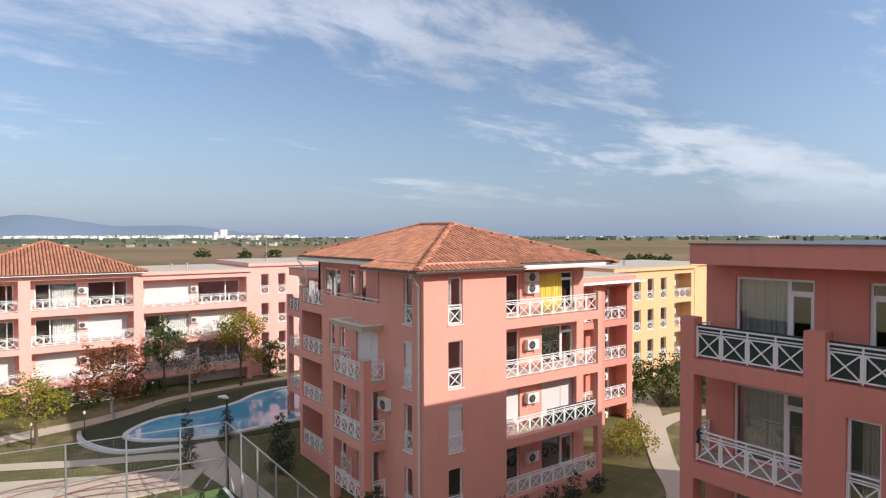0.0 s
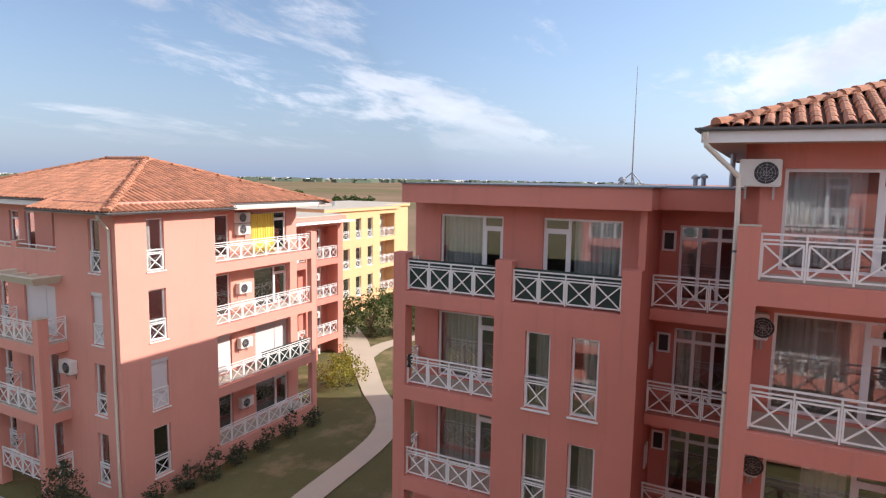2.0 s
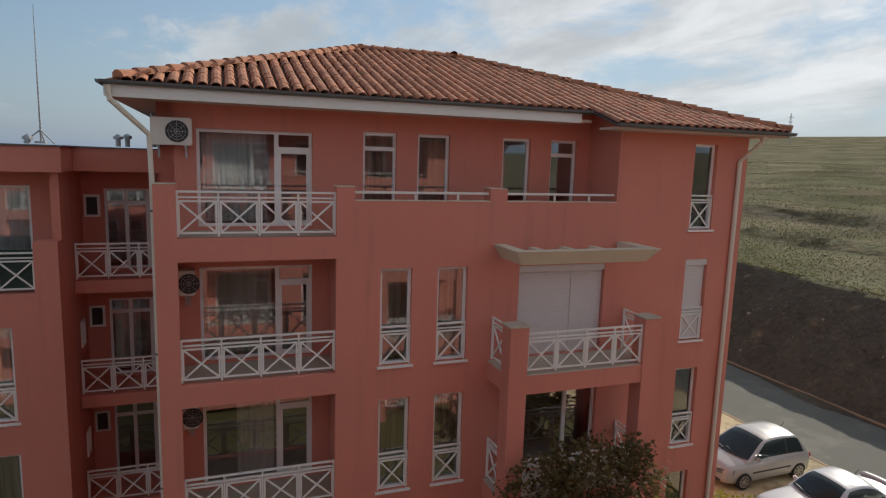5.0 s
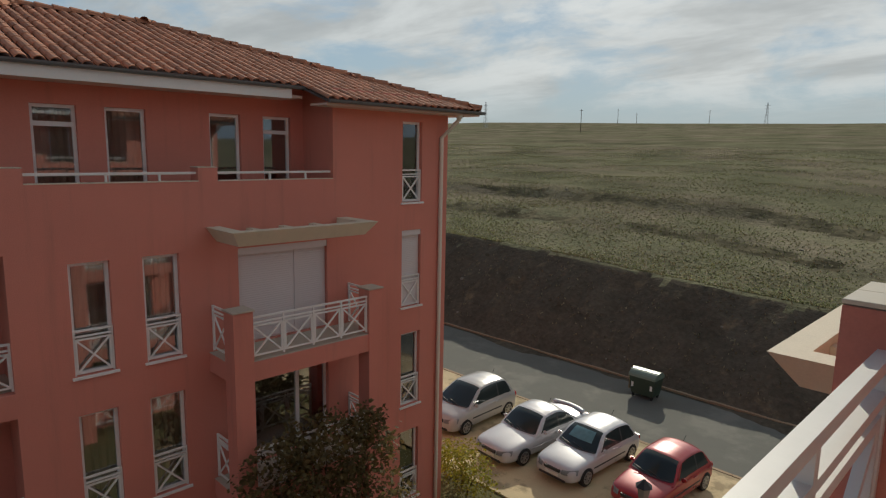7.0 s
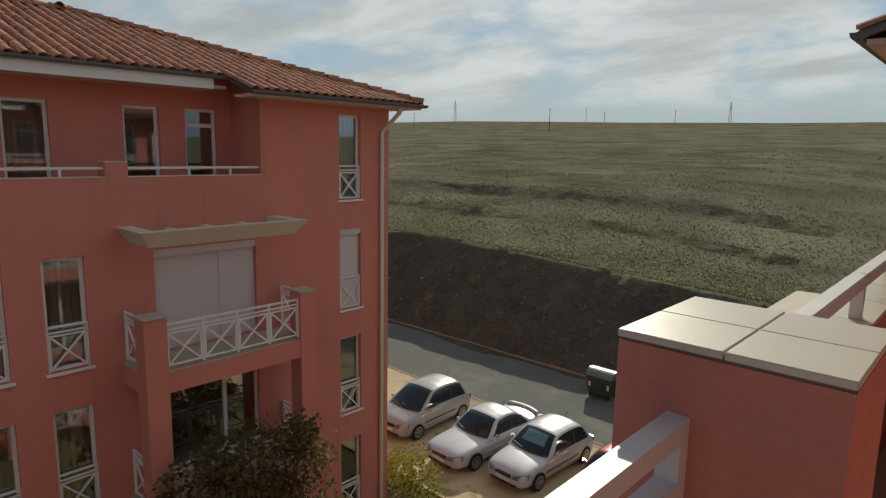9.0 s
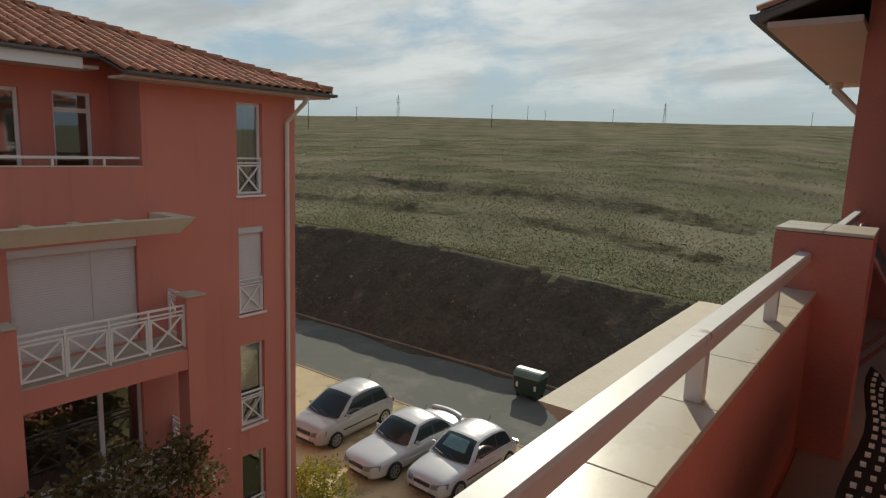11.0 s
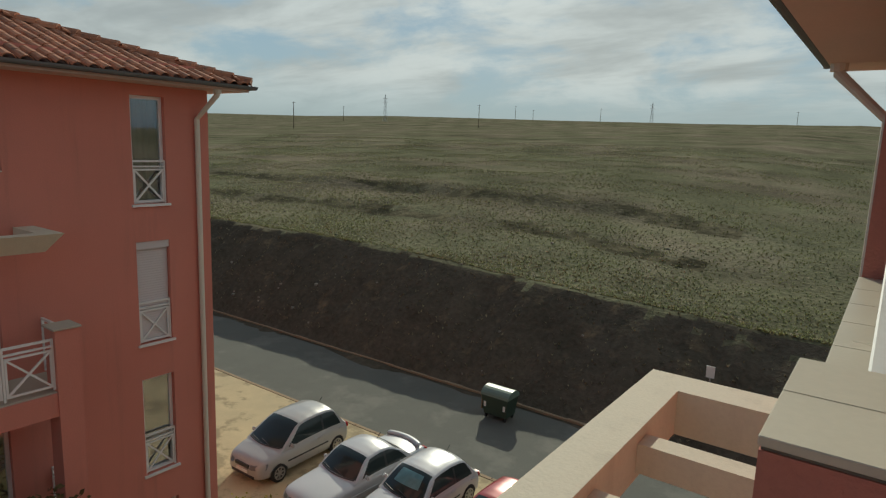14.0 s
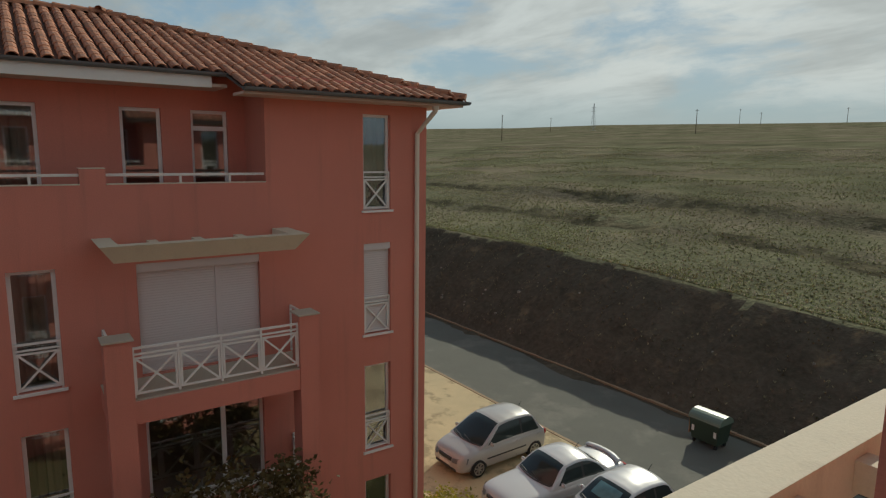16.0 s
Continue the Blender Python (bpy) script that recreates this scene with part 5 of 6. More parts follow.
def car(x, y, z, yaw, L, W, H, ws, mat, label, saloon=False, sunshade=False, hood=0.52, doors=2):
    """Nose at y 0, tail at -L, before it is placed. ws: windscreen foot, roof front, roof rear, rear window foot."""
    base = empty("car", label, "car", "parked cars")
    s1, s2, s3, s4 = ws
    hw, belt = W / 2, 0.615 * H
    bonnet = hood * H
    deck = 0.63 * H if saloon else 0.58 * H
    st = [(0.0, 0.66, 0.30, 0.37 * H), (0.05, 0.80, 0.22, 0.42 * H), (0.18, 0.90, 0.19, bonnet - 0.09), (0.45, 0.965, 0.18, bonnet - 0.035), (s1 * 0.72 + 0.1, 0.99, 0.18, bonnet + 0.02), (s1 + 0.05, 1.0, 0.18, belt - 0.05), (s2, 1.0, 0.18, belt - 0.01), ((s2 + s3) / 2, 1.005, 0.18, belt), (s3, 1.0, 0.18, belt + 0.02), (s4, 0.985, 0.19, deck), (L - 0.22, 0.955, 0.21, deck - 0.015), (L - 0.08, 0.90, 0.26, deck - 0.06), (L, 0.80, 0.33, deck - 0.20)]
    bm = bmesh.new()
    rings = []
    for s, k, zl, zt in st:
        w = hw * k
        sec = [(0, zl), (w * 0.84, zl), (w * 0.97, zl + 0.07), (w, zl + 0.34 * (zt - zl)), (w * 0.995, zl + 0.62 * (zt - zl)), (w * 0.975, zt - 0.10), (w * 0.92, zt - 0.03), (w * 0.80, zt), (w * 0.42, zt + 0.03), (0, zt + 0.04)]
        rings.append([bm.verts.new((a, -s, c)) for a, c in sec] + [bm.verts.new((-a, -s, c)) for a, c in sec[-2:0:-1]])
    n = len(rings[0])
    for r0, r1 in zip(rings, rings[1:]):
        for i in range(n):
            bm.faces.new((r0[i], r0[(i + 1) % n], r1[(i + 1) % n], r1[i]))
    bm.faces.new(rings[0])
    bm.faces.new(rings[-1][::-1])
    bmesh.ops.recalc_face_normals(bm, faces=bm.faces)
    body = part("body", bm, mat, base, smooth=True)
    body.modifiers.new("round", "SUBSURF").levels = 2
    body.modifiers["round"].render_levels = 2

    # greenhouse: one smooth shell, cut into roof, pillars and panes
    zb, wb, wr = belt - 0.07, hw * 0.955, hw * 0.70
    top = [(s1 - 0.10, zb), (s1, zb + 0.05), (s2 - 0.22, H - 0.135), (s2, H - 0.045), (s2 + 0.35, H - 0.008), ((s2 + s3) / 2 + 0.1, H), (s3 - 0.1, H - 0.035), (s3 + 0.08, H - 0.10), (s4 - 0.04, deck + 0.02), (s4 + 0.06, zb)]
    raw = [lerp(s1 - 0.10 + (s4 - s1 + 0.16) * i / 150, top) for i in range(151)]
    hs = [sum(raw[max(0, min(150, i + k))] for k in range(-4, 5)) / 9 for i in range(151)]
    NA, NB = 14, 26

    def shell(i, j):
        s, h = s1 - 0.10 + (s4 - s1 + 0.16) * i / 150, hs[i]
        full = (h - zb) / (H - zb)
        we = wb + (wr - wb) * max(0.0, full) ** 1.25
        if j <= NA or j >= NA + NB:
            t = j / NA if j <= NA else (2 * NA + NB - j) / NA
            zz = zb + (h - 0.05 * full - zb) * t
            ww = wb + (wr - wb) * max(0.0, (zz - zb) / (H - zb)) ** 1.25
            sx = 1 if j <= NA else -1
            px, pz = sx * ww, zz
        else:
            t = (j - NA) / NB * 2 - 1
            px = -we * t
            pz = h - 0.05 * full * abs(t) ** 3.0 + 0.03 * full * (1 - t * t)
        bow = 0.16 * (px / wb) ** 2
        side = (i / 150 - 0.5) * 2
        return Vector((px, -s + bow * side * (1 if side > 0 else 1.2), pz)), s, h
    pts = [[shell(i, j) for j in range(2 * NA + NB + 1)] for i in range(151)]
    mid = s2 + (s3 - s2) * (0.62 if doors == 2 else 0.46)
    faces = {}
    for i in range(150):
        for j in range(2 * NA + NB):
            p, s, h = pts[i][j]
            c = (p + pts[i + 1][j + 1][0]) / 2
            key = "roof"
            if j < NA or j >= NA + NB:
                lo, hi = belt + 0.0, h - 0.075
                lean_f = s1 + 0.24 + (s2 - s1 - 0.10) * max(0.0, (c.z - belt) / (H - belt))
                lean_r = s4 - 0.22 - (s4 - s3 - 0.16) * max(0.0, (c.z - belt) / (H - belt))
                if lo < c.z < hi and lean_f < s < lean_r:
                    key = ("side_window", 1 if j < NA else -1, s < mid) if abs(s - mid) > 0.04 else ("door_pillar", 1 if j < NA else -1)
            else:
                t = abs((j + 0.5 - NA) / NB * 2 - 1)
                if s1 + 0.03 < s < s2 - 0.05 and t < 0.93:
                    key = "windscreen"
                    if sunshade and t < 0.62 and s1 + 0.28 < s < s2 - 0.16:
                        key = "sunshade"
                elif s3 + 0.10 < s < s4 - 0.08 and t < 0.88:
                    key = "rear_window"
            faces.setdefault(key, []).append((i, j))
    for key, fl in faces.items():
        bm = bmesh.new()
        vs = {}
        for i, j in fl:
            q = []
            for a, c in ((i, j), (i + 1, j), (i + 1, j + 1), (i, j + 1)):
                if (a, c) not in vs:
                    vs[(a, c)] = bm.verts.new(pts[a][c][0])
                q.append(vs[(a, c)])
            bm.faces.new(q)
        bmesh.ops.remove_doubles(bm, verts=bm.verts, dist=1e-5)
        bmesh.ops.recalc_face_normals(bm, faces=bm.faces)
        nm = key if isinstance(key, str) else key[0]
        if nm == "roof":
            part("roof", bm, mat, base, "painted roof and pillars", smooth=True)
        elif nm == "sunshade":
            part("sunshade", bm, SUNSHADE, base, "bluish folded sunshade behind the windscreen", smooth=True)
        else:
            part(nm, bm, DARK if nm == "door_pillar" else GLASS_CAR, base, smooth=True)
    # black rubber round the windscreen foot, and two wipers
    bm = bmesh.new()
    tube(bm, [(wb * (-0.86 + 1.72 * k / 8), -s1 - 0.02 - 0.16 * 1.2 * (0.86 - 1.72 * k / 8) ** 2, zb + 0.075) for k in range(9)], 0.022, 6)
    part("cowl", bm, DARK, base)
    for px in (-0.30, 0.18):
        bm = bmesh.new()
        bar(bm, (px, -s1 - 0.06, zb + 0.11), (px + 0.42, -s1 - 0.14, zb + 0.17), 0.018)
        part("wiper", bm, DARK, base)
    for sgn in (1, -1):
        bm = bmesh.new()
        soft_box(bm, sgn * hw * 0.97, sgn * (hw + 0.15), -s1 - 0.52, -s1 - 0.42, belt - 0.01, belt + 0.12, 0.035, 2)
        part("mirror", bm, mat, base)
        # headlight: a lens that wraps round the front corner
        bm = bmesh.new()
        g = [[bm.verts.new((sgn * hw * (0.44 + 0.49 * a), 0.045 - 0.03 * a - 0.29 * a ** 2.4 - 0.06 * c, 0.35 * H + (0.13 + 0.04 * a) * c)) for c in (0.0, 0.5, 1.0)] for a in (0.0, 0.25, 0.5, 0.75, 1.0)]
        for r0, r1 in zip(g, g[1:]):
            for c in range(2):
                bm.faces.new((r0[c], r1[c], r1[c + 1], r0[c + 1]))
        bmesh.ops.solidify(bm, geom=bm.faces[:], thickness=0.06)
        bmesh.ops.recalc_face_normals(bm, faces=bm.faces)
        part("headlight", bm, LAMP, base, smooth=True)
        bm = bmesh.new()
        soft_box(bm, sgn * hw * 0.64, sgn * hw * 0.90, -L + 0.16, -L + 0.02, deck - 0.24, deck - 0.07, 0.03, 2)
        part("tail_light", bm, RED_LAMP, base)
        for s in (0.185 * L, 0.825 * L):
            c, r = Vector((sgn * (hw - 0.085), -s, 0.30)), 0.30
            bm = bmesh.new()
            prof = [(-0.10, r * 0.70), (-0.10, r * 0.94), (-0.06, r), (0.06, r), (0.09, r * 0.95), (0.095, r * 0.68)]
            rr = [[bm.verts.new((c.x + sgn * a, c.y + q * math.cos(k * math.pi / 12), c.z + q * math.sin(k * math.pi / 12))) for k in range(24)] for a, q in prof]
            for r0, r1 in zip(rr, rr[1:]):
                for k in range(24):
                    bm.faces.new((r0[k], r0[(k + 1) % 24], r1[(k + 1) % 24], r1[k]))
            wheel = part("wheel", bm, TYRE, base, smooth=True)
            bm = bmesh.new()
            bm.faces.new([bm.verts.new((c.x + sgn * 0.07, c.y + r * 0.68 * math.cos(k * math.pi / 12), c.z + r * 0.68 * math.sin(k * math.pi / 12))) for k in range(24)])
            part("rim_back", bm, DARK, wheel)
            bm = bmesh.new()
            ring = [c + Vector((sgn * 0.09, r * 0.64 * math.cos(k * math.pi / 12), r * 0.64 * math.sin(k * math.pi / 12))) for k in range(25)]
            for k in range(24):
                bar(bm, ring[k], ring[k + 1], 0.03)
            for k in range(7):
                g = k * 2 * math.pi / 7 + 0.3
                bar(bm, c + Vector((sgn * 0.085, 0, 0)), c + Vector((sgn * 0.088, r * 0.63 * math.cos(g), r * 0.63 * math.sin(g))), 0.042)
            part("rim", bm, RIM, wheel)
            bm = bmesh.new()
            rr = r * 1.13
            bm.faces.new([bm.verts.new((sgn * (hw * 0.985 + 0.006), -s + rr * math.cos(k * math.pi / 14), 0.27 + rr * math.sin(k * math.pi / 14))) for k in range(15)])
            bmesh.ops.solidify(bm, geom=bm.faces[:], thickness=0.012)
            part("wheel_arch", bm, DARK, base)
        for k in range(doors):
            bm = bmesh.new()
            soft_box(bm, sgn * hw * 0.985, sgn * (hw + 0.022), -mid + 0.30 - (0.95 * k), -mid + 0.12 - (0.95 * k), belt - 0.16, belt - 0.125, 0.008)
            part("door_handle", bm, mat, base)
        bm = bmesh.new()
        soft_box(bm, sgn * hw * 0.985, sgn * (hw + 0.012), -0.72 * L, -0.275 * L, 0.335 * H, 0.365 * H, 0.006)
        part("rubbing_strip", bm, DARK if not saloon else mat, base)
    for nm, w, z0, z1, m, d in (("grille", hw * 0.36, 0.345 * H, 0.415 * H, DARK, 0.03), ("air_intake", hw * 0.60, 0.165 * H, 0.215 * H, DARK, 0.012), ("number_plate", 0.26, 0.245 * H, 0.245 * H + 0.10, PLATE, 0.035)):
        bm = bmesh.new()
        soft_box(bm, -w, w, -0.30, d, z0, z1, 0.01)
        part(nm, bm, m, base)
    if saloon:
        bm = bmesh.new()
        n = 16
        row = []
        for k in range(n + 1):
            t = k / n * 2 - 1
            px, py = hw * 0.80 * t, -L + 0.16 + 0.16 * t * t
            row.append([bm.verts.new((px, py + a, deck + c)) for a, c in ((0.12, 0.05), (0.05, 0.105), (-0.06, 0.10), (-0.08, 0.06), (0.05, -0.03))])
        for r0, r1 in zip(row, row[1:]):
            for k in range(5):
                bm.faces.new((r0[k], r0[(k + 1) % 5], r1[(k + 1) % 5], r1[k]))
        bm.faces.new(row[0])
        bm.faces.new(row[-1][::-1])
        bmesh.ops.recalc_face_normals(bm, faces=bm.faces)
        part("spoiler", bm, mat, base, smooth=True)
    bm = bmesh.new()
    bar(bm, (0, -s3 + 0.05, H - 0.04), (0, -s3 - 0.12, H + 0.12), 0.012)
    part("aerial", bm, DARK, base)
    base.matrix_world = pose(x, y, z, 0, 0, yaw)
    return base


SUNSHADE = material("sunshade_foil", (0.16, 0.30, 0.31), 0.22, 0.25, 6.0, 3.0, metal=0.2)
car(15.84, -16.02, -9.30, 1, 3.85, 1.76, 1.59, (0.72, 1.72, 3.20, 3.74), SILVER, "silver tall hatchback parked on the gravel strip", hood=0.56)
car(13.02, -15.73, -9.30, -4, 4.62, 1.74, 1.41, (1.34, 2.10, 3.10, 3.92), PALE, "pale silver saloon with rear spoiler parked on gravel", saloon=True, hood=0.55)
car(10.80, -16.25, -9.30, -3, 4.00, 1.70, 1.43, (1.12, 1.92, 3.28, 3.84), PALE, "pale silver hatchback with sunshade behind the windscreen", sunshade=True, hood=0.55)
car(8.25, -16.50, -9.30, -4, 3.70, 1.62, 1.40, (1.04, 1.76, 3.06, 3.58), RED, "red small hatchback parked on the gravel strip", hood=0.55)


def waste_bin(x, y, z):
    green = material("green_bin_metal", (0.035, 0.06, 0.04), 0.5, 0.15, 12.0, 1.5, 0.002)
    lid_m = material("grey_bin_lid", (0.16, 0.22, 0.18), 0.35, 0.1, 12.0, 1.5)
    b = empty("waste_container", "dark green wheeled waste container with rounded lid at the bank", "waste container")
    bm = bmesh.new()
    lo = [bm.verts.new((x + a, y + c, z + 0.20)) for a, c in ((-0.58, -0.40), (0.58, -0.40), (0.58, 0.40), (-0.58, 0.40))]
    hi = [bm.verts.new((x + a, y + c, z + 1.10)) for a, c in ((-0.68, -0.50), (0.68, -0.50), (0.68, 0.50), (-0.68, 0.50))]
    bm.faces.new(lo[::-1])
    bm.faces.new(hi)
    for i in range(4):
        bm.faces.new((lo[i], lo[(i + 1) % 4], hi[(i + 1) % 4], hi[i]))
    part("body", bm, green, b)
    bm = bmesh.new()
    n = 10
    rows = [[bm.verts.new((x + sx * 0.72, y - 0.52 * math.cos(math.pi * k / n), z + 1.10 + 0.34 * math.sin(math.pi * k / n))) for k in range(n + 1)] for sx in (-1, 1)]
    for k in range(n):
        bm.faces.new((rows[0][k], rows[0][k + 1], rows[1][k + 1], rows[1][k]))
    bm.faces.new(rows[0])
    bm.faces.new(rows[1][::-1])
    part("lid", bm, lid_m, b)
    for sx in (-0.5, 0.5):
        for sy in (-0.32, 0.32):
            bm = bmesh.new()
            tube(bm, [(x + sx - 0.03, y + sy, z + 0.10), (x + sx + 0.03, y + sy, z + 0.10)], 0.10, 10)
            part("castor", bm, TYRE, b)
        bm = bmesh.new()
        box(bm, x + sx - 0.06, x + sx + 0.06, y + 0.462, y + 0.475, z + 0.55, z + 0.80)
        part("reflector", bm, WHITE, b, "white reflective sticker")
    bm = bmesh.new()
    box(bm, x + 0.70, x + 0.74, y - 0.40, y + 0.40, z + 0.35, z + 1.25)
    part("side_panel", bm, KERB, b, "pale board at the container's side")
    b.matrix_world = Matrix.Translation((x, y, z)) @ Matrix.Scale(0.86, 4) @ Matrix.Translation((-x, -y, -z))


waste_bin(12.25, -25.3, -9.32)


def lantern(x, y, top):
    z0 = ground_z(x, y)
    b = empty("street_lamp", "black lantern street lamp beside the parking", "street lamp")
    bm = bmesh.new()
    tube(bm, [(x, y, z0), (x, y, z0 + 0.5), (x, y, top - 0.55)], [0.09, 0.05, 0.04], 8)
    part("pole", bm, DARK, b)
    bm = bmesh.new()
    tube(bm, [(x, y, top - 0.55), (x, y, top - 0.18)], [0.10, 0.17], 6)
    part("lantern_glass", bm, LAMP, b)
    bm = bmesh.new()
    tube(bm, [(x, y, top - 0.18), (x, y, top - 0.05), (x, y, top)], [0.21, 0.06, 0.02], 6)
    part("lantern_roof", bm, DARK, b)


lantern(6.35, -13.4, -6.2)


def post_box(x, y, z):
    bm = bmesh.new()
    box(bm, x - 0.15, x + 0.15, y, y + 0.04, z, z + 0.45)
    tagged(part("sign_board", bm, WHITE), "small white board standing on the dark bank", "sign")
    bm = bmesh.new()
    box(bm, x - 0.025, x + 0.025, y - 0.03, y - 0.001, ground_z(x, y) - 0.1, z + 0.4)
    tagged(part("sign_post", bm, STEEL), "thin post behind the white board", "post")


post_box(5.5, -29.2, -7.08)


# ---- plants ----
def leaf_mesh(name, blobs, count, size, mat, parent, seed, flat=0.75):
    """Many small leaf blades gathered in uneven clumps. blobs: (centre, radius)."""
    rnd = random.Random(seed)
    vs, fs = [], []
    weight = [r ** 2 for _, r in blobs]
    for c, r in blobs:
        m = int(count * r ** 2 / sum(weight))
        twigs = [(Vector(c) + Vector((rnd.gauss(0, 1), rnd.gauss(0, 1), rnd.gauss(0, flat))).normalized() * r * rnd.uniform(0.55, 1.05)) for _ in range(max(4, m // 9))]
        for _ in range(m):
            t = rnd.choice(twigs) + Vector((rnd.gauss(0, 1), rnd.gauss(0, 1), rnd.gauss(0, 0.8))) * r * 0.16
            a = Vector((rnd.gauss(0, 1), rnd.gauss(0, 1), rnd.gauss(0, 0.6))).normalized()
            b = a.cross(Vector((rnd.gauss(0, 1), rnd.gauss(0, 1), rnd.gauss(0, 1)))).normalized()
            s = size * rnd.uniform(0.6, 1.3)
            k = len(vs)
            vs += [tuple(t - a * s * 0.5), tuple(t + b * s * 0.32), tuple(t + a * s * 0.5), tuple(t - b * s * 0.32)]
            fs.append((k, k + 1, k + 2, k + 3))
    me = bpy.data.meshes.new(name)
    me.from_pydata(vs, [], fs)
    me.materials.append(mat)
    ob = new(name, me)
    ob.parent = parent
    return ob


def tree(x, y, height, spread, mat, label, seed, count=2600, leaf=0.17, trunk=0.11, stem=0.35, name="tree", bark=None, lean=0.0):
    rnd = random.Random(seed)
    z = ground_z(x, y)
    b = empty(name, label, name)
    bm = bmesh.new()
    fork = z + height * stem
    tube(bm, [(x, y, z - 0.1), (x + lean * 0.3, y, z + height * stem * 0.5), (x + lean * 0.5, y, fork), (x + lean, y + 0.1, z + height * 0.85)], [trunk * 1.3, trunk, trunk * 0.8, trunk * 0.2], 8)
    blobs = []
    for i in range(9):
        a = i * 2.4 + rnd.uniform(-0.4, 0.4)
        h = rnd.uniform(stem + 0.12, 0.92)
        rr = spread * (1 - abs(h - 0.62) * 1.1) * rnd.uniform(0.45, 0.95)
        p = Vector((x + lean + rr * math.cos(a), y + rr * math.sin(a), z + height * h))
        s = Vector((x + lean * 0.6, y, fork + (p.z - fork) * rnd.uniform(0.1, 0.4)))
        m = (s + p) / 2 + Vector((0, 0, 0.15))
        tube(bm, [s, m, p], [trunk * 0.45, trunk * 0.3, trunk * 0.1], 5)
        blobs.append((p, spread * rnd.uniform(0.32, 0.55)))
    blobs.append((Vector((x + lean, y, z + height * 0.85)), spread * 0.45))
    part("trunk", bm, bark or BARK, b)
    leaf_mesh("crown", blobs, count, leaf, mat, b, seed)
    return b


def shrub(x, y, z, blobs, count, leaf, mat, label, seed, name="shrub"):
    b = empty(name, label, name)
    bm = bmesh.new()
    rnd = random.Random(seed)
    cs = []
    for dx, dy, dz, r in blobs:
        p = Vector((x + dx, y + dy, z + dz))
        tube(bm, [(x + dx * 0.3, y + dy * 0.3, z - 0.1), (x + dx * 0.7, y + dy * 0.7, z + dz * 0.5), p], [0.035, 0.025, 0.01], 5)
        cs.append((p, r))
    part("stems", bm, BARK, b)
    leaf_mesh("foliage", cs, count, leaf, mat, b, seed)
    return b


WHITE_BARK = material("pale_birch_bark", (0.45, 0.42, 0.37), 0.9, 0.2, 8.0, 2.0, 0.005)
tree(6.4, 50.6, 5.2, 2.3, LEAF_RED, "small russet-leaved tree by the pool path", 11, 3200, 0.20, lean=-0.4, bark=WHITE_BARK)
tree(11.1, 57.0, 6.8, 1.6, LEAF_GREEN, "dark green narrow tree against the pink block", 12, 2600, 0.20, stem=0.25)
tree(12.1, 52.3, 5.6, 2.2, LEAF_BROWN, "thin birch with brownish drooping leaves", 13, 1900, 0.16, trunk=0.08, bark=WHITE_BARK)
tree(17.2, 55.4, 7.2, 2.3, LEAF_YELLOW, "full yellow-green tree before the pink block", 14, 3600, 0.20, stem=0.22)
tree(20.6, 57.5, 3.6, 1.5, LEAF_GREEN, "low dense green tree beside the entrance", 15, 1800, 0.18, stem=0.1)
tree(1.5, 47.2, 4.4, 1.9, LEAF_YELLOW, "small yellowing tree on the lawn by the path", 16, 2200, 0.18)
tree(-1.4, 46.0, 4.2, 1.8, LEAF_YELLOW, "small yellowing tree at the lawn's edge", 17, 1800, 0.18)
for i, (x, y, h, r) in enumerate(((42.0, 29.0, 3.4, 2.2), (44.2, 27.6, 3.8, 2.3), (40.6, 31.0, 3.0, 1.9), (46.0, 26.0, 3.6, 2.2))):
    tree(x, y, h, r, LEAF_GREEN, "dense green shrub-like tree beside the curved path", 20 + i, 2400, 0.20, stem=0.05)
shrub(30.9, 23.6, ground_z(30.9, 23.6), [(-0.7, -0.3, 1.0, 0.9), (0.6, 0.2, 1.3, 0.9), (0, 0, 1.8, 0.8), (0.9, -0.6, 0.8, 0.8), (-0.9, 0.6, 0.9, 0.8)], 2600, 0.14, LEAF_YELLOW, "rounded yellow-leaved shrub at the block's corner", 31)
shrub(10.75, -7.6, -9.4, [(0, 1.0, 3.9, 0.85), (0.1, -0.2, 4.1, 0.9), (0, -1.2, 4.0, 0.8), (-0.3, 0.5, 2.8, 1.0), (-0.3, -0.8, 2.8, 1.0), (0, 0.2, 1.6, 1.0), (0, -0.9, 1.5, 0.9), (0.1, 0.4, 4.45, 0.5), (0.2, -1.35, 4.35, 0.5)], 9500, 0.12, LEAF_BROWN, "tall brownish-green shrub climbing before the lower balcony", 32)
shrub(12.6, -14.0, -9.4, [(0, 0, 0.9, 0.7), (0.8, -0.3, 0.7, 0.6), (-0.7, 0.2, 0.8, 0.65), (1.4, -0.2, 0.5, 0.5)], 2600, 0.10, LEAF_YELLOW, "yellow-green clipped shrub at the building's corner", 33)
shrub(12.5, 22.3, ground_z(12.5, 22.3), [(0, 0, 0.7, 0.9), (0, 0, 1.5, 0.75), (0, 0, 2.2, 0.5), (0.1, 0, 2.7, 0.25)], 3200, 0.10, HEDGE, "dark conical evergreen shrub near the salmon block", 34, "conifer")
shrub(12.6, 33.2, ground_z(12.6, 33.2), [(0, 0, 0.6, 0.75), (0, 0, 1.5, 0.7), (0, 0, 2.4, 0.55), (0, 0, 3.1, 0.3)], 2600, 0.12, HEDGE, "dark column-shaped conifer on the shaded lawn", 35, "conifer")
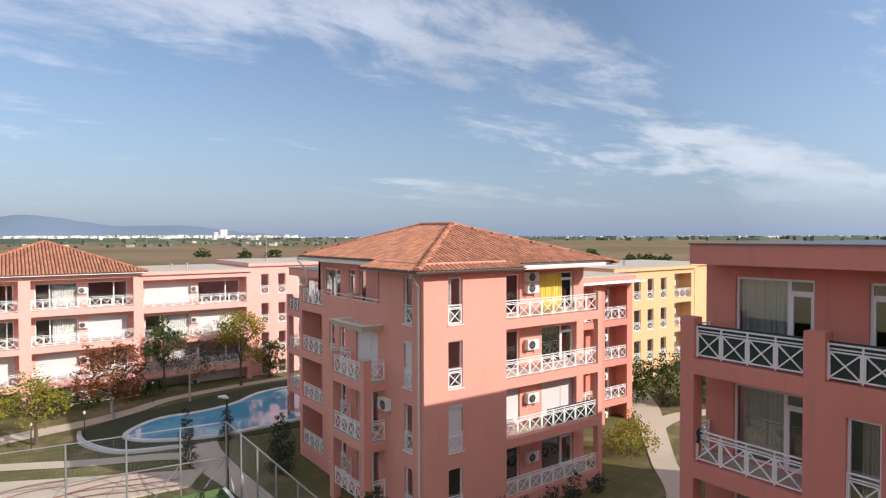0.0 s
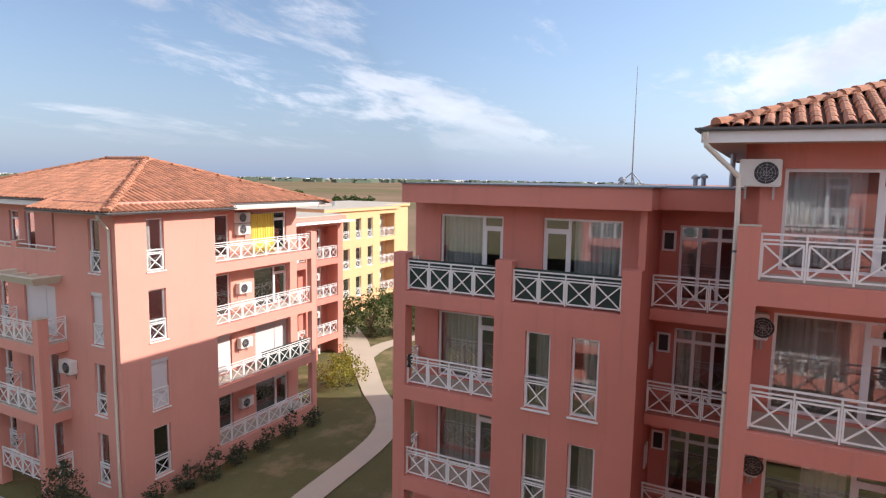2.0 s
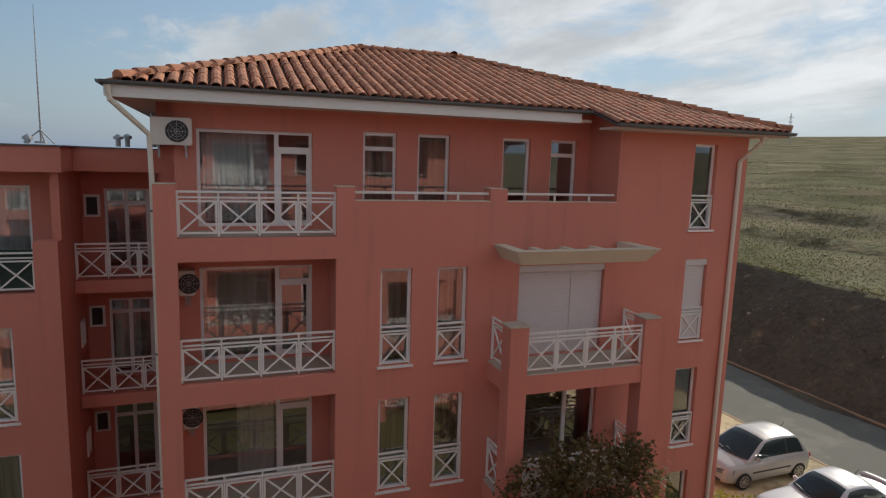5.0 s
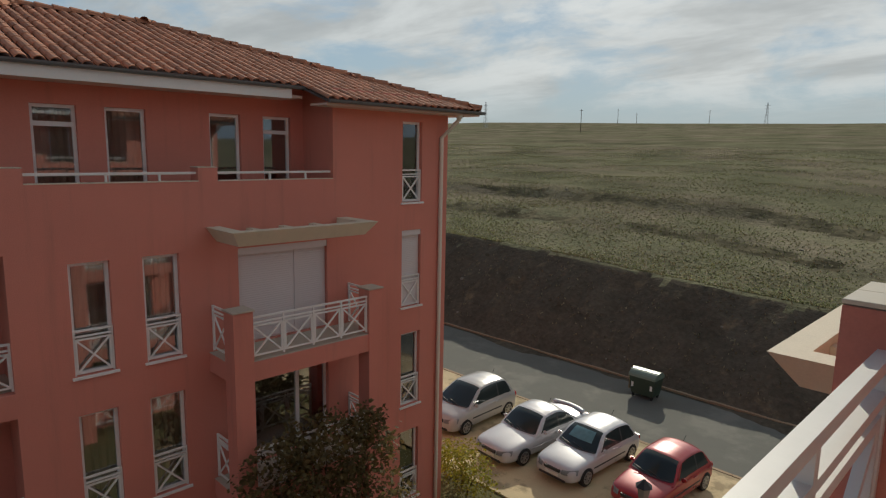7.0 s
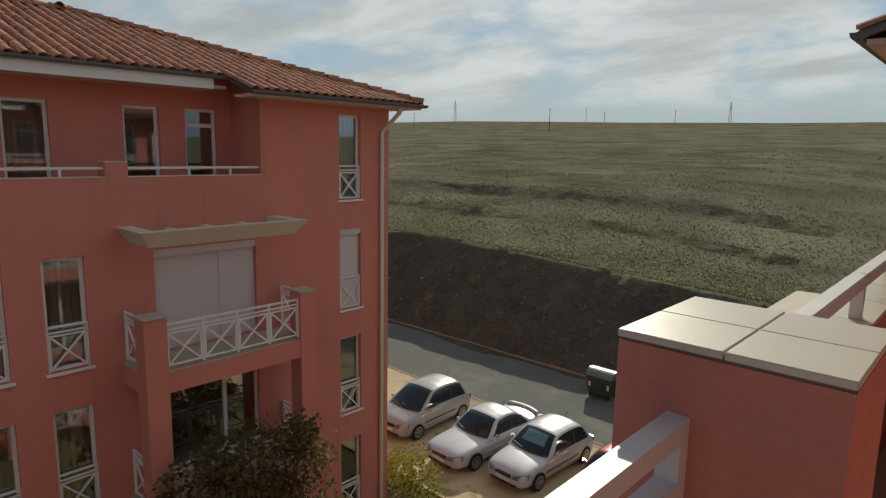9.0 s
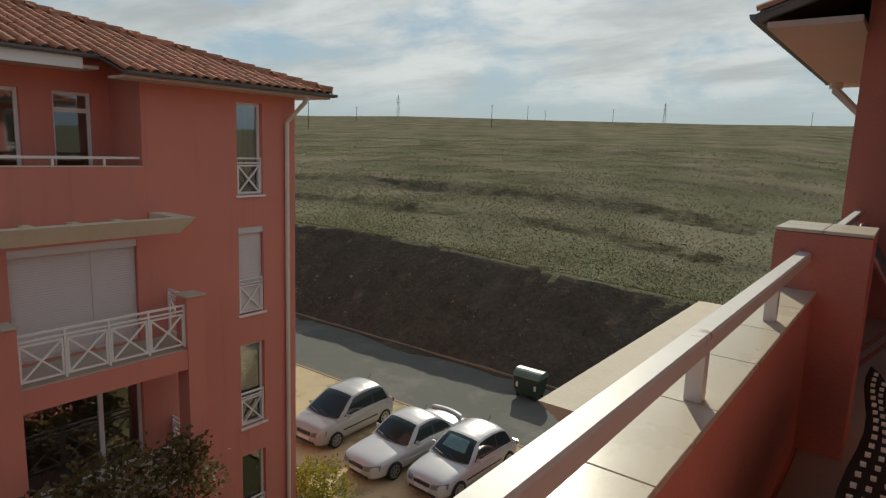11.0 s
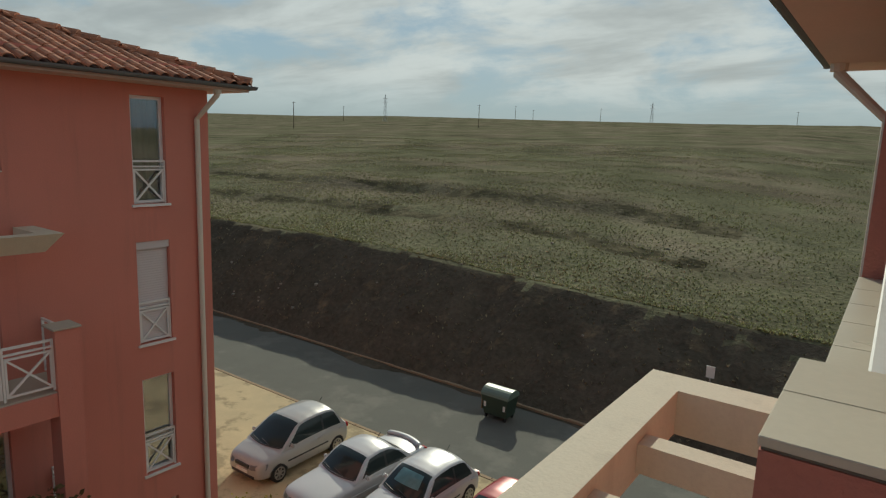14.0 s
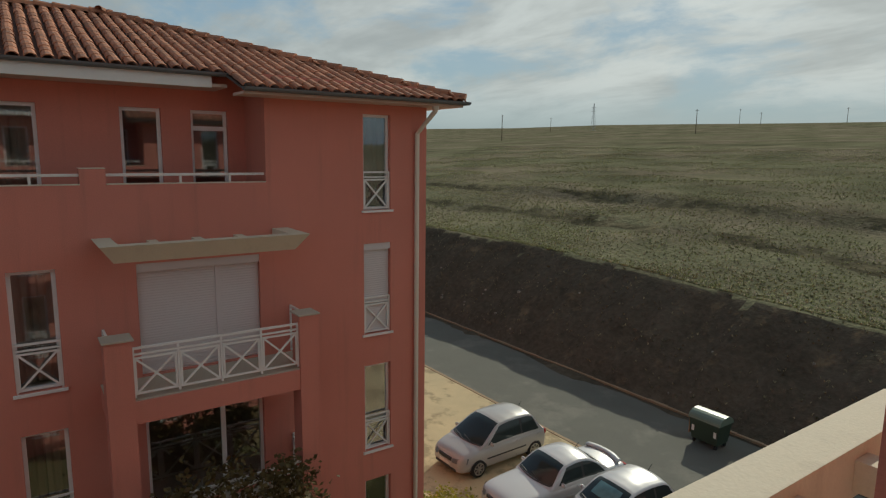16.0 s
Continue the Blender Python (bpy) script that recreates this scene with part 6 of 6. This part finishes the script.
for i, (x, y) in enumerate(((15.2, 20.9), (16.9, 21.0), (18.0, 20.8), (19.6, 20.9), (21.2, 20.8), (23.0, 20.9), (24.8, 20.8))):
    shrub(x, y, ground_z(x, y), [(0, 0, 0.35, 0.4), (0.3, 0.1, 0.6 + 0.2 * (i % 3), 0.35), (-0.3, 0, 0.5, 0.35)], 700, 0.10, HEDGE, "low dark shrub at the foot of the sunlit wall", 40 + i)
for i, (x, y) in enumerate(((8.6, 37.4), (9.6, 42.4), (11.8, 41.0))):
    shrub(x, y, ground_z(x, y), [(0, 0, 0.5, 0.45), (0, 0, 1.2, 0.4), (0, 0, 1.8, 0.28)], 800, 0.11, HEDGE, "slim dark shrub beside the paving", 50 + i)
for i, (x, y) in enumerate(((1.0, 55.2), (3.4, 55.6), (5.4, 55.2), (8.2, 55.6), (9.8, 56.0))):
    shrub(x, y, ground_z(x, y), [(0, 0, 0.7, 0.7), (0.6, 0, 0.9, 0.6), (-0.6, 0, 0.8, 0.6)], 800, 0.14, (LEAF_GREEN, LEAF_BROWN)[i % 2], "garden shrub before the ground-floor terraces", 60 + i)

# ---- pool, paths and court ----
WATER = material("pool_water", (0.10, 0.36, 0.52), 0.06, 0.10, 0.6, 0.25, 0.002, second=(0.18, 0.46, 0.60), second_scale=0.25)
COURT = material("green_court", (0.10, 0.16, 0.06), 0.9, 0.12, 20.0, 0.4, 0.002)
COURT_RED = material("red_edging", (0.36, 0.08, 0.07), 0.8, 0.1, 20.0, 0.6)
LINE = material("yellow_line", (0.60, 0.50, 0.08), 0.8, 0.1)
TURF = material("dark_turf", (0.045, 0.055, 0.022), 0.95, 0.2, 20.0, 0.4, 0.01)


def smooth_loop(pts, n=6):
    out = []
    m = len(pts)
    for i in range(m):
        p0, p1, p2, p3 = (Vector((*pts[(i + k) % m], 0)) for k in (-1, 0, 1, 2))
        for k in range(n):
            t = k / n
            q = 0.5 * ((2 * p1) + (p2 - p0) * t + (2 * p0 - 5 * p1 + 4 * p2 - p3) * t * t + (3 * p1 - p0 - 3 * p2 + p3) * t ** 3)
            out.append((q.x, q.y))
    return out


ZP = -11.80
POOL = smooth_loop([(6.4, 45.4), (7.6, 47.2), (9.4, 48.3), (12.1, 48.3), (14.9, 49.2), (17.5, 51.2), (20.9, 51.6), (25.0, 50.0), (25.5, 45.0), (21.5, 42.6), (17.3, 42.1), (14.3, 41.9), (11.6, 41.8), (9.0, 42.6), (7.1, 43.8)])
slab_poly("lawn", smooth_loop([(3.9, 45.6), (4.6, 49.0), (9.5, 51.6), (15.0, 53.2), (20.0, 54.2), (28.0, 53.0), (28.5, 43.0), (21.0, 40.9), (14.0, 40.8), (8.6, 41.3), (5.6, 42.3)]), ZP + 0.03, 0.2, TURF, "dark artificial turf round the pool", "lawn")
slab_poly("water", POOL, ZP + 0.10, 0.12, WATER, "clear light blue water of a curved pool", "pool water")


def rim(name, loop, w, z0, z1, mat, label, closed=True):
    bm = bmesh.new()
    m = len(loop)
    rows = []
    for i, (x, y) in enumerate(loop):
        a, b = Vector((*loop[(i - 1) % m], 0)), Vector((*loop[(i + 1) % m], 0))
        s = (b - a).normalized().cross(Vector((0, 0, 1))) * w / 2
        c = Vector((x, y, 0))
        rows.append([bm.verts.new((q.x, q.y, z)) for q, z in ((c - s, z0), (c - s, z1), (c + s, z1), (c + s, z0))])
    for i in range(m if closed else m - 1):
        r0, r1 = rows[i], rows[(i + 1) % m]
        for k in range(3):
            bm.faces.new((r0[k], r0[k + 1], r1[k + 1], r1[k]))
    tagged(part(name, bm, mat), label, name.replace("_", " "), kind="structure")


rim("pool_edge", POOL, 0.34, ZP - 0.1, ZP + 0.17, WHITE_WORN, "white rounded rim of the pool")
rim("kerb", smooth_loop([(4.0, 48.2), (3.9, 45.4), (5.6, 42.2), (8.6, 41.2), (8.65, 41.3), (5.7, 42.4), (4.1, 45.6)]), 0.16, ZP - 0.1, ZP + 0.16, WHITE_WORN, "curved pale kerb round the turf")
strip("path", [(-8, 47.2), (0.0, 49.6), (4.8, 50.7), (8.0, 52.2), (11.2, 54.2), (18.2, 55.6), (24, 55.8), (34, 55.0)], [1.8, 2.0, 1.7, 1.4, 1.2, 1.2, 1.2, 1.2], PAVING, 0.04, "pale paved garden path before the pink blocks", "path")
strip("path", [(-8, 47.5), (0.0, 43.4), (4.0, 41.4), (7.6, 40.0), (10.0, 38.4)], [1.2, 1.2, 1.2, 1.2, 1.4], PAVING, 0.045, "pale paved path between the lawns", "path")
strip("path", [(10.6, 42.0), (9.8, 38.4), (9.9, 35.5), (10.3, 31.5), (10.6, 27.0), (11.5, 20.0), (14.2, 15.2), (18.2, 15.6), (25.8, 16.8), (31.2, 21.4), (36.2, 25.8), (40.2, 29.4), (44, 33.5)], [1.4, 2.2, 1.8, 1.4, 1.3, 1.3, 1.3, 1.3, 1.35, 1.4, 1.8, 2.2, 2.2], PAVING, 0.05, "pale curved paved path between the blocks", "path")
strip("path", [(36.2, 25.8), (40.5, 26.4), (46, 24.5)], [1.4, 1.4, 1.4], PAVING, 0.06, "pale paved side path to the shrubs", "path")
ZC = -11.72
slab_poly("court", [(-8, 16), (9.0, 16), (9.0, 32.0), (-8, 34.0)], ZC, 0.15, COURT, "green sports court with yellow lines", "sports court")


def court_lines():
    bm = bmesh.new()
    for x0, x1, y0, y1 in ((-6, 7.8, 30.7, 30.8), (7.7, 7.8, 18, 30.7), (-6, 6.0, 29.1, 29.2), (5.9, 6.0, 23, 29.1), (2.0, 2.08, 18, 30.7)):
        box(bm, x0, x1, y0, y1, ZC + 0.002, ZC + 0.006)
    tagged(part("court_lines", bm, LINE), "thin yellow painted court lines", "line marking", kind="structure")
    bm = bmesh.new()
    for i in range(17):
        x = -8 + i
        y = 32.05 + (8.5 - x) * 0.118
        box(bm, x, x + 0.99, y - 0.06, y + 0.06, ZC - 0.2, ZC + 0.32)
    box(bm, 9.02, 9.14, 16, 32.0, ZC - 0.2, ZC + 0.32)
    tagged(part("court_board", bm, COURT), "low green board along the court's edge", "board", kind="structure")
    bm = bmesh.new()
    box(bm, 9.0, 9.17, 16, 32.0, ZC + 0.322, ZC + 0.36)
    tagged(part("board_cap", bm, WHITE), "white cap along the court board", "board", kind="structure")


court_lines()


def golf_lane(pts, w):
    strip("golf_lane", pts, [w] * len(pts), COURT, 0.10, "green mini-golf lane with red edging", "golf lane")
    for sgn in (-1, 1):
        off = []
        for i, p in enumerate(pts):
            a, b = Vector(pts[max(i - 1, 0)]), Vector(pts[min(i + 1, len(pts) - 1)])
            d = (b - a).normalized()
            off.append((p[0] + sgn * d.y * (w / 2 + 0.05), p[1] - sgn * d.x * (w / 2 + 0.05)))
        strip("golf_edge", off, [0.10] * len(off), COURT_RED, 0.16, "red edging of a mini-golf lane", "edging")


slab_poly("paving", [(-6, 35.4), (8.0, 34.2), (9.2, 36.2), (2.4, 39.4), (-2, 41.5), (-6, 43)], ZC + 0.02, 0.1, PAVING, "pale paving round the mini-golf lanes", "paving")
golf_lane([(2.4, 37.2), (4.6, 37.4), (7.0, 36.9)], 0.9)
golf_lane([(0.6, 35.6), (3.0, 36.2), (5.6, 35.4), (7.6, 34.9)], 0.8)
golf_lane([(-2.0, 37.4), (0.6, 38.6), (2.6, 38.4)], 0.8)


def fence():
    b = empty("fence", "tall galvanised mesh fence round the sports court", "fence")
    posts = [(x, 32.35 + (8.5 - x) * 0.118) for x in (9.3, 7.1, 4.7, 2.2, -0.4, -3.0)] + [(9.30, y) for y in (29.8, 27.4, 25.0, 22.6, 20.2, 17.8)]
    h = 3.7
    for x, y in posts:
        bm = bmesh.new()
        tube(bm, [(x, y, ZC - 0.1), (x, y, ZC + h)], 0.045, 6)
        part("post", bm, STEEL, b)
    def run(seq):
        for (x0, y0), (x1, y1) in zip(seq, seq[1:]):
            for z in (ZC + h - 0.03, ZC + h * 0.5):
                bm = bmesh.new()
                bar(bm, (x0, y0, z), (x1, y1, z), 0.045)
                part("rail", bm, STEEL, b)
            bm = bmesh.new()
            bar(bm, (x0, y0, ZC + h * 0.5), ((x0 + x1) / 2, (y0 + y1) / 2, ZC + 0.4), 0.03)
            part("brace", bm, STEEL, b)
        bm = bmesh.new()
        for (x0, y0), (x1, y1) in zip(seq, seq[1:]):
            n = 14
            for i in range(n):
                t = i / n
                x, y = x0 + (x1 - x0) * t, y0 + (y1 - y0) * t
                bar(bm, (x, y, ZC + 0.36), (x, y, ZC + h), 0.0025)
            for i in range(18):
                z = ZC + 0.4 + i * 0.185
                bar(bm, (x0, y0, z), (x1, y1, z), 0.0025)
        ob = part("mesh", bm, STEEL, b)
        tagged(ob, kind="stuff")
    run(posts[:6])
    run([posts[0]] + posts[6:])


fence()


def court_lamp(x, y):
    z = ground_z(x, y)
    b = empty("lamp_post", "tall dark lamp post with white head at the court", "lamp post")
    bm = bmesh.new()
    tube(bm, [(x, y, z), (x, y, z + 2), (x, y, z + 4.9)], [0.07, 0.06, 0.05], 8)
    part("pole", bm, DARK, b)
    bm = bmesh.new()
    tube(bm, [(x - 0.45, y, z + 5.05), (x - 0.1, y, z + 5.0), (x + 0.06, y, z + 4.9)], [0.05, 0.11, 0.06], 8)
    part("lamp_head", bm, WHITE, b)


court_lamp(9.42, 32.5)


def garden_lamp(x, y, h=1.6):
    z = ground_z(x, y)
    b = empty("garden_lamp", "slim garden lamp post on the lawn", "garden lamp", "garden lamps")
    bm = bmesh.new()
    tube(bm, [(x, y, z), (x, y, z + h)], 0.035, 6)
    part("pole", bm, DARK, b)
    bm = bmesh.new()
    tube(bm, [(x, y, z + h), (x, y, z + h + 0.1), (x, y, z + h + 0.22)], [0.05, 0.09, 0.03], 8)
    part("globe", bm, WHITE, b)


for x, y in ((9.6, 53.6), (17.0, 43.5), (34.0, 20.6), (1.2, 46.0), (4.2, 47.0)):
    garden_lamp(x, y)

# ---- terrace things ----
def folding_chair(x, y, z):
    fabric = material("grey_blue_fabric", (0.22, 0.23, 0.25), 0.9, 0.12, 60.0, 2.0, 0.001)
    chrome = material("chrome_tube", (0.62, 0.62, 0.62), 0.18, 0.04, 20.0, 1.0, metal=0.95)
    b = empty("folding_chair", "folding chair with chrome tubes and grey fabric, leaning on the terrace", "chair")
    for dy in (-0.24, 0.24):
        bm = bmesh.new()
        tube(bm, [(x - 0.30, y + dy, z), (x + 0.05, y + dy, z + 0.45), (x + 0.30, y + dy, z + 0.92)], 0.014, 8)
        part("back_tube", bm, chrome, b)
        bm = bmesh.new()
        tube(bm, [(x + 0.30, y + dy * 0.9, z), (x + 0.02, y + dy * 0.9, z + 0.36), (x - 0.24, y + dy * 0.9, z + 0.46)], 0.014, 8)
        part("leg", bm, chrome, b)
    bm = bmesh.new()
    tube(bm, [(x + 0.30, y - 0.24, z + 0.92), (x + 0.31, y, z + 0.935), (x + 0.30, y + 0.24, z + 0.92)], 0.014, 8)
    part("top_tube", bm, chrome, b)
    bm = bmesh.new()
    soft_box(bm, x - 0.26, x + 0.06, y - 0.22, y + 0.22, z + 0.44, z + 0.47, 0.01)
    part("seat", bm, fabric, b)
    bm = bmesh.new()
    n = 6
    rows = [[bm.verts.new((x + 0.09 + 0.20 * i / n - 0.03 * math.sin(math.pi * i / n), y + s * 0.22, z + 0.52 + 0.36 * i / n)) for s in (-1, 1)] for i in range(n + 1)]
    for r0, r1 in zip(rows, rows[1:]):
        bm.faces.new((r0[0], r0[1], r1[1], r1[0]))
    bmesh.ops.solidify(bm, geom=bm.faces[:], thickness=0.012)
    part("backrest", bm, fabric, b)


folding_chair(0.22, -7.65, FL[0])


def dotted_mat():
    cloth = material("dark_brown_cloth", (0.035, 0.026, 0.022), 0.9, 0.15, 60.0, 3.0, 0.001)
    b = empty("rolled_mat", "dark brown mat with pale dots, leaning at the parapet", "mat")
    bm = bmesh.new()
    def at(i, t):
        return Vector((0.34 - 0.20 * t + 0.015 * math.sin(i * 0.9), -4.45 - 0.15 * i, FL[0] + 0.02 + 0.50 * math.cos(t * 1.35) * (1 - 0.12 * t)))
    n, m = 11, 6
    vs = [[bm.verts.new(at(i, k / m)) for k in range(m + 1)] for i in range(n)]
    for i in range(n - 1):
        for k in range(m):
            bm.faces.new((vs[i][k], vs[i + 1][k], vs[i + 1][k + 1], vs[i][k + 1]))
    bmesh.ops.solidify(bm, geom=bm.faces[:], thickness=0.02)
    part("cloth", bm, cloth, b, smooth=True)
    bm = bmesh.new()
    for i in range(1, 20):
        for k in range(1, 7):
            p = at(i * 0.5, k / 7.3)
            s = 0.007
            box(bm, p.x - s, p.x + s, p.y - s, p.y + s, p.z + 0.004, p.z + 0.014)
    tagged(part("dots", bm, PIPE, b, "rows of pale dots"), kind="stuff")


dotted_mat()

# ---- the hill, its poles and the distance ----
def pole_line():
    fwd, right = Vector((0.59, -0.807, 0)), Vector((-0.807, -0.59, 0))
    for px, d, h, lattice in ((522, 330, 14, 0), (607, 560, 13, 0), (678, 480, 20, 1), (838, 360, 13, 0), (900, 560, 13, 0), (930, 520, 9, 0), (1045, 560, 12, 0), (1132, 560, 18, 1), (1380, 570, 12, 0), (365, 400, 14, 0), (260, 560, 10, 0)):
        p = Vector((0.6, -5.0, 0)) + (fwd + right * ((px - 784) / 1075)) * d
        z = ground_z(p.x, p.y)
        bm = bmesh.new()
        if lattice:
            for a, c in ((-1, -1), (1, -1), (1, 1), (-1, 1)):
                bar(bm, p + Vector((a * 1.3, c * 1.3, z - 1)), p + Vector((a * 0.15, c * 0.15, z + h)), 0.16)
            for k in range(6):
                w0, w1 = 1.3 - 0.19 * k, 1.3 - 0.19 * (k + 1)
                bar(bm, p + Vector((-w0, -w0, z + h * k / 6)), p + Vector((w1, w1, z + h * (k + 1) / 6)), 0.12)
                bar(bm, p + Vector((w0, w0, z + h * k / 6)), p + Vector((-w1, -w1, z + h * (k + 1) / 6)), 0.12)
            for k in (0.72, 0.86):
                bar(bm, p + Vector((-2.2, 0, z + h * k)), p + Vector((2.2, 0, z + h * k)), 0.2)
            tagged(part("pylon", bm, STEEL), "lattice steel pylon on the far hilltop", "pylon", "hilltop pylons")
        else:
            tube(bm, [p + Vector((0, 0, z - 1)), p + Vector((0, 0, z + h))], [0.22, 0.16], 6)
            bar(bm, p + Vector((-1.1, 0, z + h - 0.7)), p + Vector((1.1, 0, z + h - 0.7)), 0.15)
            tagged(part("utility_pole", bm, BARK), "dark utility pole on the far hilltop", "utility pole", "hilltop poles")


pole_line()


def tufts():
    rnd = random.Random(77)
    mats = (material("grass_tufts", (0.42, 0.41, 0.21), 0.95, 0.3, 3.0, 0.3, spread=0.9, random_island=True, spec=0.0), material("dry_tufts", (0.56, 0.48, 0.34), 0.95, 0.3, 3.0, 0.3, spread=0.9, random_island=True, spec=0.0), material("bank_weeds", (0.26, 0.22, 0.13), 0.95, 0.3, 3.0, 0.3, spread=0.9, random_island=True))
    for which, count in ((0, 75000), (1, 34000), (2, 1600)):
        vs, fs = [], []
        for _ in range(count):
            if which < 2:
                d = 32.3 + 100 * rnd.random() ** 1.9
                x, y = rnd.uniform(-16, 40 + d * 0.9), -d
                if noise.noise((x * 0.13, y * 0.13, which * 9.0)) + rnd.uniform(-0.35, 0.35) < (-0.22 if which == 0 else 0.0):
                    continue
                h = (0.075 if which == 0 else 0.085) * (1 + d * 0.008)
            else:
                x, y = rnd.uniform(-10, 45), -rnd.uniform(27.0, 32.4)
                h = 0.09
            z = ground_z(x, y)
            for _b in range(4):
                a, s = rnd.uniform(0, 6.28), h * rnd.uniform(0.5, 1.3)
                dx, dy = math.cos(a) * s, math.sin(a) * s
                k = len(vs)
                vs += [(x - dy * 0.35, y + dx * 0.35, z - 0.02), (x + dy * 0.35, y - dx * 0.35, z - 0.02), (x + dx * 0.9, y + dy * 0.9, z + s * 0.75)]
                fs.append((k, k + 1, k + 2))
        me = bpy.data.meshes.new("grass_tufts")
        me.from_pydata(vs, [], fs)
        me.materials.append(mats[which])
        tagged(new("grass_tufts", me), ("green grass tufts on the hill field", "dry straw-coloured grass tufts on the hill", "dark weeds on the earth bank")[which], "grass", kind="stuff")


tufts()


def stones():
    rnd = random.Random(5)
    pale = material("pale_stones", (0.30, 0.27, 0.23), 0.9, 0.2, spread=0.5, random_island=True)
    bm = bmesh.new()
    for _ in range(70):
        x, y = rnd.uniform(-5, 60), -rnd.uniform(27.2, 62)
        if rnd.random() < 0.35:
            y = -rnd.uniform(26.9, 30)
        z, s = ground_z(x, y), rnd.uniform(0.03, 0.09)
        box(bm, x - s, x + s, y - s * 0.8, y + s * 0.8, z - 0.03, z + s)
    tagged(part("stones", bm, pale), "scattered pale stones and litter on bank and field", "stones", kind="stuff")


stones()


def town():
    rnd = random.Random(9)
    mats = [material("far_white_wall", (0.70, 0.70, 0.70), 0.9, 0.05, spread=0.4, random_island=True), material("far_cream_wall", (0.50, 0.44, 0.38), 0.9, 0.05, spread=0.4, random_island=True), material("far_trees", (0.09, 0.12, 0.085), 0.95, 0.1, spread=0.6, random_island=True)]
    bms = [bmesh.new() for _ in mats]
    def put(k, head, d, w, h, dep=None):
        x, y = d * math.sin(radians(head)), d * math.cos(radians(head))
        z = -13.0
        vs = box(bms[k], x - w / 2, x + w / 2, y - (dep or w) / 2, y + (dep or w) / 2, z - 2, z + h)
        r = Matrix.Rotation(radians(rnd.uniform(-40, 40)), 3, "Z")
        c = Vector((x, y, 0))
        for v in vs:
            v.co = c + r @ (v.co - c)
    for _ in range(2300):
        head = -4 + 84 * rnd.random() ** 1.5
        dens = 1.0 if head < 32 else 0.45
        if rnd.random() > dens:
            continue
        d = rnd.uniform(2300, 3700)
        put(0 if rnd.random() < 0.6 else 1, head, d, rnd.uniform(7, 19), rnd.uniform(4, 15) * (1.3 if head < 22 else 0.7))
    put(0, 15.8, 2500, 22, 40)
    put(0, 15.2, 2500, 14, 30)
    for _ in range(420):
        head, d = rnd.uniform(-4, 82), rnd.uniform(1500, 2700)
        put(2, head, d, rnd.uniform(20, 70), rnd.uniform(4, 11), 10)
    for _ in range(90):
        head, d = rnd.uniform(-2, 26), rnd.uniform(900, 1500)
        put(rnd.choice((1, 2, 2, 2, 2)), head, d, rnd.uniform(4, 10), rnd.uniform(2, 4.5))
    for bm, m, nm, lab in zip(bms, mats, ("far_town", "far_town", "far_trees"), ("white houses of a far seaside town", "cream houses of a far seaside town", "far tree belts on the plain")):
        tagged(part(nm, bm, m), lab, "town" if nm == "far_town" else "trees", kind="stuff")


town()


def far_bushes():
    for i, (head, d, w, h) in enumerate(((52.6, 300, 9, 5.5), (55.2, 310, 7, 4.5), (53.8, 305, 8, 5.0), (62.0, 330, 11, 4.5), (49.0, 420, 9, 4.5), (17.5, 420, 8, 5.0), (20.0, 430, 9, 5.0), (14.0, 450, 10, 4.5))):
        x, y = d * math.sin(radians(head)), d * math.cos(radians(head))
        shrub(x, y, ground_z(x, y), [(-w * 0.3, 0, h * 0.4, w * 0.3), (0, 0, h * 0.55, w * 0.36), (w * 0.32, 0, h * 0.4, w * 0.3)], 700, 1.1, LEAF_GREEN, "large dark bush standing on the far plain", 80 + i, "bush")


far_bushes()


def mountain():
    # distance haze is put into the blue-grey base colour
    m = material("haze_tinted_mountain", (0.155, 0.21, 0.285), 0.98, 0.06, 0.01, 0.002)
    bm = bmesh.new()
    rows = []
    for i in range(60):
        head = -25 + 50 * i / 59
        h = 150 * max(0.0, min(1.0, (24.0 - head) / 22.0)) ** 0.8 * (0.86 + 0.14 * math.sin(head * 0.55 + 0.6)) + 8 * noise.noise((head * 0.6, 0, 0))
        r = []
        for d, k in ((3900, 0.0), (4200, 0.75), (4500, 1.0)):
            r.append(bm.verts.new((d * math.sin(radians(head)), d * math.cos(radians(head)), -15 + max(h, 0) * k)))
        rows.append(r)
    for r0, r1 in zip(rows, rows[1:]):
        for k in range(2):
            bm.faces.new((r0[k], r1[k], r1[k + 1], r0[k + 1]))
    tagged(part("mountain", bm, m, smooth=True), "low mountain ridge on the horizon, coloured blue for haze", "mountain", kind="structure")


mountain()
